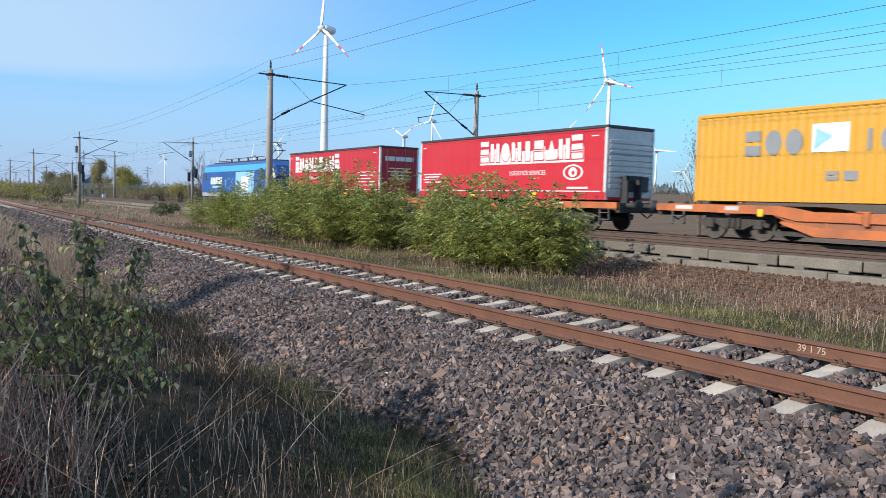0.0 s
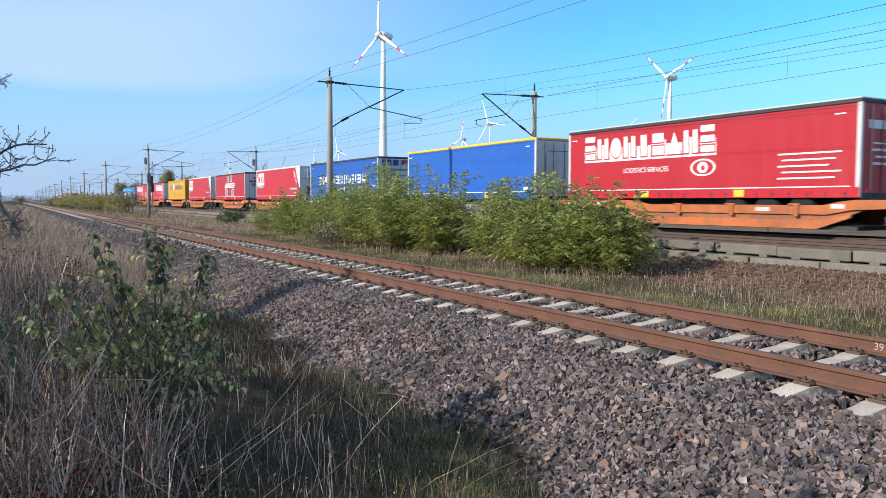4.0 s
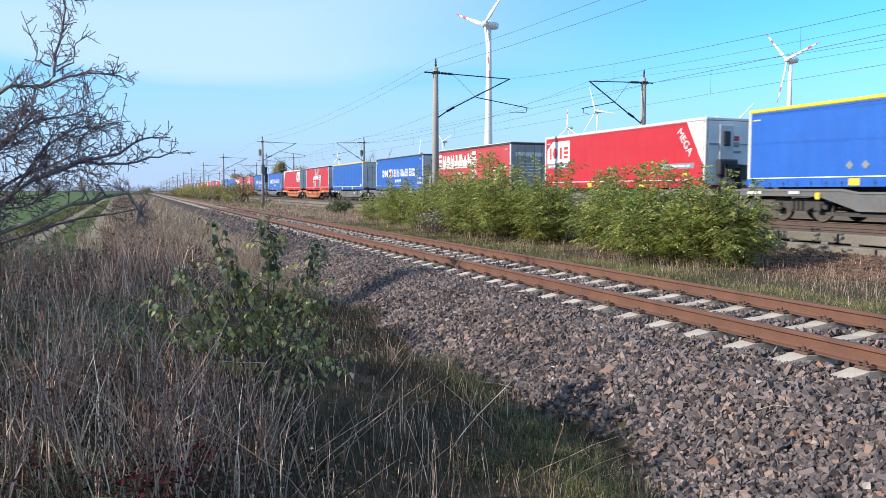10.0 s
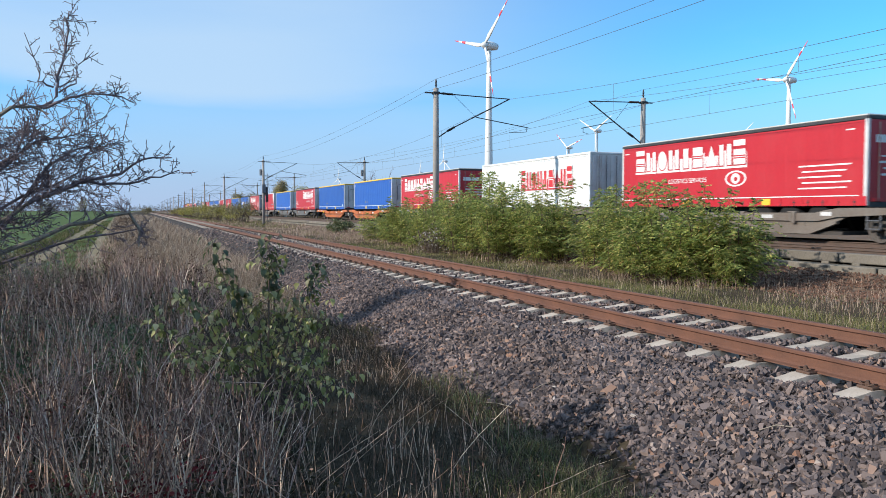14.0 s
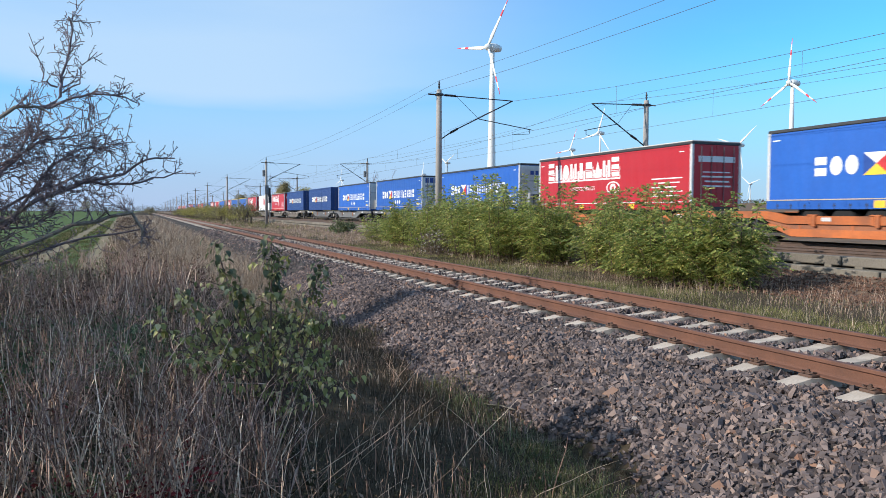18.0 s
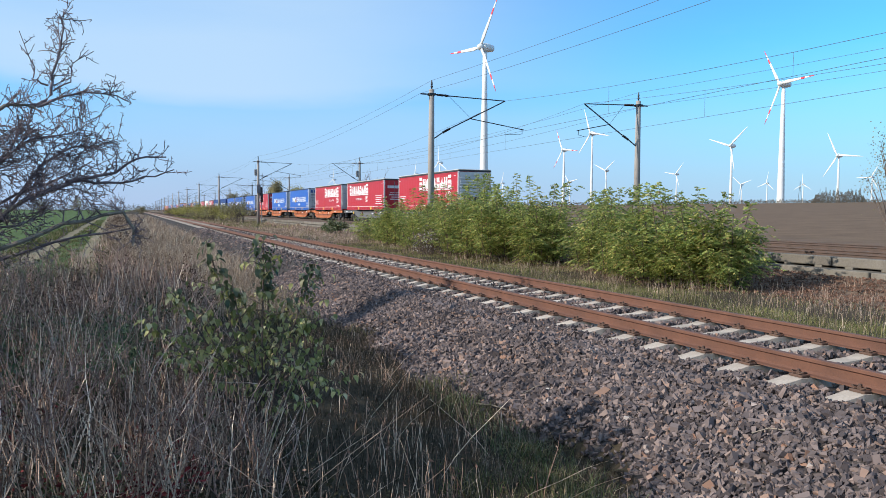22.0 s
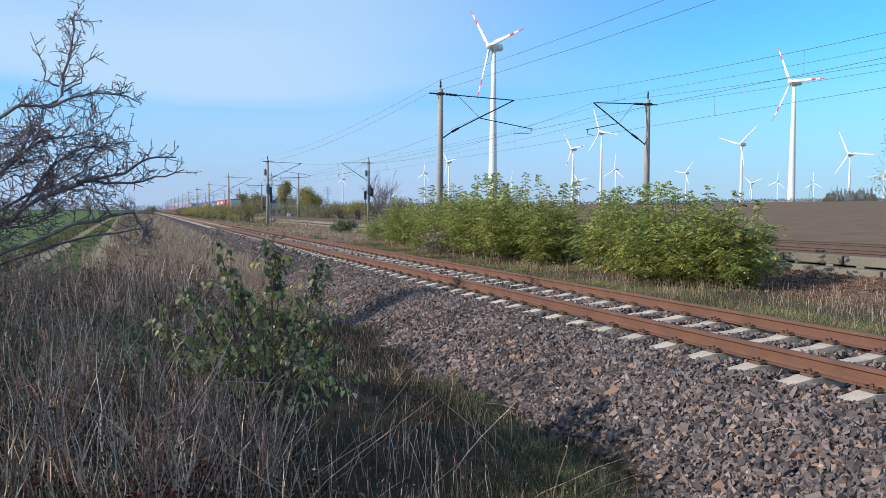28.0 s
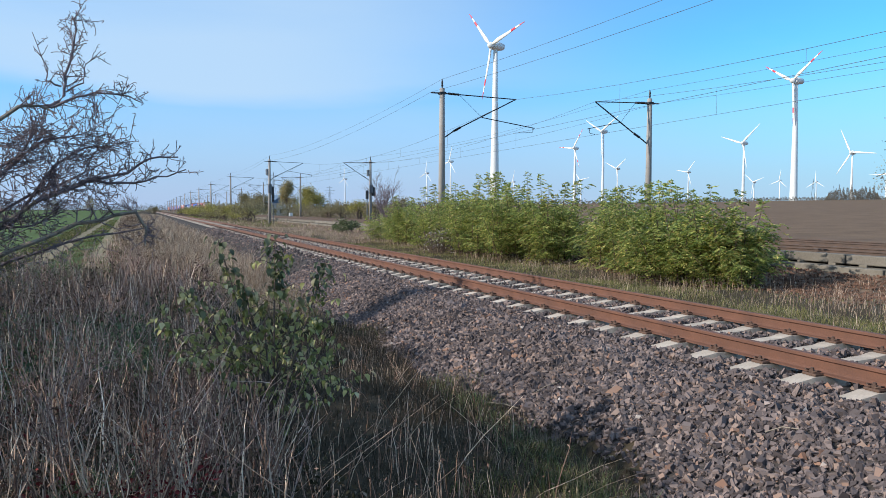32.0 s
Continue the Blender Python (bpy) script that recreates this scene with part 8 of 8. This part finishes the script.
TREES = (  # kind, bearing, distance, height, half width, clumps, colour
    ("tree", -1.1, 420, 9.5, 5.5, 0, "olive", 1), ("tree", -3.4, 330, 6.5, 4.0, 700, "olive", 0), ("tree", -5.6, 360, 6.0, 4.5, 700, "olive", 0), ("bush", 0.4, 300, 3.0, 3.0, 500, "olive", 0),
    ("tree", 9.4, 210, 8.6, 3.0, 3200, "yellowleaf", 0), ("tree", 11.0, 195, 7.0, 4.2, 3600, "autumn", 0), ("tree", 7.5, 220, 6.0, 4.0, 2400, "olive", 0), ("tree", 6.6, 230, 5.8, 4.5, 2000, "olive", 0),
    ("tree", 16.3, 130, 7.4, 3.9, 0, "olive", 1), ("tree", 17.4, 150, 5.0, 3.5, 700, "olive", 0), ("bush", 13.2, 150, 3.4, 3.5, 800, "olive", 0), ("bush", 14.4, 140, 3.6, 3.2, 800, "autumn", 0),
    ("bush", 15.6, 135, 3.2, 2.8, 700, "olive", 0), ("bush", 12.2, 170, 3.0, 3.5, 600, "olive", 0), ("bush", 18.6, 160, 3.0, 3.0, 500, "olive", 0))
for i, (nm, az, dist, h, w, n, col, bare) in enumerate(TREES):
    x, y = bearing(az, dist)
    build_tree("tree" if nm == "tree" else "bush", {"olive": "olive-brown autumn " + nm + " beyond the main line", "autumn": "yellowing autumn " + nm + " beyond the main line", "yellowleaf": "pale yellow autumn " + nm + " beyond the main line"}[col] if not bare else "leafless grey-brown tree on the plain",
               x, y, h, w, n * 3, M[col], 200 + i, (0.16, 0.34) if dist > 180 else (0.14, 0.28), bare)
# scrub between the tracks, farther along
for i in range(26):
    y = 104 + i * 8.5 + rb.uniform(-3, 3)
    build_tree("bush", "yellow-green scrub between the tracks", 6.2 + rb.uniform(-1.2, 1.2), y, rb.uniform(2.3, 3.1), rb.uniform(2.0, 3.0), 1500, M["autumn" if i % 3 else "olive"], 300 + i, (0.11, 0.24))
build_tree("bush", "dark green withering bush between the tracks", 7.4, 52.6, 1.3, 1.0, 1300, M["weed"], 390, (0.07, 0.15))
build_tree("bush", "dark green withering bush between the tracks", 8.8, 55.0, 1.0, 0.8, 700, M["weed"], 391, (0.07, 0.15))
# leafless bush at the field's edge
x, y = bearing(51.0, 46)
build_tree("bush", "half-bare bush at the edge of the ploughed field", x, y, 5.7, 1.7, 1300, M["olive"], 400, (0.06, 0.13))


def hedge_row(name, label, az0, az1, dist, h, n, material, leaf=1.0):
    """A far hedge: many clumps of leaves along a line, uneven on top."""
    a = rng.uniform(az0, az1, n)
    d = dist * rng.uniform(0.975, 1.025, n)
    x, y = EYE[0] + d * np.sin(np.radians(a)), EYE[1] + d * np.cos(np.radians(a))
    k = 500 / dist
    top = h * (0.62 + 0.2 * np.sin(a * 9.1 / k * 2 + 1) * np.sin(a * 4.3 / k * 2) + 0.12 * np.sin(a * 31 / k) + 0.08 * np.sin(a * 77 / k))
    fade = np.clip(np.minimum(a - az0, az1 - a) / (0.12 * (az1 - az0)), 0.15, 1)
    z = gz(x, y) + np.maximum(0.2, top * fade) * rng.random(n) ** 0.8
    v, f = leaf_quads(np.c_[x, y, z], uni(0.5, 1.1, n) * leaf * dist / 500, 0.1, 1.2)
    tagged(new(name, fast_mesh(name, v, f, material)), label, "hedge", kind="stuff")


hedge_row("far_hedge", "grey-brown leafless thicket on the horizon", 46.4, 49.6, 470, 8.5, 14000, M["thicket"], 0.5)
hedge_row("far_hedge", "low far hedge along the ploughed field", 33.0, 54.0, 520, 3.0, 20000, M["thicket"], 0.5)
hedge_row("far_wood", "distant line of trees on the plain", -14.0, 8.0, 1100, 11, 16000, M["thicket"], 0.55)
hedge_row("far_wood", "distant line of trees behind the main line", 8.0, 34.0, 900, 7, 7000, M["thicket"])
hedge_row("scrub_belt", "olive scrub belt along the far side of the main line", 5.0, 17.8, 175, 4.2, 26000, M["olive"], 0.7)
hedge_row("scrub_belt", "yellowing scrub belt beyond the main line", 2.4, 9.5, 330, 6.0, 14000, M["olive"], 0.65)

# hedge that shades the verge, behind and beside the camera
for i, (x, y, h, w) in enumerate(((-11.0, -4.4, 4.1, 2.2), (-10.9, -1.6, 4.1, 2.2), (-10.9, 1.2, 4.0, 2.2), (-11.0, 3.6, 4.05, 1.8), (-11.0, 5.6, 4.15, 1.6), (-11.2, 7.9, 4.15, 1.6), (-11.6, 10.4, 4.1, 1.7), (-12.0, 12.8, 4.0, 1.8), (-13.2, 15.4, 3.6, 2.0), (-13.8, 18.6, 3.5, 2.0), (-14.3, 21.8, 3.6, 2.0), (-14.8, 25.0, 3.6, 2.0))):
    build_tree("hedge_shrub", "dense overgrown hedge shrub beside the lane", x, y, h, w, 1700 if y < 2.5 else 1050 if y < 5 else 1400, M["olive"], 500 + i, (0.12, 0.24), 0.0, 0.24 if y < 2.5 else 0.12)

# ---------------------------------------------------------------- far buildings, pylons, small fixtures
def build_house(x, y, w, d, h, roof_h, wall, roof, rz, label):
    z = float(gz(x, y)) - 0.2
    t = thing("house", label, "house", pose(x, y, z, 0, 0, rz), "far buildings")
    part("wall", Shape().box(-w / 2, w / 2, -d / 2, d / 2, 0, h).mesh("wall", wall), t)
    part("roof", Shape().prism([(-w / 2 - 0.4, h), (0, h + roof_h), (w / 2 + 0.4, h)][::-1], -d / 2 - 0.4, d / 2 + 0.4).mesh("roof", roof), t)
    for i in range(3):
        yy = -d / 2 + d * (i + 0.5) / 3
        part("window", Shape().box(-w / 2 - 0.05, -w / 2 + 0.05, yy - 0.5, yy + 0.5, 1.0, 2.3).mesh("window", M["glass"]), t)
        part("window", Shape().box(-w / 2 + w * (i + 0.5) / 3 - 0.5, -w / 2 + w * (i + 0.5) / 3 + 0.5, -d / 2 - 0.05, -d / 2 + 0.05, 1.0, 2.3).mesh("window", M["glass"]), t)


x, y = bearing(8.5, 260)
build_house(x, y, 7, 9, 4.2, 2.5, M["house"], M["blueroof"], 20, "pale far house with blue-grey roof")
x, y = bearing(3.3, 560)
build_house(x, y, 8, 10, 4.4, 2.4, M["house"], M["tile"], 35, "pale far house with dull brown roof")


def build_pylon(az, dist, h):
    x, y = bearing(az, dist)
    t = thing("lattice_pylon", "grey steel lattice power pylon far on the plain", "pylon", pose(x, y, float(gz(x, y)) - 0.3, 0, 0, 40), "power pylons")
    s = Shape()
    for sx in (-1, 1):
        for sy in (-1, 1):
            s.tube([(sx * h * 0.09, sy * h * 0.09, 0), (sx * h * 0.025, sy * h * 0.025, h * 0.65), (0, 0, h)], 0.13, 4)
    for k in range(7):
        a, b = h * 0.65 * k / 7, h * 0.65 * (k + 1) / 7
        wa, wb = h * (0.09 - 0.065 * k / 7), h * (0.09 - 0.065 * (k + 1) / 7)
        for sg in (-1, 1):
            s.tube([(-wa, sg * wa, a), (wb, sg * wb, b)], 0.07, 3)
            s.tube([(wa, sg * wa, a), (-wb, sg * wb, b)], 0.07, 3)
    part("lattice_tower", s.mesh("lattice_tower", M["steel"]), t)
    for z, w in ((0.66, 0.28), (0.78, 0.36), (0.9, 0.24)):
        part("cross_arm", Shape().tube([(-h * w, 0, h * z), (0, 0, h * z + 1), (h * w, 0, h * z)], 0.15, 4).tube([(-h * w, 0, h * z), (h * w, 0, h * z)], 0.12, 4).mesh("cross_arm", M["steel"]), t)


build_pylon(8.45, 900, 42)
build_pylon(12.4, 1300, 36)
build_pylon(45.7, 1500, 48)
build_pylon(46.9, 1900, 48)


def build_small_fixtures():
    x, y = 21.4, 157.0
    t = thing("relay_box", "small white trackside relay box", "relay box", pose(x, y, float(gz(x, y)) - 0.05))
    part("cabinet", Shape().box(-0.3, 0.3, -0.25, 0.25, 0, 0.95, 0.03).mesh("cabinet", M["white"]), t)
    part("lid", Shape().box(-0.34, 0.34, -0.29, 0.29, 0.95, 1.02, 0.02).mesh("lid", M["white"]), t)
    for x, y in ((20.1, 92.8), (9.2, 99.0)):
        t = thing("rail_signal", "dark rail signal head on a slim post", "signal", pose(x, y, float(gz(x, y)) - 0.1), "rail signals")
        part("post", Shape().tube([(0, 0, 0), (0, 0, 3.5)], 0.06).mesh("post", M["steel"]), t)
        part("signal_head", Shape().box(-0.17, 0.17, -0.12, 0.12, 2.9, 4.0, 0.03).mesh("signal_head", M["darksteel"]), t, "black signal head")
        for z in (3.1, 3.45, 3.8):
            part("lens", Shape().lathe([(0.1, -0.16), (0.1, -0.1), (0.06, -0.1)], 10, "y", (0, 0, z)).mesh("lens", M["glass"]), t)


build_small_fixtures()


def motions():
    for ob, start in TRAIN:
        walk(ob, train_rows(start))
    for rotor, rows in TURNING:
        walk(rotor, rows)


motions()
